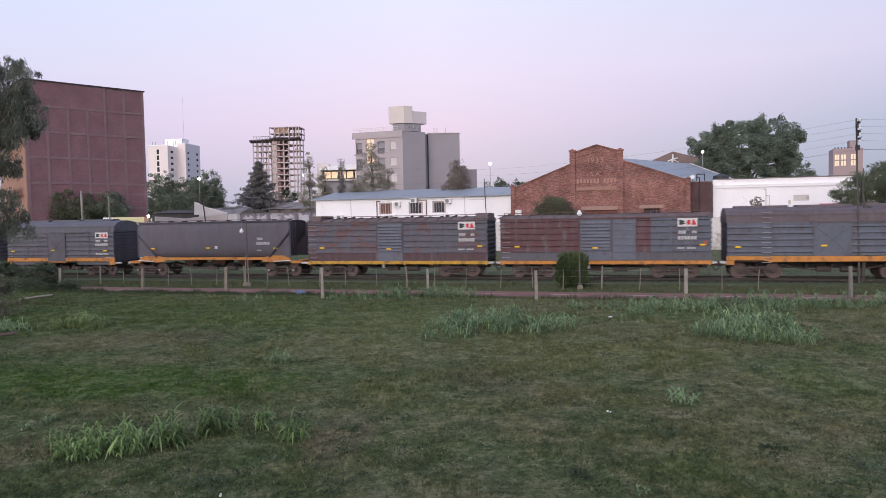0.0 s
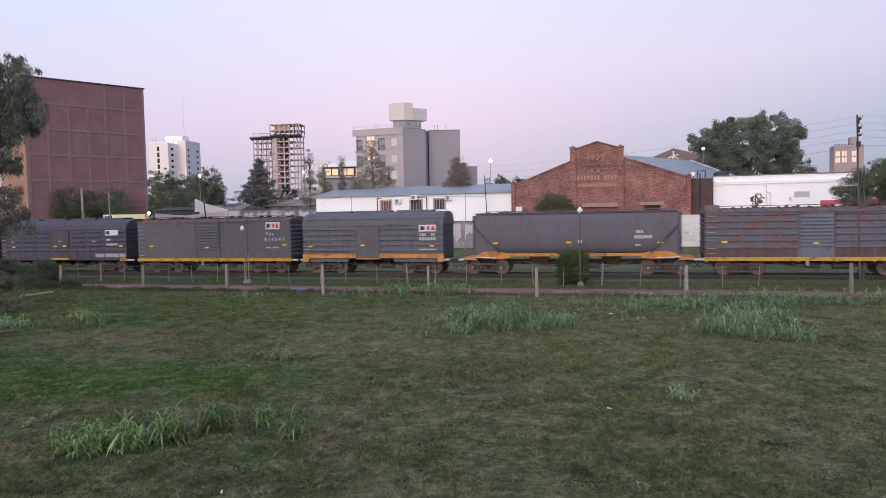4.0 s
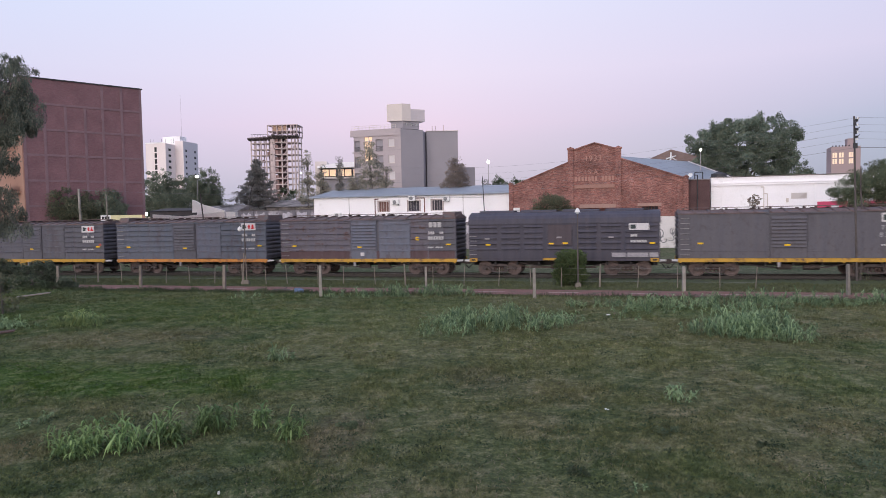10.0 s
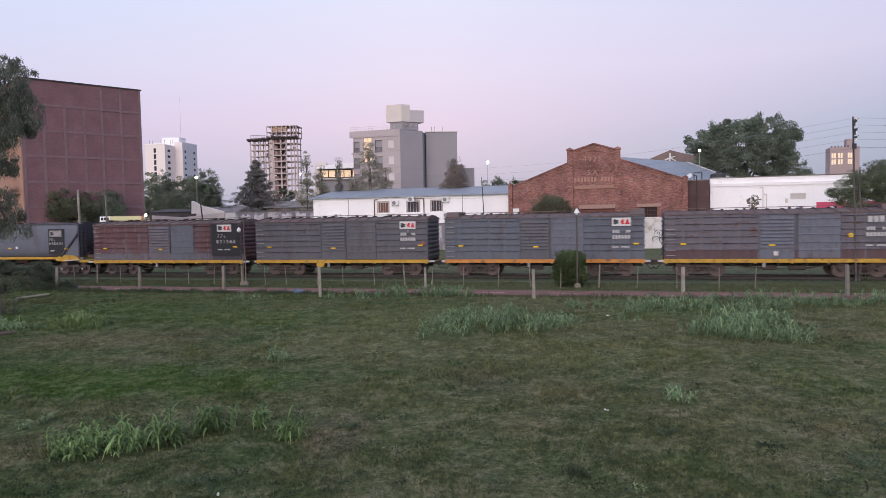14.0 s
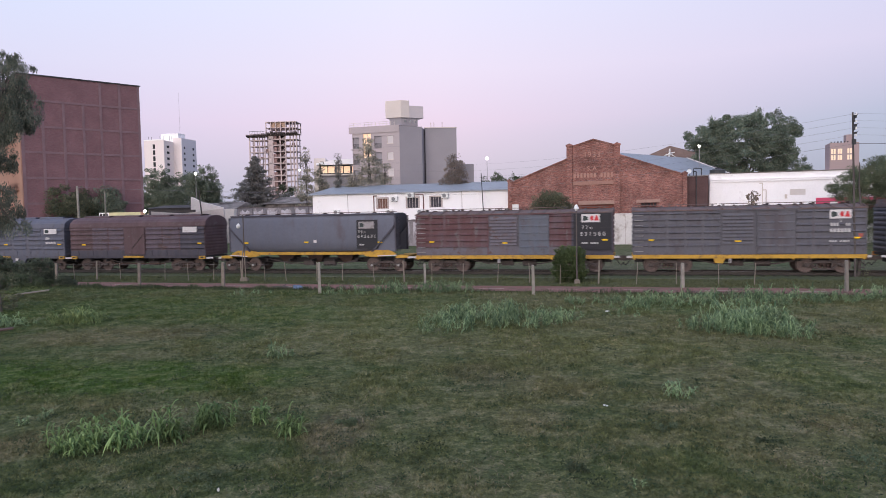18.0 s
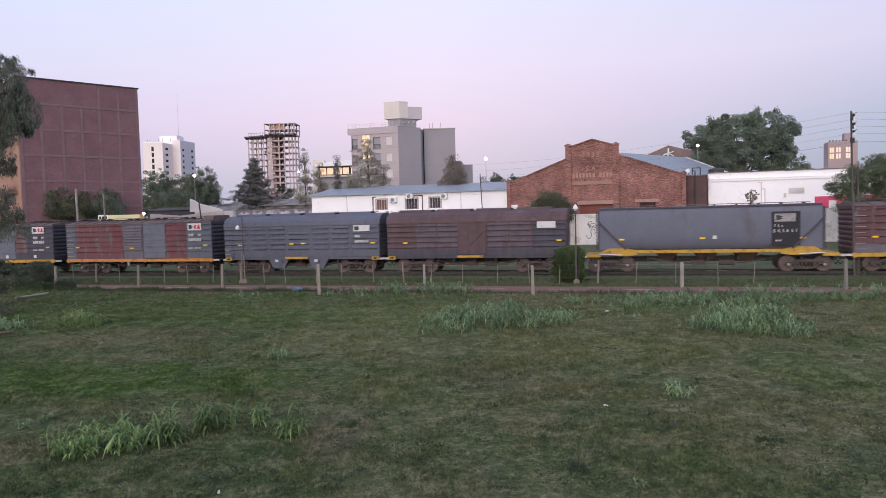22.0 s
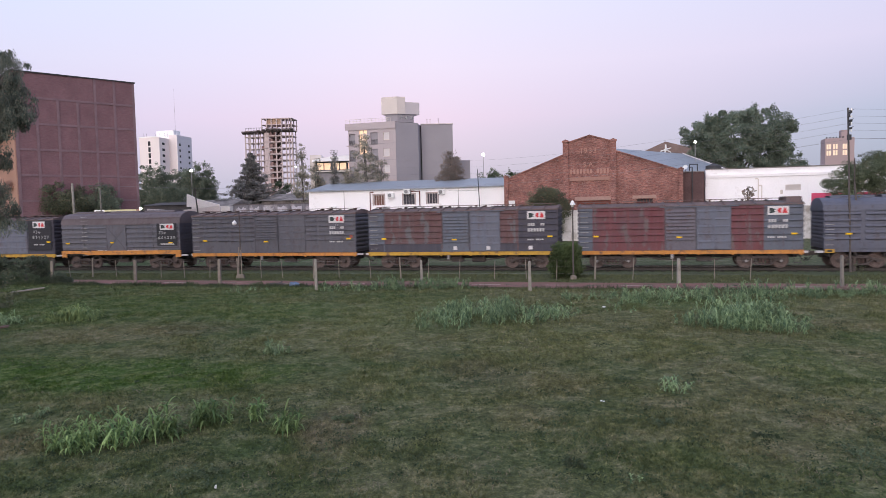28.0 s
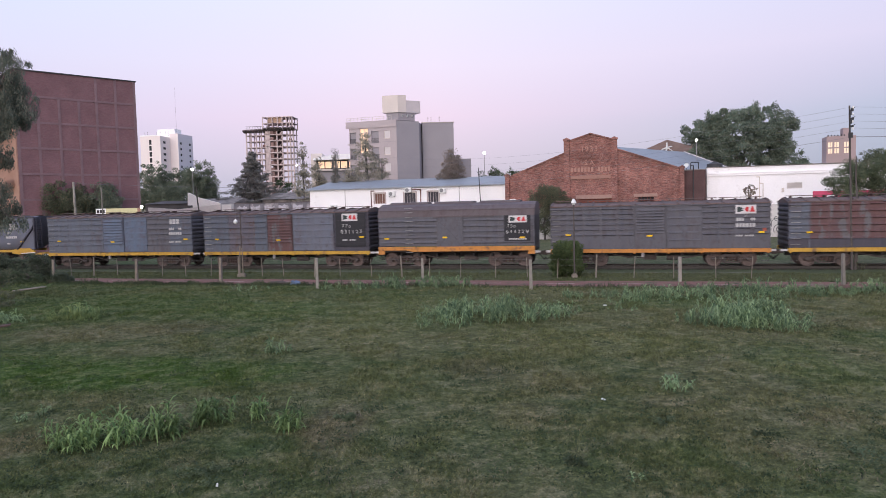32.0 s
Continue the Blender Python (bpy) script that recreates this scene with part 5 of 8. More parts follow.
    # wall and roof are coloured dark for the shade under the trees
    shade = mat("shaded_shed", (0.075, 0.068, 0.072), 0.9, 0.3, 0.6, 8, 0.2)
    part("wall", Geo().box(-6, 16, 0, 10, 0, 6.0), shade, t)
    part("roof", Geo().prism_x([(-0.4, 6.0), (5, 6.6), (10.4, 6.0)], -6.4, 16.4), shade, t)


low_town()


def street_light(x, y, h, on=True, r=0.35):
    t = thing("street_light", pose(x, y, 0), "lit street light on a tall slim mast", "street light", "street lights of the town")
    part("mast", Geo().tube((0, 0, 0), (0, 0, h), 0.07, 0.045), M_RUNGPALE, t)
    g = Geo().lathe([(0, h)] + [(r * math.sin(math.pi * i / 8), h + r - r * math.cos(math.pi * i / 8)) for i in range(1, 8)] + [(0, h + 2 * r)])
    part("globe", g, M_LAMPGLOW if on else M_LAMPWHITE, t, "bright white glowing globe")


street_light(7.8, 110, 12.5, r=0.27)
street_light(-44.6, 126, 12.0, r=0.26)
street_light(40.0, 105, 13.4, r=0.2)
street_light(-32.0, 158, 14.4, r=0.2)
street_light(-32.25, 75.0, 4.9, r=0.16)

# ---- the goods train ----
M_RUSTY = mat("rusty_steel", (0.085, 0.055, 0.048), 0.85, 0.4, 2.5, 30, 0.3)
M_BOGIE = mat("bogie_steel", (0.086, 0.070, 0.067), 0.85, 0.4, 4, 30, 0.3)
M_WHEEL = mat("wheel_steel", (0.140, 0.106, 0.099), 0.7, 0.3, 4, 30, 0.2, metal=0.15)
M_UNDER = mat("underframe_dark", (0.046, 0.041, 0.041), 0.9, 0.3)
M_ROOF = mat("rusty_roof", (0.145, 0.102, 0.097), 0.95, 0.35, 1.5, 25, 0.25, dirt=(0.11, 0.11, 0.12), dirt_amount=0.35)
M_YELLOW = mat("sill_yellow", (0.47, 0.275, 0.045), 0.7, 0.25, 2, 25, 0.1, dirt=(0.15, 0.095, 0.06), dirt_amount=0.28, dirt_scale=2.5)
M_ORANGE = mat("sill_orange", (0.50, 0.215, 0.055), 0.7, 0.2, 2, 25, 0.1, dirt=(0.15, 0.09, 0.065), dirt_amount=0.28, dirt_scale=2.5)
M_MARK = mat("mark_yellow", (0.80, 0.50, 0.01), 0.5, 0.05)
M_PLATE = mat("plate_white", (0.60, 0.58, 0.59), 0.6, 0.08, dirt=(0.3, 0.28, 0.27), dirt_amount=0.1, dirt_scale=5)
M_FADED = mat("plate_faded", (0.30, 0.28, 0.29), 0.7, 0.2, dirt=(0.2, 0.18, 0.18), dirt_amount=0.3, dirt_scale=4)
M_LOGODARK = mat("paint_black_green", (0.035, 0.05, 0.05), 0.6, 0.1)
M_LOGORED = mat("paint_red", (0.55, 0.04, 0.05), 0.6, 0.1)
M_LETTER = mat("letter_white", (0.46, 0.45, 0.46), 0.7, 0.15, dirt=(0.2, 0.2, 0.2), dirt_amount=0.2, dirt_scale=6)
M_RUNG = mat("rung_steel", (0.30, 0.29, 0.29), 0.7, 0.15)
M_BLACKPAINT = mat("black_panel", (0.022, 0.022, 0.028), 0.6, 0.2)


def paint(name, col, dirt=RUST, amount=0.2, scale=0.9, streak=0.38, dust=(0.145, 0.128, 0.134), chips=0.45, peel=None, peel_at=0.52, grain=(1.65, 1.1, 0.46)):
    """Old wagon paint; peel: the colour that shows where the coat has weathered away in tall patches."""
    col, dirt = [(c[0] * 1.07, c[1] * 0.985, c[2] * 1.16) for c in (col, dirt)]
    m = mat(name, col, 0.66, 0.16, 0.8, 14, 0.12, dirt=dirt, dirt_amount=amount, dirt_scale=scale, stretch=(1, 1, 0.45))
    # rain streaks and dust run down the sheets
    nt = m.node_tree
    b = nt.nodes["Principled BSDF"]
    N, K = nt.nodes.new, nt.links.new
    src = b.inputs["Base Color"].links[0].from_socket
    tc, mp, nz, mr, mx = N("ShaderNodeTexCoord"), N("ShaderNodeMapping"), N("ShaderNodeTexNoise"), N("ShaderNodeMapRange"), N("ShaderNodeMix")
    mp.inputs["Scale"].default_value = (3.2, 1, 0.35)
    K(tc.outputs["Object"], mp.inputs[0])
    K(mp.outputs[0], nz.inputs["Vector"])
    nz.inputs["Scale"].default_value, nz.inputs["Detail"].default_value, nz.inputs["Roughness"].default_value = 1.0, 6.0, 0.7
    mr.inputs[1].default_value, mr.inputs[2].default_value, mr.inputs[3].default_value, mr.inputs[4].default_value = 0.32, 0.68, 0.0, streak
    K(nz.outputs[0], mr.inputs[0])
    mx.data_type = "RGBA"
    mx.inputs[7].default_value = (*dust, 1)
    K(mr.outputs[0], mx.inputs[0])
    K(src, mx.inputs[6])
    # chips and rust spots where the paint has flaked
    m2, n2, r2, x2 = N("ShaderNodeMapping"), N("ShaderNodeTexNoise"), N("ShaderNodeMapRange"), N("ShaderNodeMix")
    m2.inputs["Scale"].default_value = (1, 1, 0.6)
    K(tc.outputs["Object"], m2.inputs[0])
    K(N("ShaderNodeObjectInfo").outputs["Random"], m2.inputs["Location"])
    K(m2.outputs[0], n2.inputs["Vector"])
    n2.inputs["Scale"].default_value, n2.inputs["Detail"].default_value, n2.inputs["Roughness"].default_value = 3.2, 9.0, 0.72
    r2.inputs[1].default_value, r2.inputs[2].default_value, r2.inputs[3].default_value, r2.inputs[4].default_value = 0.54, 0.66, 0.0, chips
    K(n2.outputs[0], r2.inputs[0])
    x2.data_type = "RGBA"
    x2.inputs[7].default_value = (0.058, 0.042, 0.040, 1)
    K(r2.outputs[0], x2.inputs[0])
    K(mx.outputs[2], x2.inputs[6])
    out = x2.outputs[2]
    if peel:
        m3, n3, r3, x3 = N("ShaderNodeMapping"), N("ShaderNodeTexNoise"), N("ShaderNodeMapRange"), N("ShaderNodeMix")
        m3.inputs["Scale"].default_value = grain
        K(tc.outputs["Object"], m3.inputs[0])
        K(m3.outputs[0], n3.inputs["Vector"])
        n3.inputs["Scale"].default_value, n3.inputs["Detail"].default_value, n3.inputs["Roughness"].default_value = 1.0, 8.0, 0.66
        r3.inputs[1].default_value, r3.inputs[2].default_value, r3.inputs[3].default_value, r3.inputs[4].default_value = peel_at, peel_at + 0.05, 0.0, 0.88
        K(n3.outputs[0], r3.inputs[0])
        x3.data_type = "RGBA"
        x3.inputs[7].default_value = (*peel, 1)
        K(r3.outputs[0], x3.inputs[0])
        K(out, x3.inputs[6])
        out = x3.outputs[2]
    K(out, b.inputs["Base Color"])
    return m


P_GREY = paint("paint_grey", (0.091, 0.101, 0.106), amount=0.22, dirt=(0.072, 0.068, 0.070))
P_GREEN = paint("paint_green_grey", (0.090, 0.096, 0.098), amount=0.12, dirt=(0.085, 0.082, 0.08))
P_BLUE = paint("paint_blue_grey", (0.098, 0.125, 0.140), amount=0.28, dirt=(0.085, 0.080, 0.085))
P_LIGHT = paint("paint_pale_blue", (0.118, 0.143, 0.162), amount=0.30, dirt=(0.105, 0.100, 0.105))
P_SLATE = paint("paint_slate_blue", (0.088, 0.106, 0.126), amount=0.12, dirt=(0.07, 0.072, 0.08))
P_DARK = paint("paint_dark", (0.048, 0.051, 0.062), amount=0.15, dirt=(0.062, 0.062, 0.068), streak=0.26)
P_BROWN = paint("paint_oxide_brown", (0.104, 0.048, 0.046), amount=0.4, dirt=(0.110, 0.080, 0.080), scale=0.8, streak=0.22, peel=(0.138, 0.120, 0.126), peel_at=0.58)
P_UMBER = paint("paint_umber", (0.078, 0.047, 0.046), amount=0.34, dirt=(0.100, 0.064, 0.060), streak=0.25, peel=(0.115, 0.096, 0.096), peel_at=0.60, grain=(1.2, 1.5, 2.4))
P_MAUVE = paint("paint_mauve", (0.088, 0.072, 0.080), amount=0.3, dirt=(0.075, 0.06, 0.062), streak=0.25, peel=(0.082, 0.050, 0.049), peel_at=0.55, grain=(1.2, 1.5, 2.4))
P_RED = paint("paint_faded_red", (0.140, 0.047, 0.048), amount=0.4, dirt=(0.115, 0.060, 0.060), streak=0.2, peel=(0.135, 0.110, 0.112), peel_at=0.56)
P_PATCHY = paint("paint_patchy_rust", (0.112, 0.112, 0.122), amount=0.25, dirt=(0.105, 0.084, 0.080), scale=1.1, streak=0.45, dust=(0.155, 0.142, 0.150), peel=(0.105, 0.062, 0.054), peel_at=0.57, grain=(1.3, 1.5, 2.6))
P_RUSTGREY = paint("paint_rust_grey", (0.110, 0.060, 0.052), amount=0.35, dirt=(0.100, 0.070, 0.066), scale=1.0, streak=0.2, peel=(0.128, 0.126, 0.138), peel_at=0.54)
P_SKY = paint("paint_sky_blue", (0.100, 0.143, 0.178), amount=0.3, dirt=(0.09, 0.10, 0.12), streak=0.2)
P_PINKISH = paint("paint_pinkish", (0.098, 0.111, 0.122), amount=0.3, dirt=(0.120, 0.092, 0.098), scale=0.8, peel=(0.138, 0.082, 0.084), peel_at=0.505, grain=(0.8, 1.0, 1.0))
P_SMOKE = paint("paint_smoke", (0.060, 0.051, 0.053), amount=0.3, dirt=(0.066, 0.052, 0.050), streak=0.25)
P_HOOD = paint("paint_hood", (0.100, 0.086, 0.082), amount=0.3, dirt=(0.08, 0.06, 0.055))
P_TUB = paint("paint_tub", (0.096, 0.098, 0.106), amount=0.25, dirt=(0.092, 0.082, 0.080), scale=0.5, chips=0.15)
P_TUBBLUE = paint("paint_tub_blue", (0.112, 0.132, 0.150), amount=0.10, dirt=(0.09, 0.09, 0.095), scale=0.5, streak=0.25, chips=0.12)

NEAR = -1.45          # the side that faces the camera
R_WHEEL = 0.48


def wheel_mesh():
    g = Geo()
    for s in (-1, 1):
        y0 = s * 0.838
        prof = [(R_WHEEL + 0.03, y0 - s * 0.03), (R_WHEEL, y0), (R_WHEEL, y0 + s * 0.10), (R_WHEEL - 0.07, y0 + s * 0.105), (R_WHEEL - 0.09, y0 + s * 0.05), (0.16, y0 + s * 0.03), (0.13, y0 + s * 0.14), (0.0, y0 + s * 0.14)]
        n = 20
        k = len(g.v)
        for i in range(n):
            a = 2 * math.pi * i / n
            g.v += [(r * math.cos(a), y, r * math.sin(a)) for r, y in prof]
        p = len(prof)
        for i in range(n):
            for j in range(p - 1):
                a, b = k + i * p + j, k + ((i + 1) % n) * p + j
                g.f.append((a, a + 1, b + 1, b))
        # four lifting holes, read as dark studs on the web
        for i in range(4):
            a = math.pi / 2 * i + 0.4
            g.tube((0.26 * math.cos(a), y0 + s * 0.035, 0.26 * math.sin(a)), (0.26 * math.cos(a), y0 + s * 0.075, 0.26 * math.sin(a)), 0.035, n=6)
    g.tube((0, -0.84, 0), (0, 0.84, 0), 0.08, n=8)
    return g.mesh("wheelset", M_WHEEL)


def side_frame_mesh(s):
    g = Geo()
    if s:
        y0, y1 = (s * 1.02, s * 1.16)
        y0, y1 = min(y0, y1), max(y0, y1)
        g.prism_y([(-1.15, 0.40), (-1.15, 0.56), (-0.72, 0.60), (-0.45, 0.76), (0.45, 0.76), (0.72, 0.60), (1.15, 0.56), (1.15, 0.40), (0.95, 0.40), (0.80, 0.48),
                   (0.45, 0.60), (-0.45, 0.60), (-0.80, 0.48), (-0.95, 0.40)], y0, y1)
        g.prism_y([(-0.75, 0.50), (-0.45, 0.20), (0.45, 0.20), (0.75, 0.50), (0.66, 0.50), (0.40, 0.28), (-0.40, 0.28), (-0.66, 0.50)], y0, y1)
        for x in (-0.45, 0.37):
            g.box(x, x + 0.08, y0, y1, 0.25, 0.62)
        for x in (-0.975, 0.975):
            g.tube((x, s * 1.12, 0.45), (x, s * 1.22, 0.45), 0.10, n=10)
    return g.mesh("side_frame", M_BOGIE)


def spring_mesh():
    prof = [(0, 0.30)]
    for i in range(4):
        z = 0.30 + i * 0.07
        prof += [(0.06, z), (0.085, z + 0.01), (0.085, z + 0.04), (0.06, z + 0.05)]
    return Geo().lathe(prof + [(0, 0.58)], 8).mesh("spring", M_RUSTY)


BOGIE_MESHES = (wheel_mesh(), (side_frame_mesh(-1), side_frame_mesh(1)), spring_mesh(), Geo().box(-0.25, 0.25, -1.0, 1.0, 0.45, 0.75).mesh("bolster", M_BOGIE))
AXLE_CAP = Geo().tube((0, -1.22, 0.45), (0, -1.26, 0.45), 0.085, n=10).mesh("axle_cap", M_RUNG)
WHEELS = []


def bogie(wagon, x, caps=False):
    b = new("bogie", BOGIE_MESHES[3])
    b.parent = wagon
    b.location = (x, 0, 0)
    for sx, sy in ((-0.22, -1.09), (0, -1.09), (0.22, -1.09)):
        part("spring", BOGIE_MESHES[2], None, b).location = (sx, sy, 0)
    for name, me in (("side_frame", BOGIE_MESHES[1][0]), ("side_frame", BOGIE_MESHES[1][1])):
        part(name, me, None, b)
    for dx in (-0.975, 0.975):
        if caps:
            part("axle_cap", AXLE_CAP, None, b, "pale bolted axle cap").location = (dx, 0, 0)
        w = part("wheelset", BOGIE_MESHES[0], None, b)
        w.location = (dx, 0, R_WHEEL)
        WHEELS.append(w)


def lettering(wagon, text, x, z, size, material=None, y=NEAR - 0.012, pitch=0.85):
    """Stencilled characters at an even pitch."""
    for i, c in enumerate(text):
        ob = new("letter", text_mesh(c, size, material or M_LETTER, 0.003))
        ob.parent = wagon
        ob.matrix_local = pose(x + i * size * pitch, y, z, 90, 0, 0)


def bars(wagon, x, z, w, h, n, y=NEAR - 0.008):
    """Lettering too small to read."""
    cell = w / n
    me = Geo().box(0, 0.78 * cell, y, y + 0.006, 0, h).mesh("lettering", M_LETTER)
    for i in range(n):
        part("lettering", me, None, wagon).location = (x + i * cell, 0, z)


def logo(wagon, x, z, w, h, faded=False, y=NEAR - 0.014, red=True):
    part("owner_plate", Geo().box(x, x + w, y, y + 0.012, z, z + h), M_FADED if faded else M_PLATE, wagon, "faded grey owner's plate" if faded else "white owner's plate")
    g = Geo()
    y2 = y - 0.004
    g.prism_y([(x + 0.08 * w, z + 0.2 * h), (x + 0.08 * w, z + 0.8 * h), (x + 0.20 * w, z + 0.8 * h), (x + 0.40 * w, z + 0.62 * h), (x + 0.30 * w, z + 0.5 * h), (x + 0.40 * w, z + 0.36 * h), (x + 0.20 * w, z + 0.2 * h)], y2, y)
    part("emblem_dark", g, M_LOGODARK, wagon)
    if red:
        g = Geo().prism_y([(x + 0.45 * w, z + 0.5 * h), (x + 0.53 * w, z + 0.8 * h), (x + 0.66 * w, z + 0.74 * h), (x + 0.62 * w, z + 0.5 * h), (x + 0.66 * w, z + 0.26 * h), (x + 0.53 * w, z + 0.2 * h)], y2, y)
        g.prism_y([(x + 0.69 * w, z + 0.2 * h), (x + 0.95 * w, z + 0.2 * h), (x + 0.85 * w, z + 0.82 * h), (x + 0.78 * w, z + 0.82 * h)], y2, y)
        part("emblem_red", g, M_LOGORED, wagon)


def marks(wagon, spots, y=NEAR):
    for x, z in spots:
        part("reflector", Geo().box(x - 0.16, x + 0.16, y - 0.012, y, z - 0.05, z + 0.05), M_MARK, wagon, "yellow reflector plate")


def rungs(wagon, x, z0, z1, n, y=NEAR, w=0.5):
    me = Geo().tube((0, y - 0.09, 0), (w, y - 0.09, 0), 0.018, n=5).box(-0.01, 0.02, y - 0.1, y, -0.015, 0.015).box(w - 0.02, w + 0.01, y - 0.1, y, -0.015, 0.015).mesh("ladder_rung", M_RUNG)
    for i in range(n):
        o = part("ladder_rung", me, None, wagon, "pale steel ladder rung")
        o.location = (x, 0, z0 + (z1 - z0) * i / (n - 1))


def couplers(wagon, L):
    for s, x in ((-1, 0), (1, L)):
        g = Geo().box(min(x, x + s * 0.42), max(x, x + s * 0.42), -0.09, 0.09, 0.72, 0.95)
        g.prism_z([(x + s * 0.42, -0.16), (x + s * 0.42, 0.16), (x + s * 0.60, 0.14), (x + s * 0.66, 0.0), (x + s * 0.60, -0.1)], 0.68, 1.0)
        part("coupler", g, M_BOGIE, wagon)
        g = Geo().prism_z([(x, NEAR + 0.02), (x + s * 0.38, NEAR + 0.30), (x + s * 0.38, NEAR + 0.36), (x, NEAR + 0.5)], 0.93, 1.05)
        part("corner_step", g, M_PLATE, wagon, "white-painted corner step")
        g = Geo().tube((x + s * 0.12, 0.35, 0.75), (x + s * 0.45, 0.3, 0.35), 0.03).tube((x + s * 0.45, 0.3, 0.35), (x + s * 0.62, 0.2, 0.55), 0.03)
        part("brake_hose", g, M_UNDER, wagon)


BEARER = Geo().box(-0.05, 0.05, -1.38, 1.38, 0.72, 0.90).mesh("cross_bearer", M_UNDER)


def underframe(wagon, L):
    g = Geo().box(0.1, L - 0.1, -0.25, 0.25, 0.60, 0.92)
    part("centre_sill", g, M_UNDER, wagon)
    for i in range(9):
        o = part("cross_bearer", BEARER, None, wagon)
        o.location = (0.3 + (L - 0.6) * i / 8, 0, 0)
    g = Geo().box(L * 0.44, L * 0.44 + 0.8, -0.75, -0.45, 0.40, 0.72).tube((L * 0.55, -0.7, 0.55), (L * 0.55 + 0.9, -0.7, 0.55), 0.17, n=10)
    g.tube((L * 0.30, -0.6, 0.70), (L * 0.44, -0.6, 0.52), 0.03).tube((L * 0.62, -0.6, 0.52), (L * 0.74, -0.6, 0.70), 0.03)
    g.prism_y([(L * 0.26, 0.86), (L * 0.38, 0.50), (L * 0.64, 0.50), (L * 0.76, 0.86), (L * 0.74, 0.86), (L * 0.63, 0.54), (L * 0.39, 0.54), (L * 0.28, 0.86)], -1.0, -0.94)
    part("brake_gear", g, M_BOGIE, wagon)


def ribbed_side(wagon, L, z0, z1, segs, louvre, plain, y=NEAR, rows=6, rib=True, name="side_panel", low=0.55):
    """Side sheets between posts, with pressed ribs; segs: (x0, x1, paint)."""
    for x0, x1, p in segs:
        n = max(1, round((x1 - x0) / 1.02))
        is_l = louvre and x0 >= louvre[0] - 0.01 and x1 <= louvre[1] + 0.01
        is_p = plain and x0 >= plain[0] - 0.01 and x1 <= plain[1] + 0.01
        if is_l or is_p:
            n = 1
        for i in range(n):
            a, b = x0 + (x1 - x0) * i / n, x0 + (x1 - x0) * (i + 1) / n
            g = Geo()
            if is_l:
                zb = z0 + low + 0.07
                g.box(a + 0.03, b - 0.03, y - 0.02, y + 0.06, z0, z1 - 0.12)
                part("door", g, p, wagon, "louvred sliding door")
                k = 9
                for j in range(k):
                    zz = zb + (z1 - 0.22 - zb) * j / k
                    dz = (z1 - 0.22 - zb) / k
                    part("slat", Geo().prism_x([(y - 0.02, zz + dz * 0.1), (y - 0.105, zz + dz * 0.12), (y - 0.10, zz + dz * 0.30), (y - 0.02, zz + dz * 0.85)], a + 0.10, b - 0.10), p, wagon)
                continue
            if is_p:
                g.box(a + 0.03, b - 0.03, y - 0.03, y + 0.05, z0 + 0.05, z1 - 0.12)
                part("door", g, p, wagon, "sliding door of pale sheet steel")
                for j in range(5):
                    zz = z0 + 0.5 + (z1 - z0 - 0.9) * j / 4
                    for c, d in ((a + 0.12, (a + b) / 2 - 0.1), ((a + b) / 2 + 0.1, b - 0.12)):
                        part("door_rib", Geo().prism_x([(y - 0.03, zz), (y - 0.085, zz + 0.004), (y - 0.08, zz + 0.03), (y - 0.03, zz + 0.09)], c, d), p, wagon)
                continue
            prof = [(y + 0.06, z0), (y, z0)]
            if rib:
                for j in range(rows):
                    zz = z0 + low + (z1 - z0 - low - 0.22) * j / (rows - 1)
                    prof += [(y, zz - 0.055), (y + 0.045, zz - 0.03), (y + 0.045, zz), (y - 0.075, zz + 0.004), (y - 0.07, zz + 0.03), (y, zz + 0.10)]
            else:
                prof += [(y, z0 + 0.40), (y - 0.012, z0 + 0.41), (y - 0.012, z0 + 0.45), (y, z0 + 0.46)]
            g.prism_x(prof + [(y, z1), (y + 0.06, z1)], a + (0.07 if i else 0.0), b - 0.08)
            part(name, g, p, wagon)
            g = Geo().box(b - 0.08, min(L, b + (0.07 if i < n - 1 else 0.0)), y - (0.004 if i < n - 1 else 0.03), y + 0.06, z0, z1)
            part("side_post", g, p, wagon)


def roof_gable(wagon, L, ze, zp, material, ribs=True):
    g = Geo()
    prof = [(-1.50, ze - 0.06), (-1.50, ze), (-0.75, ze + (zp - ze) * 0.62), (0, zp), (0.75, ze + (zp - ze) * 0.62), (1.50, ze), (1.50, ze - 0.06)]
    g.prism_x(prof, -0.06, L + 0.06)
    part("roof", g, material, wagon)
    if ribs:
        n = round(L / 0.85)
        p2 = [(-1.51, ze), (-0.75, ze + (zp - ze) * 0.62), (0, zp), (0.75, ze + (zp - ze) * 0.62), (1.51, ze)]
        me = Geo().prism_x([(yy, zz - 0.02) for yy, zz in p2] + [(yy, zz + 0.06) for yy, zz in reversed(p2)], 0, 0.10).mesh("roof_rib", material)
        for i in range(n + 1):
            o = part("roof_rib", me, None, wagon)
            o.location = (0.02 + (L - 0.10) * i / n, 0, 0)
    n = 5
    for i in range(n):
        a, b = 0.15 + (L - 0.3) * i / n, 0.15 + (L - 0.3) * (i + 0.94) / n
        g = Geo().box(a, b, -0.30, 0.30, zp + 0.10, zp + 0.14)
        for x in (a + 0.2, b - 0.3):
            g.box(x, x + 0.06, -0.28, 0.28, zp - 0.02, zp + 0.101)
        part("roof_walk", g, M_ROOF, wagon, "rusty roof walkway boards")


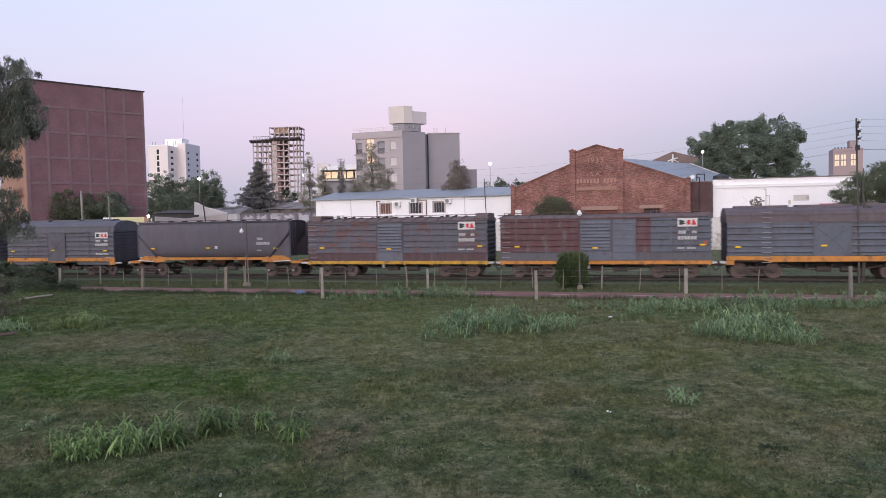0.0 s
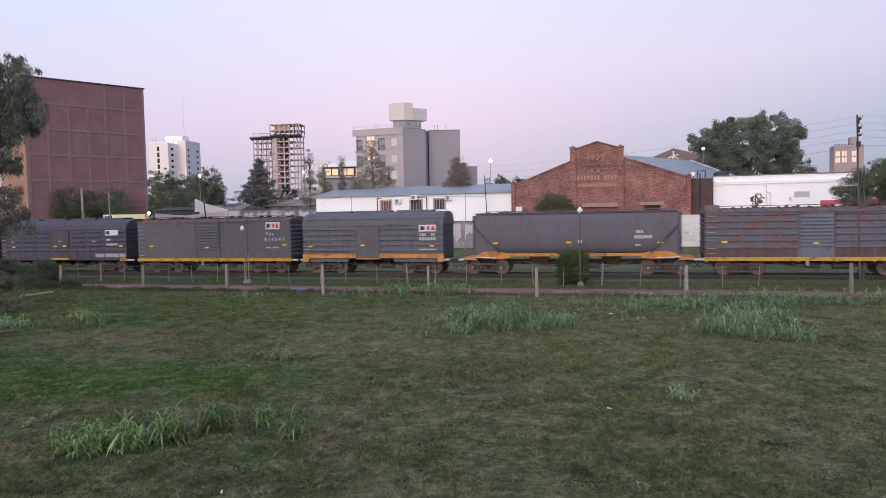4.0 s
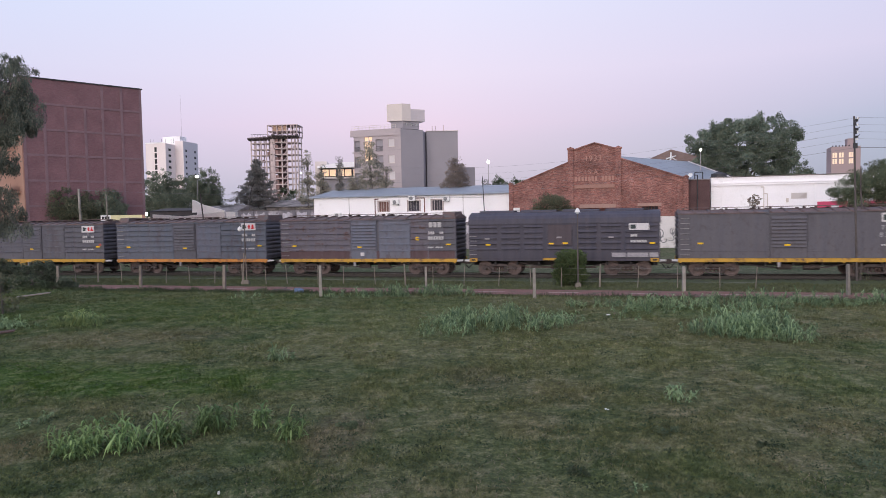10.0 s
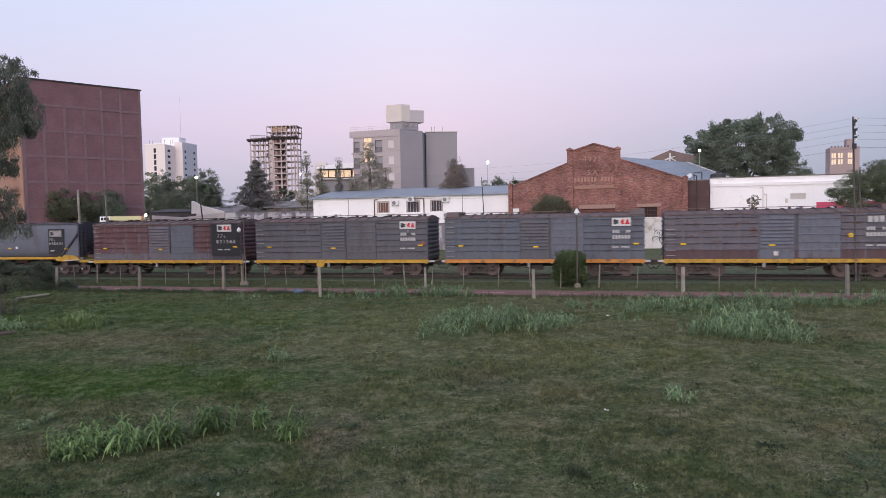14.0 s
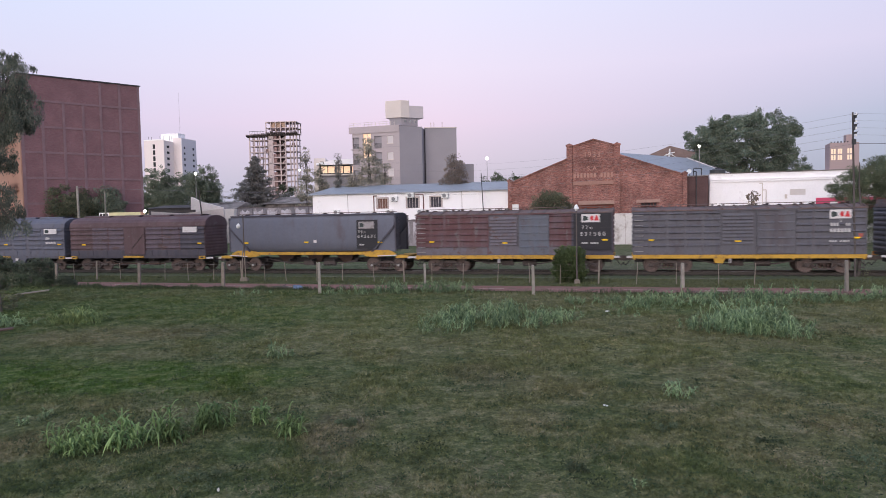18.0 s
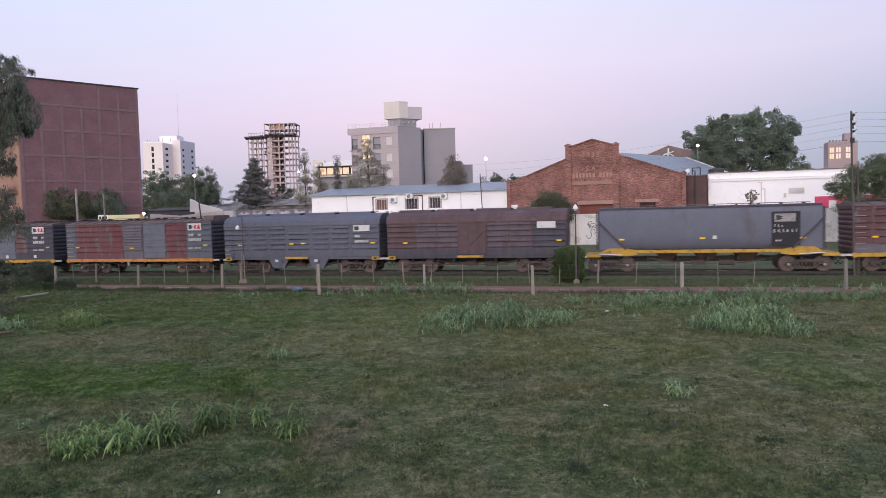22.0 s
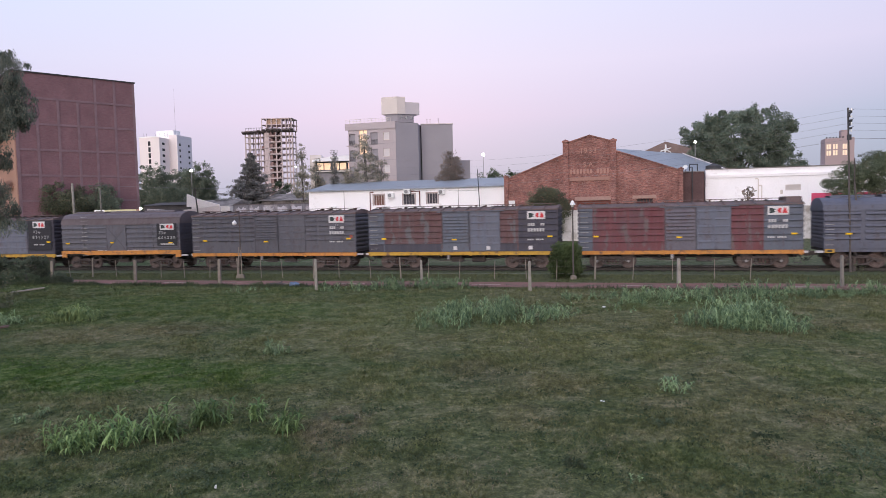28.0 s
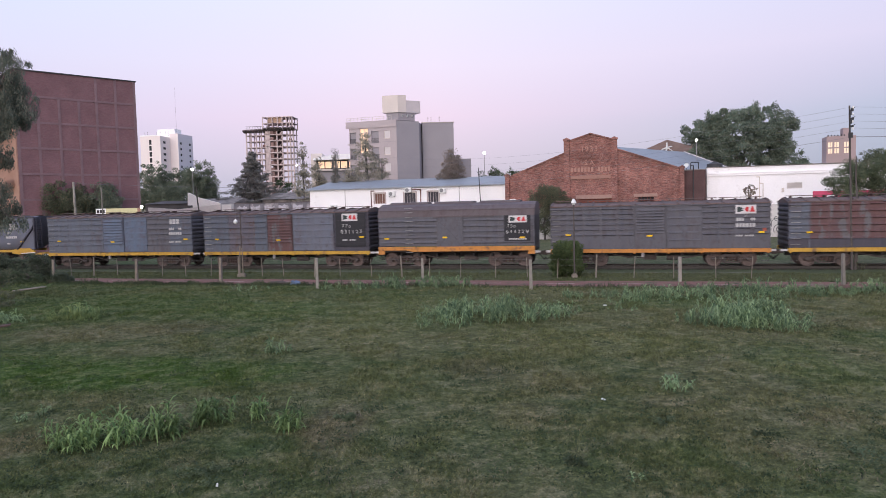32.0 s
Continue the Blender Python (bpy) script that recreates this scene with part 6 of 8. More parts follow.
def ribbed_end(wagon, x, s, z0, z1, p, deep=0.045):
    """Pressed end wall with deep horizontal ribs."""
    n = 9
    prof = [(x - s * 0.08, z0), (x, z0)]
    for i in range(n):
        zz = z0 + 0.1 + (z1 - z0 - 0.2) * i / n
        dz = (z1 - z0 - 0.2) / n
        prof += [(x, zz), (x + s * deep, zz + dz * 0.3), (x + s * deep, zz + dz * 0.6), (x, zz + dz * 0.9)]
    g = Geo().prism_y(prof + [(x, z1), (x - s * 0.08, z1)], -1.42, 1.42)
    part("end_wall", g, p, wagon, "ribbed end wall")


def wagon_base(name, l, r, label):
    w = thing(name, Matrix(), label, "freight wagon", "wagons of the goods train")
    L = r - l
    w["start"] = l
    TRAIN.append((w, l))
    couplers(w, L)
    return w, L


TRAIN = []


def boxcar(l, r, label, segs, sill, roof=M_ROOF, louvre=(5.15, 7.1), plain=(7.15, 9.1), end=None, rib=True, ladder=True, number=None, black=None, top=0, band=None, spots=None, red=True, locker=False, dee=False, plate=True, low=0.55, tags=(), caps=False, disc=None):
    w, L = wagon_base("box_wagon", l, r, label)
    underframe(w, L)
    z0, z1 = 1.14, 3.88
    k = L / 13.0
    ribbed_side(w, L, z0, z1, segs, louvre, plain, rib=rib, low=low)
    part("side_wall", Geo().box(0, L, 1.39, 1.45, z0, z1), segs[0][2], w)
    part("floor", Geo().box(0, L, -1.39, 1.39, 0.98, 1.10), M_UNDER, w)
    for x, s in ((0, -1), (L, 1)):
        ribbed_end(w, x, s, z0, z1 + 0.1, end or segs[-1][2])
    roof_gable(w, L, z1, 4.10, roof)
    part("sill", Geo().box(-0.05, L + 0.05, -1.50, -1.40, 0.90, 1.13), sill, w, "orange-yellow side sill")
    part("sill", Geo().box(-0.05, L + 0.05, 1.40, 1.50, 0.90, 1.13), sill, w)
    for x in (0.05, L * 0.395, L * 0.55, L * 0.70, L - 0.15):
        part("sill_bracket", Geo().box(x, x + 0.10, NEAR - 0.065, NEAR + 0.01, z0 - 0.30, z0 - 0.005), sill, w)
    part("inner_wall", Geo().box(0.02, L - 0.02, NEAR + 0.062, NEAR + 0.09, z0, z1), P_GREY, w)
    part("door_rail", Geo().box(L * 0.38, L * 0.73, NEAR - 0.09, NEAR, z1 - 0.10, z1 - 0.03), segs[0][2], w)
    if locker:
        part("locker", Geo().prism_y([(L * 0.365, 0.90), (L * 0.37, 0.62), (L * 0.405, 0.60), (L * 0.415, 0.90)], -1.48, -1.2), sill, w, "orange tool locker under the sill")
    if ladder:
        rungs(w, 0.12, 1.35, 3.6, 8)
    if top:
        for x in top:
            part("roof_hood", Geo().prism_x([(-1.2, 3.95), (-1.0, 4.30), (1.0, 4.30), (1.2, 3.95)], x, x + 0.85), roof, w)
    if band:
        part("lower_band", Geo().box(0.0, black[0] if black else L, NEAR - 0.014, NEAR - 0.004, z0, z0 + 0.52), band, w, "lower side band in another paint")
    if black:
        part("number_panel", Geo().box(black[0], black[1], NEAR - 0.074, NEAR - 0.066, z0 + 0.3, z1 - 0.1), M_BLACKPAINT, w, "black number panel")
    yl = NEAR - 0.078
    lx = L - 1.95
    if plate:
        logo(w, lx, 3.22, 1.15, 0.52, y=yl - 0.01, red=red)
    else:
        bars(w, lx + 0.1, 3.25, 0.9, 0.35, 3, y=yl)
    if dee:
        lettering(w, "D", lx + 0.5, 3.0, 0.22, y=yl)
        part("red_reflector", Geo().box(L - 0.42, L - 0.22, NEAR - 0.07, NEAR - 0.055, 2.15, 2.35), mat("faded_red_plate", (0.34, 0.09, 0.07), 0.6, 0.2), w, "faded red plate")
    if number:
        lettering(w, number[0], lx + 0.0, 2.78, 0.34, y=yl, pitch=0.72)
        lettering(w, number[1], lx - 0.1, 2.36, 0.36, y=yl, pitch=0.78)
    else:
        bars(w, lx + 0.05, 2.78, 0.45, 0.20, 3, y=yl)
        bars(w, lx + 0.85, 2.80, 0.28, 0.16, 2, y=yl)
        bars(w, lx + 0.02, 2.42, 1.12, 0.22, 6, y=yl)
    bars(w, lx, 1.85, 0.4, 0.10, 5, y=yl)
    bars(w, lx + 0.55, 1.85, 0.5, 0.10, 5, y=yl)
    marks(w, spots or [(1.1, 2.05), (6.1, 1.95), (L - 0.5, 2.1)], y=NEAR - 0.085)
    for x, z in tags:
        part("placard", Geo().box(x - 0.12, x + 0.12, NEAR - 0.115, NEAR - 0.085, z - 0.12, z + 0.12), M_PLATE, w, "small white placard")
    if disc:
        part("route_disc", Geo().tube((disc[0], NEAR - 0.02, disc[1]), (disc[0], NEAR - 0.05, disc[1]), 0.13, n=14), M_MARK, w, "yellow route disc")
    g = Geo().box(L * 0.43, L * 0.43 + 0.16, NEAR - 0.04, NEAR + 0.06, 0.62, 0.90)
    part("door_stop", g, M_FADED, w, "pale hanging door stop")
    for x in (0.10, L - 0.50):
        g = Geo().box(x, x + 0.03, NEAR - 0.02, NEAR + 0.02, 0.35, 0.90).box(x + 0.37, x + 0.40, NEAR - 0.02, NEAR + 0.02, 0.35, 0.90).box(x, x + 0.40, NEAR - 0.05, NEAR + 0.05, 0.35, 0.38).box(x, x + 0.40, NEAR - 0.03, NEAR + 0.03, 0.62, 0.64)
        part("stirrup_step", g, M_BOGIE, w)
    bogie(w, 2.1, caps)
    bogie(w, L - 2.1, caps)
    return w


def arch_profile(ze, zt, half=1.46, n=10):
    """Eave to eave over an arched roof."""
    return [(-half * math.cos(math.pi * i / n), ze + (zt - ze) * math.sin(math.pi * i / n) ** 0.8) for i in range(n + 1)]


def hatches(w, L, z, n, p):
    for i in range(n):
        a, b = 0.55 + (L - 1.1) * i / n, 0.55 + (L - 1.1) * (i + 0.86) / n
        g = Geo().prism_x([(-0.55, z - 0.10), (-0.50, z + 0.06), (-0.3, z + 0.11), (0.3, z + 0.11), (0.50, z + 0.06), (0.55, z - 0.10)], a, b)
        part("roof_hatch", g, p, w, "long roof loading hatch")


def round_wagon(l, r, label, body, roofp, lower, white_patch=False, plate_only=False, xdoor=False, chutes=False, caps=False, mixed=None, end=None):
    """Covered wagon with an arched roof and pressed side panels."""
    w, L = wagon_base("covered_wagon", l, r, label)
    underframe(w, L)
    z0, ze, zt = 1.18, 3.42, 4.18
    part("side_band", Geo().box(0, L, NEAR - 0.015, NEAR + 0.06, z0, z0 + 0.42), lower, w)
    cols = [(0.0, 2.05), (2.05, 3.55), (3.55, 5.05), (5.05, 6.95), (6.95, 8.45), (8.45, 9.95), (9.95, L)]
    for i, (a, b) in enumerate(cols):
        prof = [(NEAR + 0.06, z0 + 0.42), (NEAR, z0 + 0.42)]
        skin, half = mixed[i] if mixed else body, 0.05 if xdoor else 0.13
        for j in range(5):
            if i == 3 and not xdoor and j > 3:
                continue
            zz = z0 + 0.55 + 0.36 * j
            prof += [(NEAR, zz - 0.055), (NEAR + 0.045, zz - 0.03), (NEAR + 0.045, zz), (NEAR - 0.075, zz + 0.004), (NEAR - 0.07, zz + 0.04), (NEAR, zz + 0.15)]
        part("side_panel", Geo().prism_x(prof + [(NEAR, ze), (NEAR + 0.06, ze)], a + (half if i else 0.0), b - half - 0.01), skin, w)
        if xdoor and i == 3:
            g = Geo().box(a + 0.02, b - 0.02, NEAR - 0.095, NEAR - 0.075, z0 + 0.1, ze - 0.1)
            part("door", g, body, w, "side door with a diagonal brace")
            part("door_brace", Geo().tube((a + 0.7, NEAR - 0.10, z0 + 0.55), (b - 0.1, NEAR - 0.10, ze - 0.6), 0.03, n=4), M_UNDER, w)
        g = Geo().box(b - half - 0.01, b + half if b < L else b, NEAR - 0.004, NEAR + 0.06, z0 + 0.42, ze)
        part("side_post", g, body, w)
    part("side_wall", Geo().box(0, L, 1.39, 1.45, z0, ze), body, w)
    part("floor", Geo().box(0, L, -1.39, 1.39, 1.02, 1.14), M_UNDER, w)
    prof = arch_profile(ze, zt)
    part("roof", Geo().prism_x([(-1.46, ze - 0.05)] + prof + [(1.46, ze - 0.05)], -0.05, L + 0.05), roofp, w, smooth=False)
    part("eave_strip", Geo().box(-0.05, L + 0.05, -1.49, -1.43, ze - 0.06, ze + 0.02), roofp, w)
    hatches(w, L, zt, 4, roofp)
    part("roof_walk", Geo().box(0.5, L - 0.6, -0.28, 0.28, zt + 0.05, zt + 0.09), M_UNDER, w, "narrow walkway along the roof")
    for x, s in ((0, -1), (L, 1)):
        ribbed_end(w, x, s, z0, ze, end or P_DARK, 0.015)
        part("end_cap", Geo().prism_x(arch_profile(ze - 0.02, zt - 0.03, 1.42), min(x, x - s * 0.06), max(x, x - s * 0.06)), end or P_DARK, w)
    for a, b in ((0.05, 0.55), (L - 0.55, L - 0.05)):
        part("buffer_step", Geo().box(a, b, -1.52, -1.40, 0.93, 1.16), M_YELLOW, w, "yellow corner step")
        part("step_opening", Geo().box(a + 0.12, b - 0.12, -1.525, -1.515, 0.99, 1.10), M_UNDER, w)
    part("sill", Geo().box(L * 0.405, L * 0.55, -1.50, -1.40, 1.02, 1.17), M_YELLOW, w, "yellow length of side sill")
    part("sill_beam", Geo().box(0, L, -1.40, -1.34, 0.98, 1.18), lower, w)
    if not plate_only:
        rungs(w, 0.08, 1.4, 2.6, 5, w=0.42)
    yl = NEAR - 0.082
    lx = L - 1.85
    part("owner_plate", Geo().box(lx, lx + 1.2, yl - 0.012, yl, 2.92, 3.34), M_PLATE, w, "faded white owner's plate")
    if not plate_only:
        part("emblem_dark", Geo().box(lx + 0.08, lx + 0.42, yl - 0.016, yl - 0.012, 3.0, 3.26), M_LOGODARK, w)
        bars(w, lx + 0.1, 2.5, 0.4, 0.17, 3, y=yl)
        bars(w, lx + 0.1, 2.14, 1.0, 0.16, 6, y=yl)
    if white_patch:
        for x, z in ((1.25, 2.45), (5.95, 2.50), (9.2, 2.48)):
            part("old_reflector", Geo().box(x - 0.16, x + 0.16, NEAR - 0.092, NEAR - 0.08, z - 0.05, z + 0.05), M_FADED, w, "dulled reflector plate")
        part("door_panel", Geo().box(5.25, 6.75, NEAR - 0.085, NEAR - 0.074, 2.0, 3.3), P_SMOKE, w, "rust-stained door panel")
        part("painted_patch", Geo().box(L - 2.9, L - 0.1, NEAR - 0.03, NEAR - 0.016, 1.22, 1.50), mat("whitewash", (0.30, 0.29, 0.31), 0.9, 0.4, 2.5, 20), w, "whitewashed lower patch")
    marks(w, [(1.3, 2.05), (5.45, 2.1), (6.35, 2.12), (L - 0.45, 2.1)], y=NEAR - 0.078)
    for i in range(9):
        x = 0.7 + (L - 1.4) * i / 8
        part("sill_bracket", Geo().box(x, x + 0.07, NEAR - 0.05, NEAR - 0.015, z0 + 0.02, z0 + 0.40), lower, w)
    if chutes:
        for a, b in ((3.45, 5.2), (6.55, 8.3)):
            part("side_chute", Geo().prism_y([(a, 1.17), (b, 1.17), (b - 0.5, 0.34), (a + 0.42, 0.34)], -1.36, -1.05), lower, w, "tapered discharge chute")
            part("placard", Geo().box(a + 0.55, a + 0.80, -1.372, -1.36, 0.80, 1.0), M_PLATE, w, "small white placard")
    g = Geo().box(L * 0.31, L * 0.68, -1.05, -0.98, 0.50, 0.58)
    g.prism_y([(L * 0.24, 0.90), (L * 0.31, 0.58), (L * 0.31, 0.50), (L * 0.23, 0.86)], -1.05, -0.98)
    part("truss_bar", g, M_RUSTY, w)
    bogie(w, 1.95, caps)
    bogie(w, L - 1.95, caps)
    return w


def hood_wagon(l, r, label, body, hood, sill, ladder_at=None, red=True, door=(0.39, 0.56), panel=False, number=None, long_sill=False):
    """Shorter covered wagon: sloping upper side sheets, braced door, deep sill."""
    w, L = wagon_base("covered_wagon", l, r, label)
    underframe(w, L)
    z0, ze, zt = 1.42, 3.40, 4.30
    d0, d1 = L * door[0], L * door[1]
    for a, b in ((0.0, d0 / 2), (d0 / 2, d0), (d1, (d1 + L) / 2), ((d1 + L) / 2, L)):
        prof = [(NEAR + 0.06, z0), (NEAR, z0)]
        for j in range(5):
            zz = z0 + 0.2 + 0.37 * j
            prof += [(NEAR, zz - 0.05), (NEAR + 0.045, zz - 0.03), (NEAR + 0.045, zz), (NEAR - 0.07, zz + 0.004), (NEAR - 0.065, zz + 0.03), (NEAR, zz + 0.12)]
        part("side_panel", Geo().prism_x(prof + [(NEAR, ze), (NEAR + 0.06, ze)], a, b), body, w)
        part("side_post", Geo().box(b - 0.04, b + 0.03, NEAR - 0.05, NEAR + 0.01, z0, ze), body, w)
    g = Geo().box(d0 + 0.02, d1 - 0.02, NEAR - 0.05, NEAR + 0.02, 1.12, ze - 0.05)
    part("door", g, body, w, "side door with crossed braces")
    xm, zm = (d0 + d1) / 2, 2.35
    for xx, zz in ((d0, 3.2), (d1, 3.2), (d0, 1.3), (d1, 1.3)):
        part("door_brace", Geo().tube((xm, NEAR - 0.055, zm), (xx, NEAR - 0.055, zz), 0.03, n=4), body, w)
    for x in (d0, d1 - 0.06):
        part("door_post", Geo().box(x, x + 0.06, NEAR - 0.08, NEAR - 0.04, 1.1, ze), body, w)
    part("door_rail", Geo().box(d0 - 0.2, d1 + L * 0.2, NEAR - 0.09, NEAR, ze - 0.05, ze + 0.05), hood, w)
    part("side_wall", Geo().box(0, L, 1.39, 1.45, z0, ze), body, w)
    part("floor", Geo().box(0, L, -1.39, 1.39, 1.02, 1.14), M_UNDER, w)
    prof = [(-1.46, ze), (-1.38, ze + 0.42), (-1.05, ze + 0.72), (-0.5, zt - 0.03), (0, zt), (0.5, zt - 0.03), (1.05, ze + 0.72), (1.38, ze + 0.42), (1.46, ze)]
    part("roof", Geo().prism_x(prof, -0.05, L + 0.05), hood, w)
    part("eave_strip", Geo().box(-0.05, L + 0.05, -1.41, -1.36, ze + 0.40, ze + 0.46), hood, w)
    hatches(w, L, zt, 3, hood)
    for x, s in ((0, -1), (L, 1)):
        ribbed_end(w, x, s, 1.1, ze, P_DARK, 0.012)
        part("end_cap", Geo().prism_x([(y * 0.97, z - 0.02) for y, z in prof], min(x, x - s * 0.06), max(x, x - s * 0.06)), body, w)
    if panel or long_sill:
        part("sill", Geo().prism_y([(-0.05, 1.14), (-0.05, 1.38), (L + 0.05, 1.38), (L + 0.05, 1.10), (2.4, 1.04), (2.0, 1.14)], -1.54, -1.40), sill, w, "deep orange side sill")
    if panel:
        part("number_panel", Geo().box(L - 1.95, L - 0.22, NEAR - 0.074, NEAR - 0.06, 1.72, 3.40), M_BLACKPAINT, w, "black number panel")
    if not (panel or long_sill):
        for a, b in ((-0.05, d0), (d1, L + 0.05)):
            part("sill", Geo().box(a, b, -1.50, -1.40, 1.12, 1.40), sill, w, "deep orange side sill")
        part("sill", Geo().box(d0, d1, -1.50, -1.42, 1.03, 1.11), sill, w)
    for a, b in ((-0.05, 0.4), (L - 0.4, L + 0.05)):
        part("corner_plate", Geo().box(a, b, -1.505, -1.40, 0.86, 1.12), sill, w)
    if not (panel or long_sill):
        part("skirt", Geo().box(0.5, d0 - 0.6, -1.40, -1.34, 0.85, 1.12).box(d1 + 1.0, L - 0.5, -1.40, -1.34, 0.85, 1.12), body, w)
    yl = NEAR - 0.078
    lx = L - 1.65
    logo(w, lx, 2.92, 1.2, 0.46, y=yl, red=red)
    if number:
        lettering(w, number[0], lx - 0.12, 2.60, 0.30, y=yl, pitch=0.74)
        lettering(w, number[1], lx - 0.18, 2.22, 0.32, y=yl, pitch=0.82)
    else:
        bars(w, lx + 0.05, 2.62, 0.45, 0.18, 3, y=yl)
        bars(w, lx + 0.85, 2.62, 0.3, 0.18, 2, y=yl)
        bars(w, lx, 2.32, 1.2, 0.20, 6, y=yl)
    bars(w, lx, 1.65 if not panel else 1.80, 1.2, 0.10, 8, y=yl)
    marks(w, [(0.6, 1.95), (d0 + 0.55, 2.0), (L - 0.75, 1.95)], y=NEAR - 0.085)
    if ladder_at:
        rungs(w, ladder_at, 1.0, 4.0, 11, w=0.5)
    else:
        rungs(w, 0.08, 1.5, 2.2, 4, w=0.38)
    bogie(w, 1.7)
    bogie(w, L - 1.7)
    return w


def tub_wagon(l, r, label, body, sill, panel=False, number=None, plate=True):
    """Hopper wagon: long bulging tub with sloping ends on a low frame."""
    w, L = wagon_base("hopper_wagon", l, r, label)
    a, b = 0.85, L - 0.95
    zb, zt = 1.42, 3.98
    half = [(1.10, zb), (1.24, zb + 0.16), (1.35, zb + 0.36), (1.42, zb + 0.62), (1.455, zb + 0.9), (1.465, zb + 1.2), (1.455, zb + 1.5), (1.43, zb + 1.85), (1.385, zt - 0.33), (1.33, zt - 0.15), (1.25, zt), (0.6, zt + 0.10)]
    prof = [(-y, z) for y, z in half] + half[::-1]
    g = Geo()
    k = len(prof)
    cut = 1.55

    def inset(z):
        return cut * max(0.0, min(1.0, (3.05 - z) / (3.05 - zb)))
    for side in (0, 1):
        g.v += [((a + inset(z)) if side == 0 else (b - inset(z)), y, z) for y, z in prof]
    g.f += [tuple(range(k)), tuple(reversed(range(k, 2 * k)))]
    g.f += [(i, k + i, k + (i + 1) % k, (i + 1) % k) for i in range(k)]
    part("tub", g, body, w, smooth=True)
    for x, s in ((a, 1), (b, -1)):
        gg = Geo().prism_y([(x, 3.05), (x + s * cut, zb), (x, zb)], -1.36, -1.32)
        part("gusset_plate", gg, body, w, "triangular end gusset")
        part("gusset_plate", Geo().prism_y([(x, 3.05), (x + s * cut, zb), (x, zb)], 1.32, 1.36), body, w)
        gg = Geo().prism_y([(x, 3.08), (x + s * cut, zb), (x + s * (cut + 0.13), zb), (x, 3.24)], -1.50, -1.36)
        part("end_rib", gg, P_DARK, w, "dark diagonal end rib")
        for y in (-1.38, 1.22):
            part("end_post", Geo().box(min(x, x - s * 0.12), max(x, x - s * 0.12), y, y + 0.16, zb, 3.9), P_DARK, w)
        gg = Geo()
        for i in range(8):
            gg.tube((x - s * 0.2, -1.2, 1.5 + i * 0.3), (x - s * 0.2, -0.75, 1.5 + i * 0.3), 0.02, n=5)
        gg.tube((x - s * 0.2, -1.2, 1.4), (x - s * 0.2, -1.2, 3.9), 0.025, n=5).tube((x - s * 0.2, -0.75, 1.4), (x - s * 0.2, -0.75, 3.9), 0.025, n=5)
        part("ladder", gg, P_DARK, w)
    part("top_rail", Geo().box(a, b, -1.34, -1.24, zt - 0.02, zt + 0.08), P_DARK, w)
    g = Geo().box(a + 0.4, b - 0.4, -0.35, 0.35, zt + 0.16, zt + 0.20)
    for i in range(10):
        x = a + 0.6 + (b - a - 1.3) * i / 9
        g.box(x, x + 0.06, -0.33, 0.33, zt + 0.05, zt + 0.16)
    part("roof_walk", g, M_ROOF, w)
    # frame
    x1, x2 = 2.45, L - 2.45
    part("sill", Geo().box(x1, x2, -1.38, -1.26, 1.20, 1.40), sill, w, "orange-yellow frame rail")
    for s, x, xe in ((1, 0.9, x1), (-1, L - 0.9, x2)):
        prof2 = [(x, 1.28), (x + s * 0.5, 1.52), (xe, 1.52), (xe + s * 0.7, 1.38), (xe + s * 0.7, 1.10), (xe, 1.02), (x, 1.14)]
        part("bolster_frame", Geo().prism_y(prof2, -1.40, -1.24), sill, w, "deep yellow frame over the bogie")
        part("end_frame", Geo().box(min(x, x - s * 0.9), max(x, x - s * 0.9), -1.35, 1.35, 0.96, 1.14), sill, w)
        part("grab_bar", Geo().tube((x - s * 0.1, -1.45, 1.16), (x + s * 1.3, -1.45, 1.10), 0.035, n=6), M_PLATE, w, "white grab bar")
    part("side_wall", Geo().box(x1, x2, 1.26, 1.38, 1.20, 1.40), sill, w)
    underframe(w, L)
    for i in range(3):
        x = L * (0.34 + 0.16 * i)
        g = Geo()
        n = len(g.v)
        g.v += [(x - 0.85, -0.9, 1.42), (x + 0.85, -0.9, 1.42), (x + 0.85, 0.9, 1.42), (x - 0.85, 0.9, 1.42), (x - 0.3, -0.4, 0.62), (x + 0.3, -0.4, 0.62), (x + 0.3, 0.4, 0.62), (x - 0.3, 0.4, 0.62)]
        g.f += [(0, 1, 2, 3), (4, 7, 6, 5), (0, 4, 5, 1), (1, 5, 6, 2), (2, 6, 7, 3), (3, 7, 4, 0)]
        part("discharge_hopper", g, M_RUSTY, w)
    yl = -1.475
    lx = L - 3.55
    if panel:
        part("number_panel", Geo().box(lx - 0.15, lx + 1.4, yl - 0.004, yl + 0.03, 1.62, 3.62), M_BLACKPAINT, w, "black number panel")
    yl -= 0.01
    if plate:
        logo(w, lx, 3.02, 1.15, 0.48, faded=True, y=yl - 0.01, red=False)
    if number:
        lettering(w, number[0], lx - 0.05, 2.70, 0.27, y=yl, pitch=0.74)
        lettering(w, number[1], lx - 0.08, 2.38, 0.30, y=yl, pitch=0.80)
    else:
        bars(w, lx + 0.1, 2.66, 0.45, 0.18, 3, y=yl)
        bars(w, lx, 2.32, 1.1, 0.20, 6, y=yl)
    bars(w, lx + 0.05, 1.85, 0.35, 0.1, 4, y=yl)
    marks(w, [(2.2, 2.08), (L * 0.48, 2.1), (L - 2.0, 2.05)], y=-1.475)
    part("placard", Geo().box(L * 0.52, L * 0.52 + 0.22, -1.485, -1.475, 2.05, 2.25), M_PLATE, w)
    bogie(w, 1.55, True)
    bogie(w, L - 1.75, True)
    return w


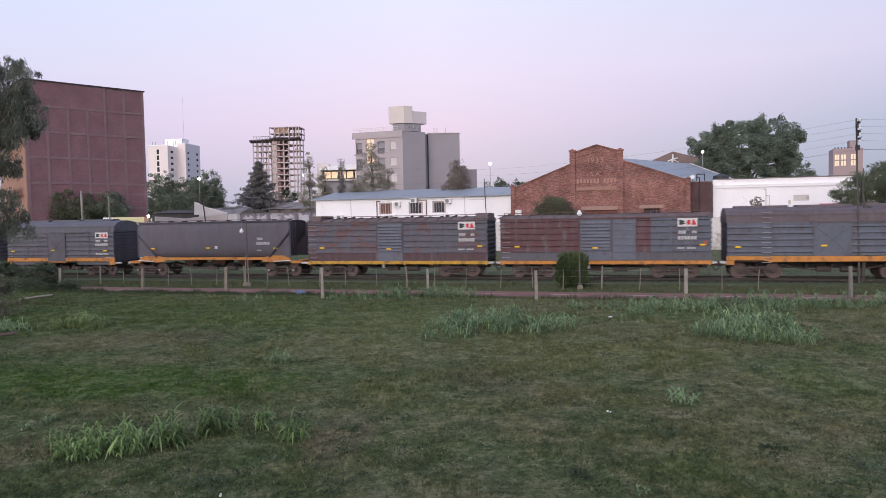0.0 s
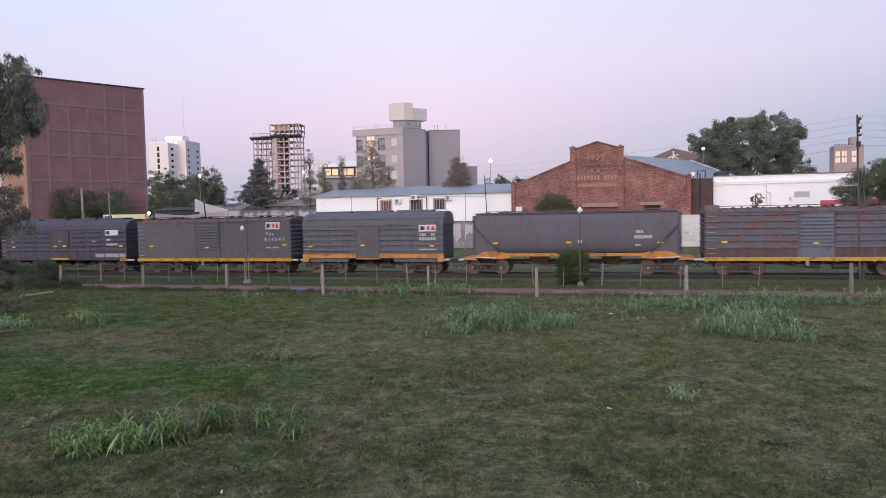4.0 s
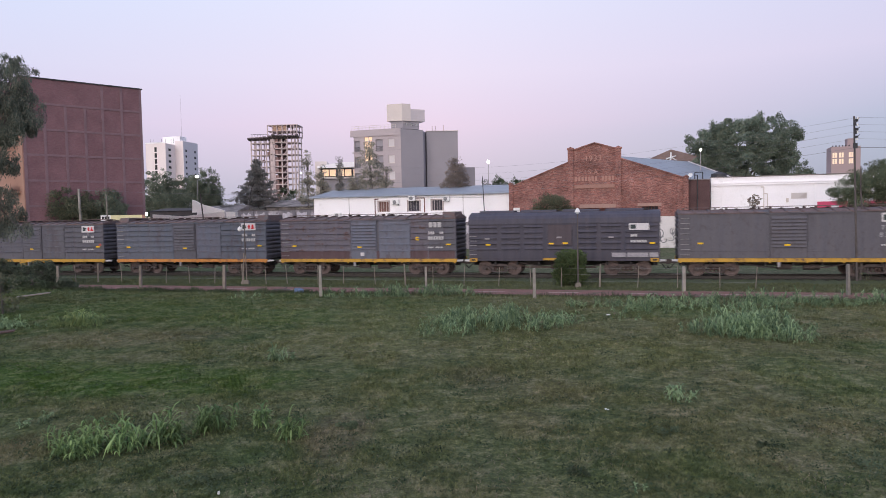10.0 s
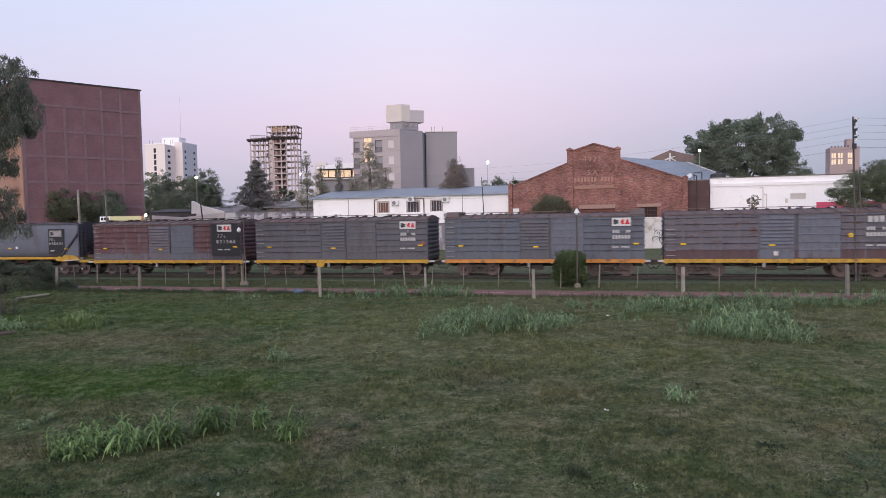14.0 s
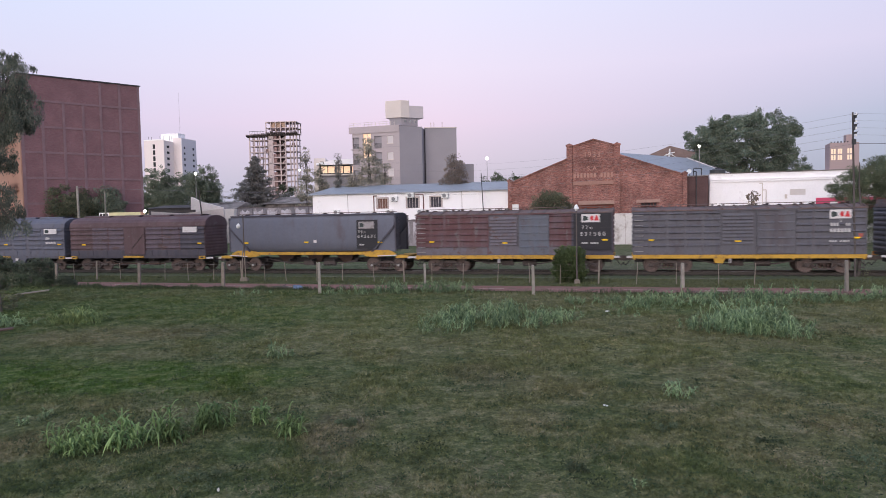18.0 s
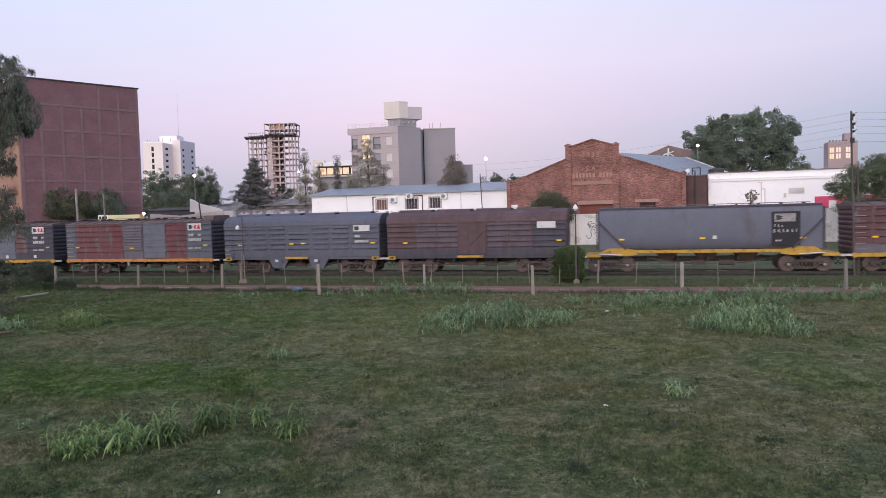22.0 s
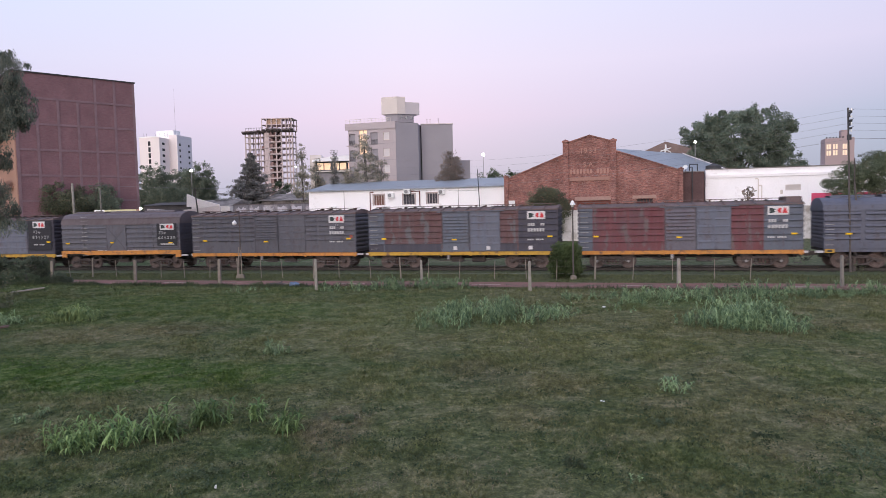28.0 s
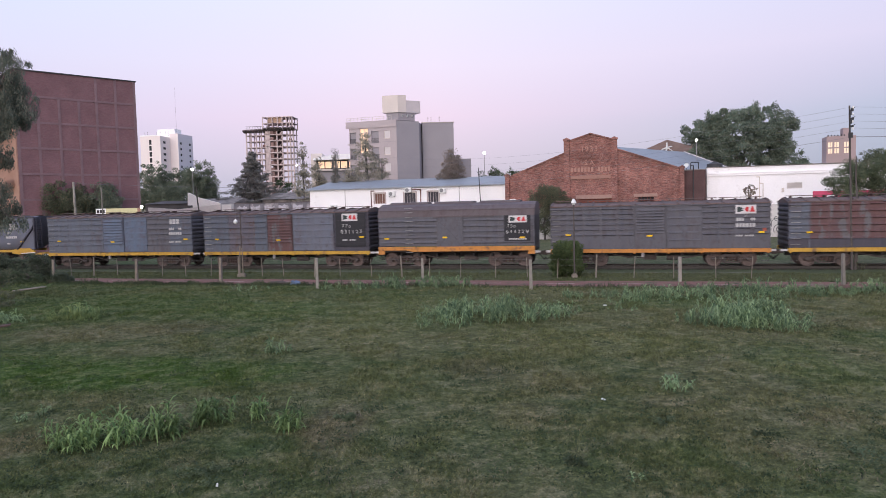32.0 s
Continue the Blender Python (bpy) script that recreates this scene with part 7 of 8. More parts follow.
def build_train():
    S = M_YELLOW
    hood_wagon(17.85, 29.35, "grey covered wagon with brown hood, ladder and deep orange sill", P_BLUE, P_HOOD, M_ORANGE, ladder_at=1.95, door=(0.41, 0.585), long_sill=True)
    boxcar(3.95, 16.95, "oxide-brown box wagon with pale blue louvred door and grey end panels",
           [(0, 5.1, P_BROWN), (5.1, 7.1, P_LIGHT), (7.15, 8.6, P_LIGHT), (8.6, 9.5, P_BROWN), (9.5, 13.0, P_BLUE)], M_ORANGE, louvre=(5.1, 7.1), plain=(7.15, 8.6), end=P_BLUE, locker=True, dee=True, band=P_GREY)
    boxcar(-9.95, 3.05, "grey box wagon with faded pinkish paint patches and yellow sill",
           [(0, 5.2, P_PINKISH), (5.2, 7.1, P_LIGHT), (7.15, 9.2, P_PINKISH), (9.2, 13.0, P_PINKISH)], S, louvre=(5.2, 7.1), plain=None, end=P_DARK, top=(0.0, 12.15), band=P_UMBER)
    tub_wagon(-25.15, -10.55, "grey-brown hopper wagon with sloping ends on a yellow frame", P_TUB, M_ORANGE, plate=False)
    hood_wagon(-36.9, -26.55, "short dark grey covered wagon with crossed-brace door and orange sill", P_GREY, P_GREY, M_ORANGE)
    boxcar(-50.85, -37.9, "smooth green-grey box wagon with louvred door and yellow sill",
           [(0, 5.15, P_GREEN), (5.15, 7.2, P_GREEN), (7.2, 12.95, P_GREEN)], S, louvre=(5.15, 7.2), plain=None, rib=False, number=("76u", "834040"), spots=[(1.25, 2.05), (6.1, 1.92), (12.5, 2.1)])
    round_wagon(-64.1, -51.95, "dark grey covered wagon with arched roof and whitewashed patch", P_DARK, P_DARK, P_DARK, white_patch=True, xdoor=False)
    boxcar(-78.0, -65.0, "patchy rusted grey box wagon with pale blue doors",
           [(0, 5.4, P_PATCHY), (5.4, 7.35, P_LIGHT), (7.5, 9.8, P_LIGHT), (9.8, 11.1, P_PATCHY), (11.1, 13.0, P_GREY)], S, louvre=(5.4, 7.35), plain=(7.5, 9.8), end=P_DARK, band=P_UMBER, plate=False, top=(12.0,), tags=((6.3, 1.45),), disc=(10.3, 2.5))
    boxcar(-92.05, -79.2, "blue-grey box wagon with dark louvred door and orange sill",
           [(0, 5.05, P_BLUE), (5.05, 7.0, P_GREY), (7.05, 9.15, P_LIGHT), (9.15, 12.85, P_BLUE)], M_ORANGE, louvre=(5.05, 7.0), plain=(7.05, 9.15), end=P_GREY, top=(0.0, 12.0))
    boxcar(-106.3, -93.3, "plain grey ribbed box wagon with yellow sill",
           [(0, 5.15, P_GREY), (5.15, 7.05, P_GREY), (7.15, 9.3, P_GREY), (9.3, 13.0, P_GREY)], S, louvre=(5.15, 7.05), plain=(7.15, 9.3), locker=True, dee=True)
    boxcar(-120.5, -107.5, "rust-brown box wagon with grey doors and black number panel",
           [(0, 5.0, P_BROWN), (5.0, 6.95, P_PATCHY), (7.0, 9.0, P_BLUE), (9.0, 10.4, P_BROWN), (10.4, 13.0, P_DARK)], S, louvre=(5.0, 6.95), plain=(7.0, 9.0), end=P_BROWN, band=P_PATCHY, black=(10.55, 12.9), number=("77u", "831580"))
    tub_wagon(-135.7, -121.15, "blue-grey hopper wagon with black number panel on a yellow frame", P_TUBBLUE, S, panel=True, number=("75u", "643631"))
    round_wagon(-149.1, -136.95, "brown covered wagon with arched roof and braced door", P_UMBER, P_UMBER, P_DARK, plate_only=True, xdoor=True, mixed=(P_UMBER, P_MAUVE, P_MAUVE, P_UMBER, P_MAUVE, P_MAUVE, P_DARK), end=P_UMBER)
    round_wagon(-161.8, -149.72, "slate-blue covered wagon with arched roof", P_SLATE, P_SLATE, P_SLATE, chutes=True, end=P_SLATE)
    boxcar(-175.95, -162.9, "faded red box wagon with grey-blue doors and orange sill",
           [(0, 0.9, P_BLUE), (0.9, 5.25, P_RED), (5.25, 7.1, P_PATCHY), (7.1, 9.1, P_LIGHT), (9.1, 10.9, P_RED), (10.9, 13.05, P_BLUE)], M_ORANGE, louvre=(5.25, 7.1), plain=(7.1, 9.1), end=P_DARK, top=(12.2,), caps=True)
    boxcar(-190.2, -177.25, "rust-streaked box wagon with pale blue door and yellow sill",
           [(0, 1.15, P_BLUE), (1.15, 5.25, P_RUSTGREY), (5.25, 7.1, P_BLUE), (7.15, 9.2, P_LIGHT), (9.2, 10.4, P_RUSTGREY), (10.4, 12.95, P_DARK)], S, louvre=(5.25, 7.1), plain=(7.15, 9.2), end=P_DARK, band=P_DARK, tags=((6.15, 1.38), (8.4, 1.38), (11.2, 1.38)))
    boxcar(-204.2, -191.2, "plain dark grey ribbed box wagon with orange sill",
           [(0, 5.2, P_GREY), (5.2, 7.05, P_GREY), (7.1, 9.2, P_GREY), (9.2, 13.0, P_GREY)], M_ORANGE, louvre=(5.2, 7.05), plain=(7.1, 9.2), dee=True, low=0.88)
    hood_wagon(-216.0, -205.3, "short grey covered wagon with brown hood and orange sill", P_GREY, P_HOOD, M_ORANGE, ladder_at=1.95, panel=True, number=("75u", "644229"))
    boxcar(-229.75, -216.75, "blue-grey box wagon with rusty door and black number panel",
           [(0, 2.1, P_BLUE), (2.1, 4.2, P_PATCHY), (4.2, 5.2, P_BLUE), (5.2, 7.2, P_RUSTGREY), (7.25, 10.4, P_LIGHT), (10.4, 13.0, P_DARK)], S, louvre=(5.2, 7.2), plain=(7.25, 10.4), end=P_DARK, black=(10.55, 12.8), number=("77u", "831127"))
    boxcar(-243.9, -230.8, "pale blue-grey faded box wagon with yellow sill",
           [(0, 5.2, P_BLUE), (5.2, 7.1, P_SKY), (7.15, 9.2, P_SKY), (9.2, 11.2, P_GREY), (11.2, 13.1, P_BLUE)], S, louvre=(5.2, 7.1), plain=(7.15, 9.2), end=P_GREY, plate=False)
    tub_wagon(-259.1, -244.5, "blue-grey hopper wagon on a yellow frame", P_TUBBLUE, S)


RUN = [(0, 0.0), (4, 26.51), (8, 52.87), (12, 79.21), (16, 105.60), (20, 132.11), (24, 158.73), (28, 185.36), (32, 211.81)]


def motions():
    """The train rolls by; the wheels turn with it."""
    for w, l in TRAIN:
        walk(w, [(t, tf(l + s, 1.45, 0.25)) for t, s in RUN])
    dist = np.interp(np.linspace(0, 32, 385), [t for t, s in RUN], [s for t, s in RUN])
    rows = [(t, math.degrees(s / R_WHEEL)) for t, s in zip(np.linspace(0, 32, 385), dist)]
    for w in WHEELS:
        x, y, z = w.location
        walk(w, [(t, pose(x, y, z, 0, a, 0)) for t, a in rows])

# ---- plants ----
def leaf_mat(name, col, tint=0.35, rough=0.7, trans=0.25, patch=0.7, gloss=0.25):
    m = bpy.data.materials.new(name)
    m.use_nodes = True
    nt = m.node_tree
    b = nt.nodes["Principled BSDF"]
    N, K = nt.nodes.new, nt.links.new
    g = N("ShaderNodeNewGeometry")
    r = N("ShaderNodeValToRGB")
    r.color_ramp.elements[0].color = (col[0] * (1 - tint) * 0.85, col[1] * (1 - tint), col[2] * (1 - tint), 1)
    r.color_ramp.elements[1].color = (col[0] * (1 + tint) * 1.15, col[1] * (1 + tint), col[2] * (1 + tint) * 0.9, 1)
    K(g.outputs["Random Per Island"], r.inputs[0])
    nz, mr, mx = N("ShaderNodeTexNoise"), N("ShaderNodeMapRange"), N("ShaderNodeMix")
    nz.inputs["Scale"].default_value, nz.inputs["Detail"].default_value = patch, 3.0
    K(g.outputs["Position"], nz.inputs["Vector"])
    mr.inputs[1].default_value, mr.inputs[2].default_value, mr.inputs[3].default_value, mr.inputs[4].default_value = 0.3, 0.7, 0.62, 1.38
    K(nz.outputs[0], mr.inputs[0])
    mx.data_type, mx.blend_type = "RGBA", "MULTIPLY"
    mx.inputs[0].default_value = 1.0
    K(r.outputs[0], mx.inputs[6])
    K(mr.outputs[0], mx.inputs[7])
    K(mx.outputs[2], b.inputs["Base Color"])
    b.inputs["Roughness"].default_value, b.inputs["Specular IOR Level"].default_value = rough, gloss
    # thin leaves let part of the light through
    tr, ms = N("ShaderNodeBsdfTranslucent"), N("ShaderNodeMixShader")
    K(mx.outputs[2], tr.inputs[0])
    ms.inputs[0].default_value = trans
    K(b.outputs[0], ms.inputs[1])
    K(tr.outputs[0], ms.inputs[2])
    K(ms.outputs[0], nt.nodes["Material Output"].inputs[0])
    return m


def quads_mesh(name, pts, material):
    """pts: n x 4 x 3 corners."""
    n = len(pts)
    me = bpy.data.meshes.new(name)
    me.from_pydata(pts.reshape(-1, 3).tolist(), [], np.arange(n * 4).reshape(n, 4).tolist())
    me.materials.append(material)
    return me


def leaf_quads(rng, centers, size, droop=0.0, long=1.0):
    n = len(centers)
    a = rng.normal(size=(n, 3))
    if droop:
        a = a * (1 - droop) + np.array([0, 0, -1.6]) * droop
    a /= np.linalg.norm(a, axis=1)[:, None] + 1e-9
    b = np.cross(a, rng.normal(size=(n, 3)))
    b /= np.linalg.norm(b, axis=1)[:, None] + 1e-9
    s = size * rng.uniform(0.6, 1.35, size=(n, 1))
    a, b = a * s * long, b * s * 0.5
    c = centers
    return np.stack([c - a * 0.5, c - b * 0.5 + a * 0.05, c + a * 0.5, c + b * 0.5 + a * 0.05], axis=1)


def crown_points(rng, lobes, clumps, per, spread, hang=0.8, rag=0.0):
    """Leaf places: clumps near the skin of each lobe, uneven, with gaps between."""
    out = []
    vol = np.array([l[3] * l[4] * l[5] for l in lobes]) ** 0.67
    for l, v in zip(lobes, vol):
        k = max(3, int(clumps * v / vol.sum()))
        d = rng.normal(size=(k, 3))
        d /= np.linalg.norm(d, axis=1)[:, None]
        r = rng.uniform(0.35, 1.05, size=(k, 1)) ** 0.55
        out_there = rng.uniform(0, 1, k) < rag
        r[out_there] = rng.uniform(1.02, 1.22, size=(int(out_there.sum()), 1))
        c = np.array(l[:3]) + d * r * np.array(l[3:6])
        for q, far in zip(c, out_there):
            if far:
                e = rng.normal(size=(per // 3, 3))
                out.append(q + e * spread * 0.26)
                continue
            m = rng.integers(per // 2, per * 3 // 2)
            e = rng.normal(size=(m, 3))
            e /= np.linalg.norm(e, axis=1)[:, None]
            out.append(q + e * rng.uniform(0.25, 1.0, size=(m, 1)) ** 0.5 * spread * rng.uniform(0.6, 1.4) * np.array([1.1, 1.1, hang]) - (np.array([0, 0, 0.6]) * spread * rng.uniform(0, 1, size=(m, 1)) * hang if hang > 1 else 0))
    return np.concatenate(out)


def tree(name, x, y, h, lobes, leaf, clumps, per, spread, material, label, bark=None, trunk=0.18, category="tree", seed=1, droop=0.0, long=1.0, limbs=7, trunk_to=0.7, base=(0, 0), group="", hang=0.8, rag=0.0):
    rng = np.random.default_rng(seed)
    t = thing(name, pose(x, y, 0), label, category, group)
    if trunk:
        g = Geo()
        p = Vector((base[0], base[1], -0.1))
        top = Vector((0, 0, h * trunk_to))
        segs = 5
        last, lr = p, trunk
        for i in range(1, segs + 1):
            q = p.lerp(top, i / segs) + Vector((rng.normal() * 0.06 * h * 0.2, rng.normal() * 0.06 * h * 0.2, 0))
            r = trunk * (1 - 0.75 * i / segs)
            g.tube(last, q, lr, r, 8, caps=False)
            last, lr = q, r
        part("trunk", g, bark or M_DARKWOOD, t)
        for i in range(limbs):
            g = Geo()
            l = lobes[i % len(lobes)]
            a = p.lerp(top, rng.uniform(0.45, 0.98))
            b = Vector(l[:3]) + Vector(rng.normal(size=3)) * 0.35 * min(l[3:6])
            m = a.lerp(b, 0.5) + Vector((0, 0, 0.08 * h * rng.uniform(0, 1)))
            g.tube(a, m, trunk * 0.42, trunk * 0.25, 6, caps=False).tube(m, b, trunk * 0.25, trunk * 0.08, 5, caps=False)
            part("limb", g, bark or M_DARKWOOD, t)
    pts = crown_points(rng, lobes, clumps, per, spread, hang, rag)
    pts = pts[pts[:, 2] > 0.03]
    me = quads_mesh("crown", leaf_quads(rng, pts, leaf, droop, long), material)
    part("crown", me, None, t)
    return t


# far leaf colours L_DARK, L_STREET and L_CEDAR are lifted for distance haze
L_DARK = leaf_mat("leaf_dark_green", (0.172, 0.212, 0.172), 0.12, patch=0.45, gloss=0.12)
L_STREET = leaf_mat("leaf_street_green", (0.180, 0.212, 0.165), 0.15, gloss=0.12)
L_MID = leaf_mat("leaf_green", (0.088, 0.120, 0.074), 0.22)
L_FRESH = leaf_mat("leaf_fresh_green", (0.132, 0.162, 0.108), 0.22)
L_OLIVE = leaf_mat("leaf_olive", (0.132, 0.146, 0.102), 0.22)
L_SILVER = leaf_mat("leaf_silver", (0.315, 0.305, 0.262), 0.3)
L_BRONZE = leaf_mat("leaf_bronze", (0.215, 0.180, 0.160), 0.2)
L_CEDAR = leaf_mat("leaf_cedar", (0.245, 0.240, 0.238), 0.15, gloss=0.1)
L_EUCA = leaf_mat("leaf_eucalyptus", (0.150, 0.172, 0.150), 0.25, trans=0.3, gloss=0.12)
L_TALL = leaf_mat("tall_grass_leaf", (0.180, 0.270, 0.158), 0.5, gloss=0.1)
L_TALLN = leaf_mat("tall_grass_near", (0.158, 0.252, 0.112), 0.46, gloss=0.08)
L_TALLY = leaf_mat("tall_grass_yellow", (0.185, 0.255, 0.118), 0.3, gloss=0.1)
L_BUSH = leaf_mat("leaf_bush", (0.082, 0.116, 0.054), 0.25, gloss=0.1)
L_WEED = leaf_mat("dark_weed_leaf", (0.096, 0.122, 0.090), 0.3)


def trees():
    # drooping tree at the near edge of the field
    lobes = [(1.2, 0, 12.2, 0.6, 0.6, 0.4), (2.0, 0, 12.0, 0.5, 0.5, 0.3), (2.5, 0, 11.7, 0.4, 0.5, 0.25), (0.6, 0.2, 11.9, 0.7, 0.7, 0.5), (1.2, 0, 11.0, 1.1, 1.0, 0.7), (2.1, 0, 10.6, 0.8, 0.8, 0.7), (2.3, 0.2, 9.7, 0.75, 0.8, 0.7),
             (1.3, 0, 9.6, 1.0, 1.0, 0.8), (2.1, 0, 8.9, 0.7, 0.8, 0.5), (0.4, 0, 10.3, 1.0, 1.0, 1.0), (0.6, 0, 8.8, 0.9, 0.9, 0.7), (1.0, 0, 7.7, 0.5, 0.6, 0.55), (1.6, 0, 7.1, 0.35, 0.4, 0.4), (0.5, 0, 6.9, 0.5, 0.5, 0.5),
             (1.1, 0.2, 5.4, 0.5, 0.5, 0.5), (0.8, 0.2, 4.6, 0.7, 0.7, 0.6), (1.7, 0.2, 4.9, 0.35, 0.4, 0.35), (0.9, 0, 3.8, 0.7, 0.7, 0.5), (1.9, 0, 3.9, 0.4, 0.4, 0.3),
             (-0.8, 0, 9.4, 1.2, 1.1, 1.0), (-1.0, 0, 7.0, 1.0, 1.0, 1.0), (-0.6, 0, 11.2, 0.9, 1.0, 0.7), (-1.0, 0, 5.0, 1.0, 1.0, 0.9)]
    tree("drooping_tree", -22.8, 34.0, 11.5, lobes, 0.075, 260, 420, 0.34, L_EUCA, "tall drooping grey-green tree at the field edge", trunk=0.24, seed=2, droop=0.6, long=1.6, base=(-1.0, 0), hang=1.3, limbs=22, rag=0.2)
    tree("shrub", -20.9, 32.3, 2, [(0, 0, 0.9, 0.8, 0.8, 1.0), (-1.2, 0.3, 1.2, 1.0, 0.9, 1.3)], 0.10, 90, 60, 0.16, L_OLIVE, "straggly olive shrub below the drooping tree", trunk=0.05, category="shrub", seed=3)
    tree("shrub", -28.0, 46.0, 2, [(-1.6, 0, 0.9, 1.7, 1.2, 0.95), (0.7, 0, 0.85, 1.5, 1.1, 0.9), (-4, 0.4, 1.0, 2.0, 1.2, 1.1)], 0.10, 520, 80, 0.2, L_WEED, "rounded dark green shrub by the fence", trunk=0.05, category="shrub", seed=4)
    tree("shrub", -24.45, 44.2, 1, [(0, 0, 0.3, 0.45, 0.4, 0.4), (-0.3, 0.1, 0.45, 0.3, 0.3, 0.35), (0.35, 0, 0.2, 0.4, 0.35, 0.25)], 0.08, 110, 60, 0.14, L_WEED, "low dark shrub round a fence post", trunk=0.03, category="shrub", seed=15)
    tree("shrub", -26.6, 44.3, 1, [(0, 0, 0.3, 0.9, 0.5, 0.35), (-1.2, 0.1, 0.35, 0.9, 0.5, 0.4), (-2.6, 0.1, 0.4, 1.2, 0.6, 0.45), (0.9, 0, 0.2, 0.6, 0.4, 0.25)], 0.08, 260, 60, 0.16, L_MID, "straggling low shrub over the path edge", trunk=0.03, category="shrub", seed=16)
    tree("bush", 7.62, 40.3, 2, [(0, 0, 1.0, 0.95, 0.9, 0.95), (0.35, 0, 1.6, 0.55, 0.6, 0.5), (-0.3, 0, 1.65, 0.5, 0.6, 0.5), (-0.5, 0.1, 0.7, 0.55, 0.7, 0.7), (0.5, 0.1, 0.65, 0.55, 0.7, 0.65)], 0.08, 460, 85, 0.17, L_BUSH, "dense dark green bush beside the path lamp", trunk=0.06, category="bush", seed=5)
    # beyond the track
    u = tf(2.9, 38.2).translation
    tree("small_tree", u.x, u.y, 6.3, [(0, 0, 5.2, 1.9, 1.4, 1.2), (1.4, 0, 5.0, 1.5, 1.3, 1.3), (2.2, 0, 4.0, 1.2, 1.1, 1.5), (0.4, 0, 5.9, 1.2, 1.0, 0.8), (-0.8, 0, 3.9, 1.5, 1.2, 1.7), (0.6, 0, 2.2, 2.0, 1.3, 1.8)], 0.12, 420, 95, 0.4, L_OLIVE, "fresh green tree in front of the brick warehouse", trunk=0.12, seed=6)
    u = tf(25.5, 37.5).translation
    tree("climber", u.x, u.y, 6.2, [(0, 0, 1.5, 0.35, 0.35, 1.4), (0.05, 0, 3.5, 0.4, 0.35, 1.3), (0.2, 0, 5.3, 0.75, 0.5, 0.65)], 0.12, 110, 36, 0.13, L_BRONZE, "climbing plant grown over an old post", trunk=0.1, category="climbing plant", seed=7, trunk_to=0.95)
    lobes = [(0, 0, 14.6, 4.8, 4, 3.7), (-5.2, 0, 14.9, 3.1, 3, 2.9), (-7.0, 0, 13.0, 1.8, 2, 1.7), (4.8, 0, 16.0, 3.5, 3.2, 3.4), (7.3, 0, 14.2, 2.4, 2.4, 2.7), (6.8, 0, 11.4, 2.9, 3, 2.4), (-5.0, 0, 11.0, 2.7, 3, 2.3), (2.8, 0, 9.2, 3.4, 2.6, 1.7), (-1.5, 0, 8.8, 3.4, 2.6, 1.6), (0, -1, 11.0, 5.0, 3.4, 3.0),
             (9.2, 0, 10.3, 1.8, 2, 1.3), (-1.0, 0, 17.2, 2.2, 2.4, 1.7), (-3.7, 0, 16.7, 1.8, 2, 1.5), (1.9, 0, 17.6, 1.6, 2, 1.3), (2.6, -1.5, 13.4, 2.6, 2, 2.2), (-2.8, -1.5, 13.0, 2.6, 2, 2.2), (11.0, 0, 9.4, 1.5, 1.6, 1.0)]
    tree("broad_tree", 50.9, 115, 18, [(a * 1.05 - 0.2, b, c * 1.035, d, e, f) for a, b, c, d, e, f in lobes], 0.29, 430, 380, 1.0, L_DARK, "large broad dark green tree behind the depot", trunk=0.55, seed=8, limbs=14, trunk_to=0.62, rag=0.25)
    u = tf(38.0, 33.0).translation
    lobes = [(0, 0, 6.7, 3.0, 2.4, 2.2), (-2.6, 0, 6.7, 2.0, 1.8, 1.6), (-4.3, 0, 6.6, 1.5, 1.5, 1.3), (-5.6, 0, 5.8, 0.9, 1.0, 0.9), (2.6, 0, 7.8, 2.4, 2, 1.6), (0, 0, 3.8, 3.0, 2.4, 2.2), (4.5, 0, 5.6, 2.6, 2.2, 2.6),
             (-2.8, 0, 4.5, 2.2, 1.9, 1.9), (-4.6, 0, 4.6, 1.3, 1.3, 1.3), (-2.0, 0, 2.2, 1.7, 1.6, 1.5), (-1.0, 0, 8.3, 1.4, 1.4, 0.9)]
    tree("leafy_tree", u.x, u.y, 8, lobes, 0.125, 430, 330, 0.6, L_FRESH, "leafy green tree beside the track", trunk=0.2, seed=9, limbs=10, rag=0.2)
    # slender trunk beside the utility pole
    tree("slender_tree", 24.55, 39.7, 6.9, [(0.3, 0, 6.5, 0.4, 0.4, 0.5), (0.35, 0, 4.9, 0.16, 0.2, 0.5), (0.2, 0, 4.0, 0.12, 0.15, 0.4), (0.15, 0, 0.4, 0.5, 0.4, 0.4)], 0.07, 30, 40, 0.16, L_OLIVE, "slender leaning tree trunk with few leaves beside the pole", trunk=0.11, seed=77, limbs=0, trunk_to=0.97, base=(-0.1, 0))
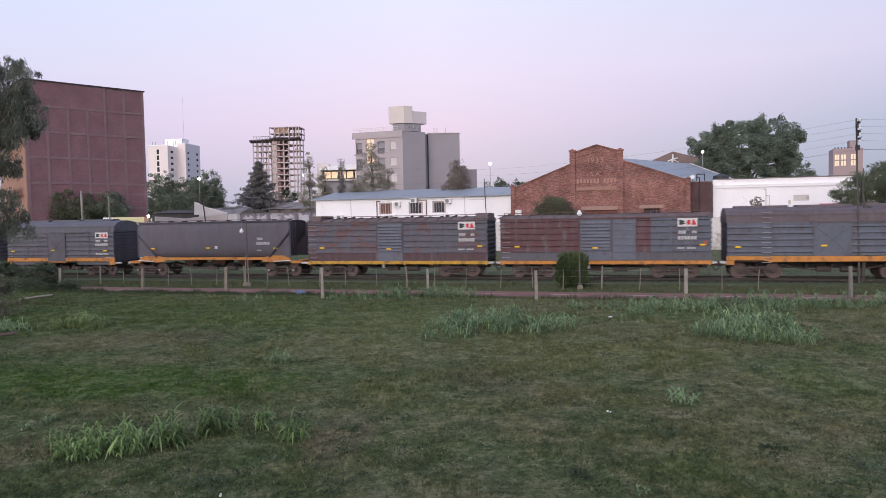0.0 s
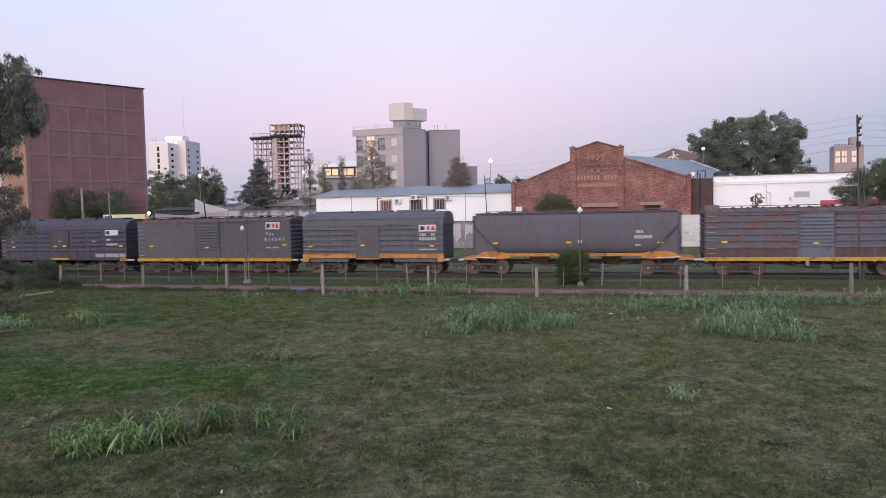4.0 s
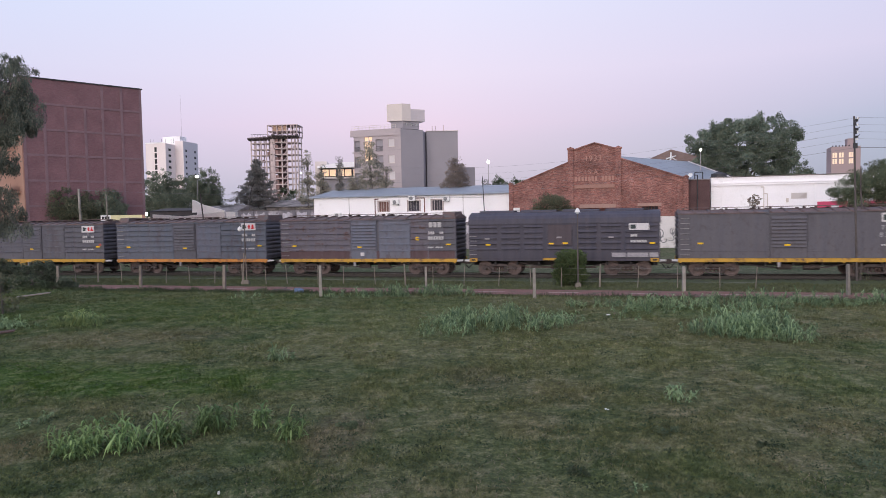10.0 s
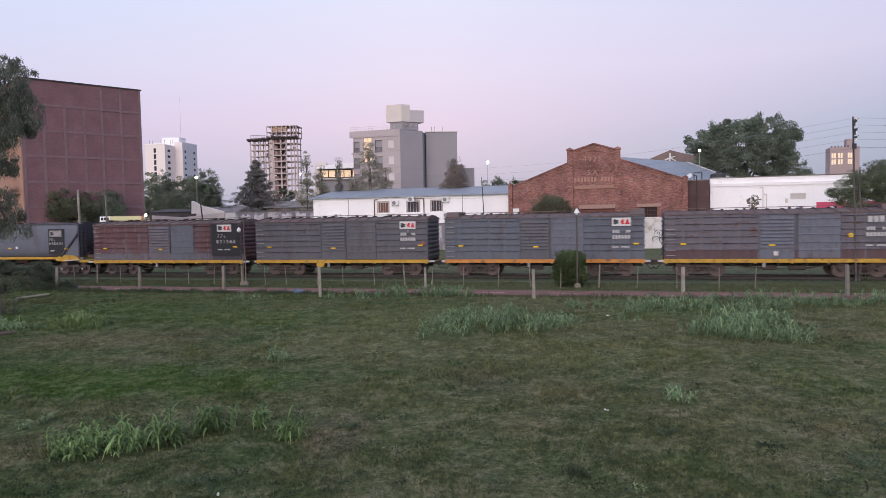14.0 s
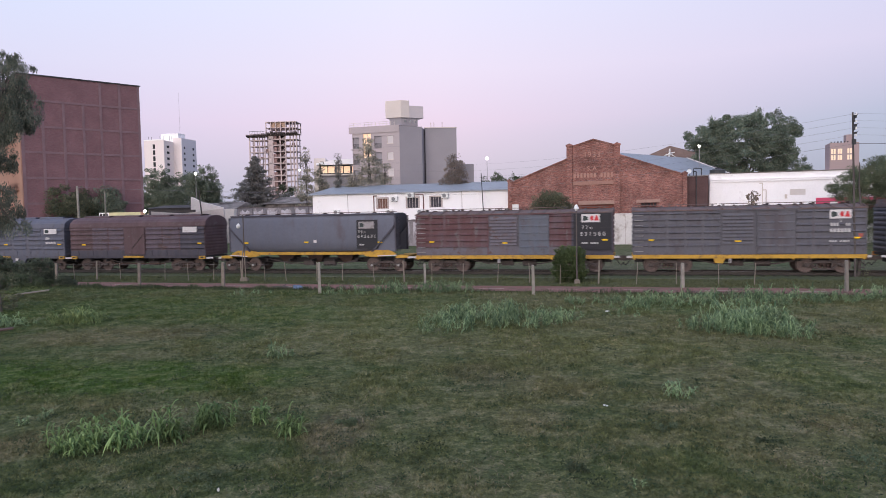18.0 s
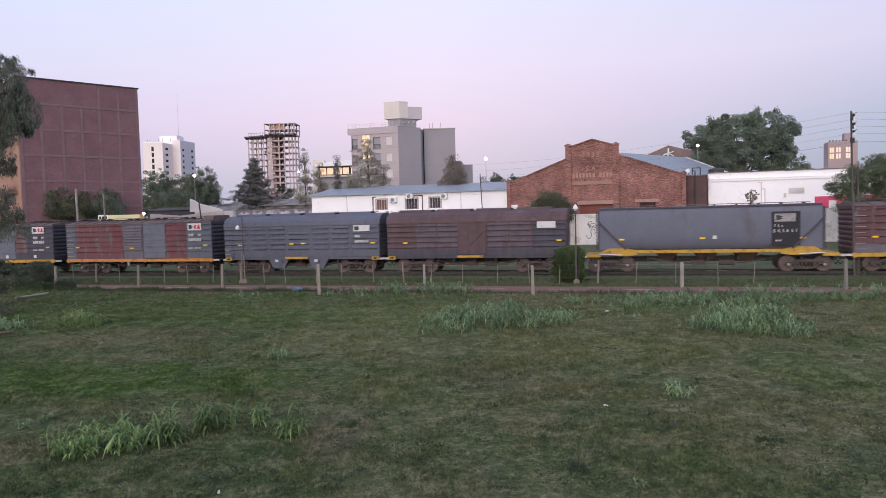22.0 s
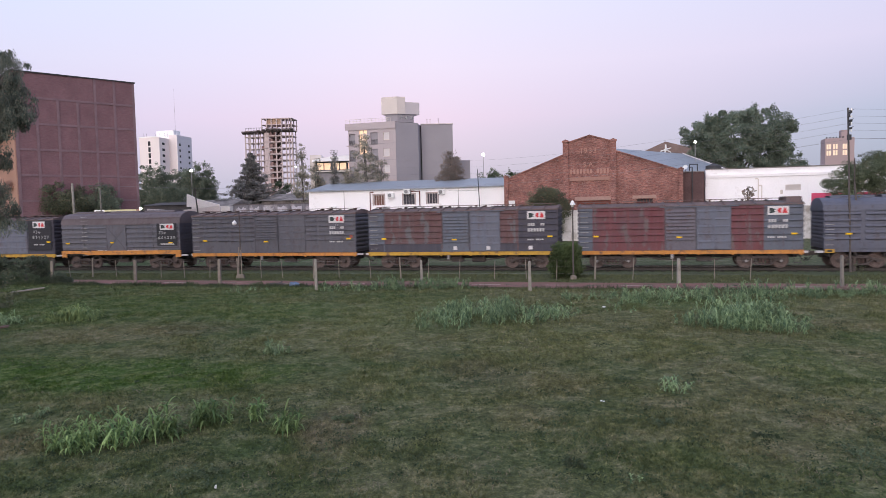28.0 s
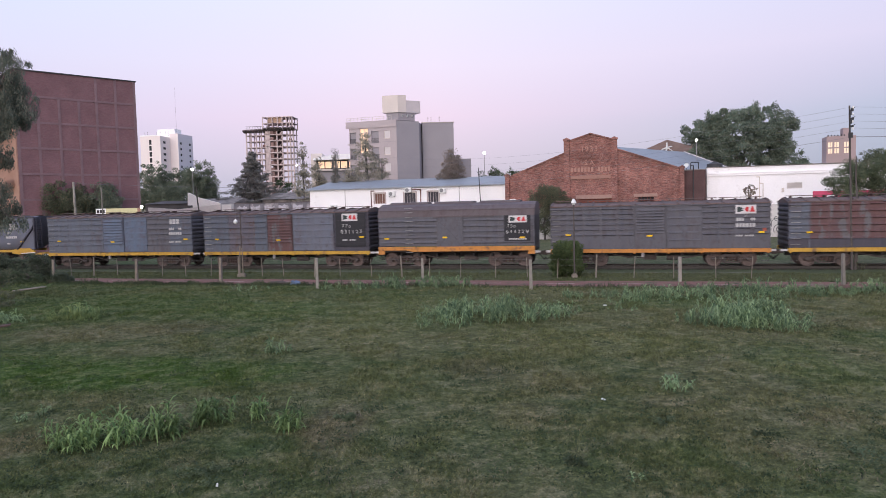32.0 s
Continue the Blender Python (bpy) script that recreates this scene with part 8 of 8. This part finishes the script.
    # town trees
    for s, (x, y, h, r, m, lab) in enumerate([(-44.7, 130, 13.9, 2.4, L_STREET, "rounded green leafy street tree"), (-57.5, 140, 14.6, 3.0, L_STREET, "dark green leafy street tree"), (-52.9, 141, 13.7, 2.7, L_STREET, "dark green leafy street tree"),
                                             (-46.2, 135, 10.4, 2.2, L_STREET, "dark green leafy street tree"), (-56.2, 137, 11.0, 2.6, L_STREET, "dark green leafy street tree"), (-52.4, 136, 10.0, 2.3, L_STREET, "dark green leafy street tree"), (-44.1, 131, 9.6, 2.2, L_STREET, "dark green leafy street tree"), (-28.0, 128, 9.8, 3.0, L_MID, "low green tree in the distance"),
                                             (11.2, 140, 12.2, 3.0, L_MID, "low green tree in the distance"), (17.0, 142, 11.7, 2.8, L_MID, "low green tree in the distance"), (21.5, 145, 11.2, 3.0, L_MID, "low green tree in the distance"),
                                             (-45.5, 84, 8.9, 2.1, L_OLIVE, "soft olive-green tree before the brick block"), (-42.2, 86.5, 8.0, 1.9, L_STREET, "green tree before the brick block"), (-18, 122, 9.5, 3.4, L_MID, "low green tree in the distance"), (-10, 128, 8.5, 3.0, L_OLIVE, "low olive-green tree in the distance")]):
        lobes = [(0, 0, h - r * 0.95, r, r, r * 0.95), (-r * 0.6, 0, h - r * 1.7, r * 0.75, r * 0.8, r * 0.8), (r * 0.6, 0, h - r * 1.6, r * 0.8, r * 0.8, r * 0.8), (0.2 * r, 0, h - r * 2.4, r * 0.95, r * 0.9, r)]
        tree("street_tree", x, y, h, lobes, 0.21, 170, 200, 0.75, m, lab, trunk=0.2, seed=20 + s, group="trees of the town", rag=0.3)
    for s, (x, y, h, r, m, lab) in enumerate([(-10.7, 105, 15.7, 2.9, L_SILVER, "full silvery poplar behind the office"), (-8.3, 106, 11.8, 1.9, L_SILVER, "silvery poplar behind the office"), (-20.5, 106, 14.3, 1.7, L_SILVER, "thin silvery poplar behind the office"), (-18.4, 107, 12.0, 1.3, L_SILVER, "thin silvery poplar behind the office"), (-15.2, 104, 13.2, 0.5, L_CEDAR, "slim dark columnar cypress tree"), (-13.3, 104, 10.5, 1.3, L_SILVER, "silvery poplar behind the office"), (2.3, 100, 13.4, 3.0, L_BRONZE, "conical bronze-green tree behind the office")]):
        lobes = [(0.15 * math.sin(k * 2.1) * r, 0, h * (0.34 + 0.1 * k), r * (1.25 - 0.15 * k), r * (1.25 - 0.15 * k), h * 0.09) for k in range(7)]
        if m == L_BRONZE:
            lobes = [(0, 0, h * (0.30 + 0.1 * k), 4.1 - 0.54 * k, 4.1 - 0.54 * k, h * 0.09) for k in range(7)]
        tree("poplar", x, y, h, lobes, 0.18, 420 if m == L_BRONZE else 330 if r > 2.3 else 150, 70 if m != L_BRONZE else 90, 0.5, m, lab, trunk=0.12, seed=50 + s, trunk_to=0.96, limbs=12, group="poplars of the town")
    # cedar with level tiers
    lobes = []
    for k in range(15):
        z = 3.1 + k * 0.74
        rr = 8.7 * (1 - k / 15.2) ** 1.3 * (1.0 + 0.14 * math.sin(k * 2.3))
        for j in range(7):
            a = j * 0.898 + k * 0.55
            reach = rr * (0.82 + 0.25 * math.sin(j * 3.7 + k * 1.9))
            for f in (0.35, 0.68, 1.0):
                wide = 0.25 + 0.20 * reach * (1.15 - 0.5 * f)
                lobes.append((math.cos(a) * reach * f, math.sin(a) * reach * f, z + 0.35 * f + 0.42 * math.sin(j * 2.0 + k * 1.3), wide, wide, 0.14))
    lobes.append((0, 0, 13.7, 0.12, 0.12, 0.45))
    tree("cedar", -31.5, 118, 15.0, lobes, 0.19, 1600, 64, 0.42, L_CEDAR, "grey-green cedar with tiered branches", trunk=0.22, seed=70, trunk_to=0.97, limbs=18, hang=0.6)
    rng = np.random.default_rng(90)
    k = 9000
    x = rng.uniform(-420, 420, k)
    top = 9 + 3.5 * np.sin(x * 0.05) + 2.5 * np.sin(x * 0.13 + 1)
    pts = np.stack([x, 430 + rng.uniform(-8, 8, k), rng.uniform(0, 1, k) ** 0.7 * top], axis=1)
    ob = new("far_woods", quads_mesh("far_woods", leaf_quads(rng, pts, 3.2), L_DARK))
    tagged(ob, "distant dark line of trees on the horizon", "woods", kind="stuff")


trees()


def tall_grass(rng, plants, material, label):
    """Arching broad-bladed grass: strips of four quads a leaf."""
    quads = []
    for x, y, h in plants:
        n = int(rng.integers(11, 17))
        h = h * rng.choice([0.35, 0.5, 0.62, 0.72, 0.9])
        tip = np.array([rng.normal() * 0.25, rng.normal() * 0.25, 1.0]) * h * 0.7
        z0 = rise(x, y)
        root = np.array([x, y, z0])
        a0 = rng.uniform(0, 6.283)
        for i in range(n):
            a = a0 + i * 2.4 + rng.normal() * 0.4
            d = np.array([math.cos(a), math.sin(a), 0.0])
            s = np.array([-d[1], d[0], 0.0])
            f = (i + 0.6) / n
            c0 = root + tip * f
            Ll = h * rng.uniform(0.5, 0.9) * (1.15 - 0.35 * f)
            w = (0.0100 + 0.0105 * h) * rng.uniform(0.8, 1.3)
            up = rng.uniform(0.55, 1.05) if rng.uniform() < 0.85 else rng.uniform(1.05, 1.3)
            prev = None
            for k in range(5):
                t = k / 4
                c = c0 + d * Ll * (0.95 * t - 0.12 * t * t) * (1.15 - 0.55 * up) + np.array([0, 0, 1.0]) * Ll * (up * 1.25 * t - 1.05 * t * t)
                ww = w * (0.55 if k == 0 else (1.0, 1.0, 0.95, 0.7, 0.12)[k])
                cur = (c - s * ww, c + s * ww)
                if prev is not None:
                    quads.append((prev[0], prev[1], cur[1], cur[0]))
                prev = cur
        st = 0.011
        q = root + tip
        quads.append(((x - st, y, z0), (x + st, y, z0), (q[0] + st, q[1], q[2]), (q[0] - st, q[1], q[2])))
    pts = np.array([[tuple(p) for p in q] for q in quads])
    n = len(pts)
    me = bpy.data.meshes.new("tall_grass")
    me.from_pydata(pts.reshape(-1, 3).tolist(), [], np.arange(n * 4).reshape(n, 4).tolist())
    me.materials.append(material)
    bm = bmesh.new()
    bm.from_mesh(me)
    bmesh.ops.remove_doubles(bm, verts=bm.verts, dist=0.0005)
    bm.to_mesh(me)
    bm.free()
    ob = new("tall_grass", me)
    return tagged(ob, label, "tall grass", "tall grass in the field", "stuff")


PATCHES = [  # x range, y range, plants, height, material
    ((8.9, 12.6), (21.9, 25.6), 230, (0.85, 1.4), 0), ((-1.0, 4.9), (24.2, 28.4), 210, (0.75, 1.3), 0), ((5.8, 21.5), (28.7, 32.2), 340, (0.55, 1.05), 0), ((-6.2, 2.2), (35.6, 37.8), 150, (0.6, 1.2), 0),
    ((-7.4, -6.2), (12.2, 13.2), 34, (0.65, 1.15), 2), ((-6.3, -5.7), (12.3, 13.0), 14, (0.8, 1.3), 2), ((-5.8, -5.0), (12.7, 13.3), 18, (0.75, 1.2), 2), ((-5.0, -4.4), (13.3, 13.9), 14, (0.75, 1.3), 2), ((-3.9, -3.6), (13.7, 14.0), 6, (0.75, 1.1), 2), ((-3.15, -2.75), (12.9, 13.2), 8, (0.75, 1.1), 2),
    ((-9.2, -8.4), (14.1, 14.8), 8, (0.5, 0.75), 0), ((-9.9, -9.3), (13.8, 14.3), 3, (0.3, 0.4), 0), ((-5.4, -4.5), (20.2, 20.9), 12, (0.5, 0.85), 0), ((4.9, 5.6), (14.9, 15.4), 8, (0.5, 0.85), 0),
    ((-16.4, -13.9), (27.7, 29.1), 100, (0.55, 1.05), 1), ((-19.5, -16.8), (27.0, 28.6), 50, (0.5, 0.95), 0), ((-12, -9.5), (36.5, 38.0), 14, (0.4, 0.7), 0), ((6.3, 8.2), (26.5, 27.5), 8, (0.3, 0.6), 0), ((19, 24), (29, 33), 60, (0.5, 0.9), 0), ((2.5, 3.2), (10.1, 10.35), 2, (0.3, 0.45), 0)]


NGRID = [np.array([[noise.noise(Vector((q * k, p * k, 3.0 + k))) for q in np.arange(-40, 40.3, 0.3)] for p in np.arange(8, 54, 0.3)]) for k in (0.55, 1.7)]


def field_noise(x, y, which):
    """Soft unevenness of the turf at two scales, read from a coarse grid."""
    g = NGRID[which]
    fx, fy = np.clip((x + 40) / 0.3, 0, g.shape[1] - 1.001), np.clip((y - 8) / 0.3, 0, g.shape[0] - 1.001)
    i, j = fx.astype(int), fy.astype(int)
    s, t = fx - i, fy - j
    return (g[j, i] * (1 - s) + g[j, i + 1] * s) * (1 - t) + (g[j + 1, i] * (1 - s) + g[j + 1, i + 1] * s) * t


def path_fringe(rng):
    """Longer unmown blades leaning over the near edge of the path."""
    n = 26000
    u = rng.uniform(-40, 30, n)
    u = u[(u < -4) | (rng.uniform(0, 1, n) < 0.35)]
    n = len(u)
    v = -8.75 + np.abs(rng.normal(0, 0.35, n)) * rng.choice([-1.0, 0.6], n)
    x, y = u * CA + v * SA, 46 - u * SA + v * CA
    h = rng.uniform(0.05, 0.2, n) * np.clip(1 + 1.5 * field_noise(x, y, 1), 0.3, 1.8)
    a, w = rng.uniform(0, 6.283, n), 0.012
    dx, dy = rng.normal(0, 0.06, n), rng.normal(0, 0.06, n)
    z = np.zeros(n)
    pts = np.stack([np.stack([x - np.cos(a) * w, y - np.sin(a) * w, z], 1), np.stack([x + np.cos(a) * w, y + np.sin(a) * w, z], 1),
                    np.stack([x + dx + np.cos(a) * w * 0.3, y + dy + np.sin(a) * w * 0.3, z + h], 1), np.stack([x + dx - np.cos(a) * w * 0.3, y + dy - np.sin(a) * w * 0.3, z + h], 1)], 1)
    ob = new("path_fringe", quads_mesh("path_fringe", pts, leaf_mat("fringe_grass", (0.062, 0.086, 0.046), 0.35)))
    tagged(ob, "ragged longer grass along the path edge", "grass", kind="stuff")


def field_plants():
    rng = np.random.default_rng(11)
    for (x0, x1), (y0, y1), n, (h0, h1), m in PATCHES:
        cx, cy, rx, ry = (x0 + x1) / 2, (y0 + y1) / 2, (x1 - x0) / 2, (y1 - y0) / 2
        pl = []
        while len(pl) < n:
            a, r = rng.uniform(0, 6.283), rng.uniform(0, 1) ** 0.5
            r *= 1 + 0.25 * math.sin(a * 3 + cx) + 0.15 * math.sin(a * 5)
            pl.append((cx + rx * r * math.cos(a), cy + ry * r * math.sin(a), rng.uniform(h0, h1) * (1.05 - 0.35 * r)))
        tall_grass(rng, pl, (L_TALL, L_TALLY, L_TALLN)[m], "clump of yellow-green tall grass" if m == 1 else "clump of broad-bladed grey-green tall grass")
    # low dark weeds
    for i, (x, y, r) in enumerate([(-3.9, 10.9, 0.3), (6.85, 10.6, 0.32), (-1.9, 13.8, 0.16), (5.75, 12.2, 0.09), (-8.5, 11.2, 0.25), (7.2, 11.3, 0.3), (4.3, 12.9, 0.2), (2.2, 11.0, 0.16)]):
        pts = crown_points(rng, [(rng.normal() * r * 0.7, rng.normal() * r * 0.6, r * 0.25, r * rng.uniform(0.3, 0.7), r * rng.uniform(0.3, 0.6), r * rng.uniform(0.2, 0.5)) for q in range(5)], 26, 22, r * 0.3)
        pts = pts[pts[:, 2] > 0.0]
        ob = new("low_weed", quads_mesh("low_weed", leaf_quads(rng, pts, 0.05), L_MID))
        ob.location = (x, y, rise(x, y))
        tagged(ob, "low dark green weed in the mown grass", "weed", "low weeds in the field", "stuff")
    path_fringe(rng)
    # turf blades, thinning with distance
    n = 640000
    y = 9.0 * (52.0 / 9.0) ** (rng.uniform(0, 1, n) ** 0.92)
    x = rng.uniform(-0.72, 0.72, n) * y
    ok = np.array(x * SA + (y - 46) * CA)
    keep = ((ok < -8.6) | (ok > -5.95)) & (ok < 4.3)
    keep &= rng.uniform(0, 1, n) < np.clip(0.9 + 1.0 * field_noise(x, y, 1), 0.68, 1.0)
    x, y = x[keep], y[keep]
    n = len(x)
    size = (0.011 + 0.0013 * y) * rng.uniform(0.4, 1.6, n)
    size *= np.clip(1.0 + 1.2 * (field_noise(x, y, 0) + 0.6 * field_noise(x, y, 1)), 0.75, 2.0)
    a = rng.uniform(0, 6.283, n)
    lean = rng.uniform(0.3, 1.6, n) * size
    la = rng.uniform(0, 6.283, n)
    w = 0.0038 + 0.0005 * y
    gx, gy = np.linspace(-45, 45, 151), np.linspace(2, 40, 65)
    grid = np.array([[rise(q, p) for q in gx] for p in gy])

    def height(px, py):
        fx, fy = np.clip((px + 45) / 0.6, 0, 149.999), np.clip((py - 2) / (38 / 64), 0, 63.999)
        i, j = fx.astype(int), fy.astype(int)
        s, t = fx - i, fy - j
        return (grid[j, i] * (1 - s) + grid[j, i + 1] * s) * (1 - t) + (grid[j + 1, i] * (1 - s) + grid[j + 1, i + 1] * s) * t
    z = height(x, y) - 0.004
    p0 = np.stack([x - np.cos(a) * w, y - np.sin(a) * w, z], 1)
    p1 = np.stack([x + np.cos(a) * w, y + np.sin(a) * w, z], 1)
    p2 = np.stack([x + np.cos(la) * lean, y + np.sin(la) * lean, z + size], 1)
    pts = np.stack([p0, p1, p2], 1).reshape(-1, 3).astype(np.float32)
    me = bpy.data.meshes.new("turf_blades")
    me.vertices.add(3 * n)
    me.vertices.foreach_set("co", pts.ravel())
    me.loops.add(3 * n)
    me.loops.foreach_set("vertex_index", np.arange(3 * n, dtype=np.int32))
    me.polygons.add(n)
    me.polygons.foreach_set("loop_start", np.arange(0, 3 * n, 3, dtype=np.int32))
    me.update()
    me.validate()
    me.materials.append(M_BLADE)
    tagged(new("turf_blades", me), "short mown grass blades, green and straw", "grass", kind="stuff")


def field_scatter():
    """Dry straw tangles and small broad-leaved weeds through the turf."""
    rng = np.random.default_rng(31)
    cx = []
    for i in range(300):
        y = 9.5 * (34 / 9.5) ** rng.uniform(0, 1)
        x = rng.uniform(-0.68, 0.68) * y
        if noise.noise(Vector((x * 0.35, y * 0.35, 5.0))) + 0.05 * (x + 2) / 5 > 0.02:
            cx.append((x, y))
    quads = []
    for x, y in cx:
        for k in range(int(rng.integers(14, 40))):
            px, py = x + rng.normal() * 0.28, y + rng.normal() * 0.28
            a, L_, w = rng.uniform(0, 6.283), rng.uniform(0.03, 0.10), 0.0016 + 0.0002 * y
            d, z = np.array([math.cos(a), math.sin(a)]), rise(px, py)
            hgt = rng.uniform(0.0, 0.05)
            quads.append([(px - d[1] * w, py + d[0] * w, z + 0.012), (px + d[1] * w, py - d[0] * w, z + 0.012), (px + d[0] * L_ + d[1] * w, py + d[1] * L_ - d[0] * w, z + 0.02 + hgt), (px + d[0] * L_ - d[1] * w, py + d[1] * L_ + d[0] * w, z + 0.02 + hgt)])
    ob = new("dry_straw", quads_mesh("dry_straw", np.array(quads), leaf_mat("dry_straw", (0.165, 0.145, 0.112), 0.35)))
    tagged(ob, "scattered pale dry straw lying in the turf", "dry grass", kind="stuff")
    pts = []
    for i in range(950):
        y = 9.5 * (35 / 9.5) ** rng.uniform(0, 1)
        x = rng.uniform(-0.7, 0.7) * y
        r = rng.uniform(0.05, 0.2)
        e = rng.normal(size=(int(rng.integers(14, 46)), 3)) * np.array([r, r, r * 0.35])
        e[:, 2] = np.abs(e[:, 2]) + 0.01
        pts.append(e + np.array([x, y, rise(x, y)]))
    ob = new("small_weeds", quads_mesh("small_weeds", leaf_quads(rng, np.concatenate(pts), 0.05), leaf_mat("weed_leaf", (0.052, 0.082, 0.045), 0.4)))
    tagged(ob, "small dark broad-leaved weeds in the turf", "weeds", kind="stuff")


def blade_mat():
    """The field's own colours, varied from blade to blade."""
    m = M_TURF.copy()
    m.name = "turf_blade"
    nt = m.node_tree
    b = nt.nodes["Principled BSDF"]
    N, K = nt.nodes.new, nt.links.new
    src = b.inputs["Base Color"].links[0].from_socket
    g = N("ShaderNodeNewGeometry")
    r = N("ShaderNodeValToRGB")
    e = r.color_ramp.elements
    e.new(0.5)
    e.new(0.86)
    for k, (p, c) in enumerate(((0.0, (1.02, 1.04, 0.98)), (0.5, (1.20, 1.21, 1.13)), (0.84, (1.36, 1.36, 1.24)), (1.0, (1.80, 1.68, 1.42)))):
        e[k].position, e[k].color = p, (*c, 1)
    K(g.outputs["Random Per Island"], r.inputs[0])
    mx = N("ShaderNodeMix")
    mx.data_type, mx.blend_type = "RGBA", "MULTIPLY"
    mx.inputs[0].default_value = 1.0
    K(src, mx.inputs[6])
    K(r.outputs[0], mx.inputs[7])
    K(mx.outputs[2], b.inputs["Base Color"])
    for l in list(b.inputs["Normal"].links):
        nt.links.remove(l)
    return m


M_BLADE = blade_mat()
field_plants()
field_scatter()


# ---- litter in the field ----
def litter():
    rnd = random.Random(4)
    for x, y, s in ((3.52, 14.56, 0.06), (-3.56, 10.5, 0.02), (22.3, 30.0, 0.12), (6.9, 28.2, 0.08)):
        g = Geo()
        pts = [(math.cos(a) * s * rnd.uniform(0.7, 1.3), math.sin(a) * s * rnd.uniform(0.7, 1.3), rnd.uniform(0.02, 0.05) + 0.3 * s) for a in [k * 1.047 for k in range(6)]]
        for i in range(6):
            g.poly([(0, 0, s * 0.9), pts[i], pts[(i + 1) % 6]])
            g.poly([pts[i], (pts[i][0] * 0.9, pts[i][1] * 0.9, 0.0), (pts[(i + 1) % 6][0] * 0.9, pts[(i + 1) % 6][1] * 0.9, 0.0), pts[(i + 1) % 6]])
        solid("litter", g, M_LAMPWHITE, pose(x, y, 0), "crumpled white scrap of litter on the grass", "litter", "litter in the field")
    g = Geo()
    for k in range(5):
        g.tube((rnd.uniform(-0.2, 0.2), rnd.uniform(-0.1, 0.1), 0), (rnd.uniform(-0.2, 0.2), rnd.uniform(-0.1, 0.1), rnd.uniform(0.15, 0.28)), 0.17, 0.09, 7)
    solid("plastic_bag", g, mat("blue_plastic", (0.11, 0.16, 0.26), 0.5, 0.25), pose(-8.25, 39.2, 0), "crumpled blue plastic bag by the path", "bag")
    g = Geo().tube((-0.6, 0, 0.1), (0.1, 0.1, 0.12), 0.10, 0.09, 8).tube((0.1, 0.1, 0.12), (0.55, -0.05, 0.06), 0.09, 0.05, 8).tube((-0.1, 0.05, 0.12), (0.15, 0.3, 0.28), 0.05, 0.02, 6)
    solid("fallen_branch", g, M_DARKWOOD, pose(-9.2, 39.6, 0), "dark fallen branch by the path", "branch")
    g = Geo().prism_x([(-0.12, 0.0), (-0.12, 0.05), (0.12, 0.08), (0.12, 0.03)], -0.9, 0.9)
    solid("plank", g, M_WOOD, pose(-23.9, 39.8, 0.06, 0, -6, 12), "pale broken plank lying on the grass", "plank")
    g = Geo().prism_x([(-0.12, 0.0), (-0.12, 0.05), (0.12, 0.08), (0.12, 0.03)], -0.7, 0.7)
    solid("plank", g, M_RUSTY, pose(-17.4, 26.3, 0.02, 0, -4, 20), "rusty board lying in the grass", "board")


litter()

build_train()
motions()
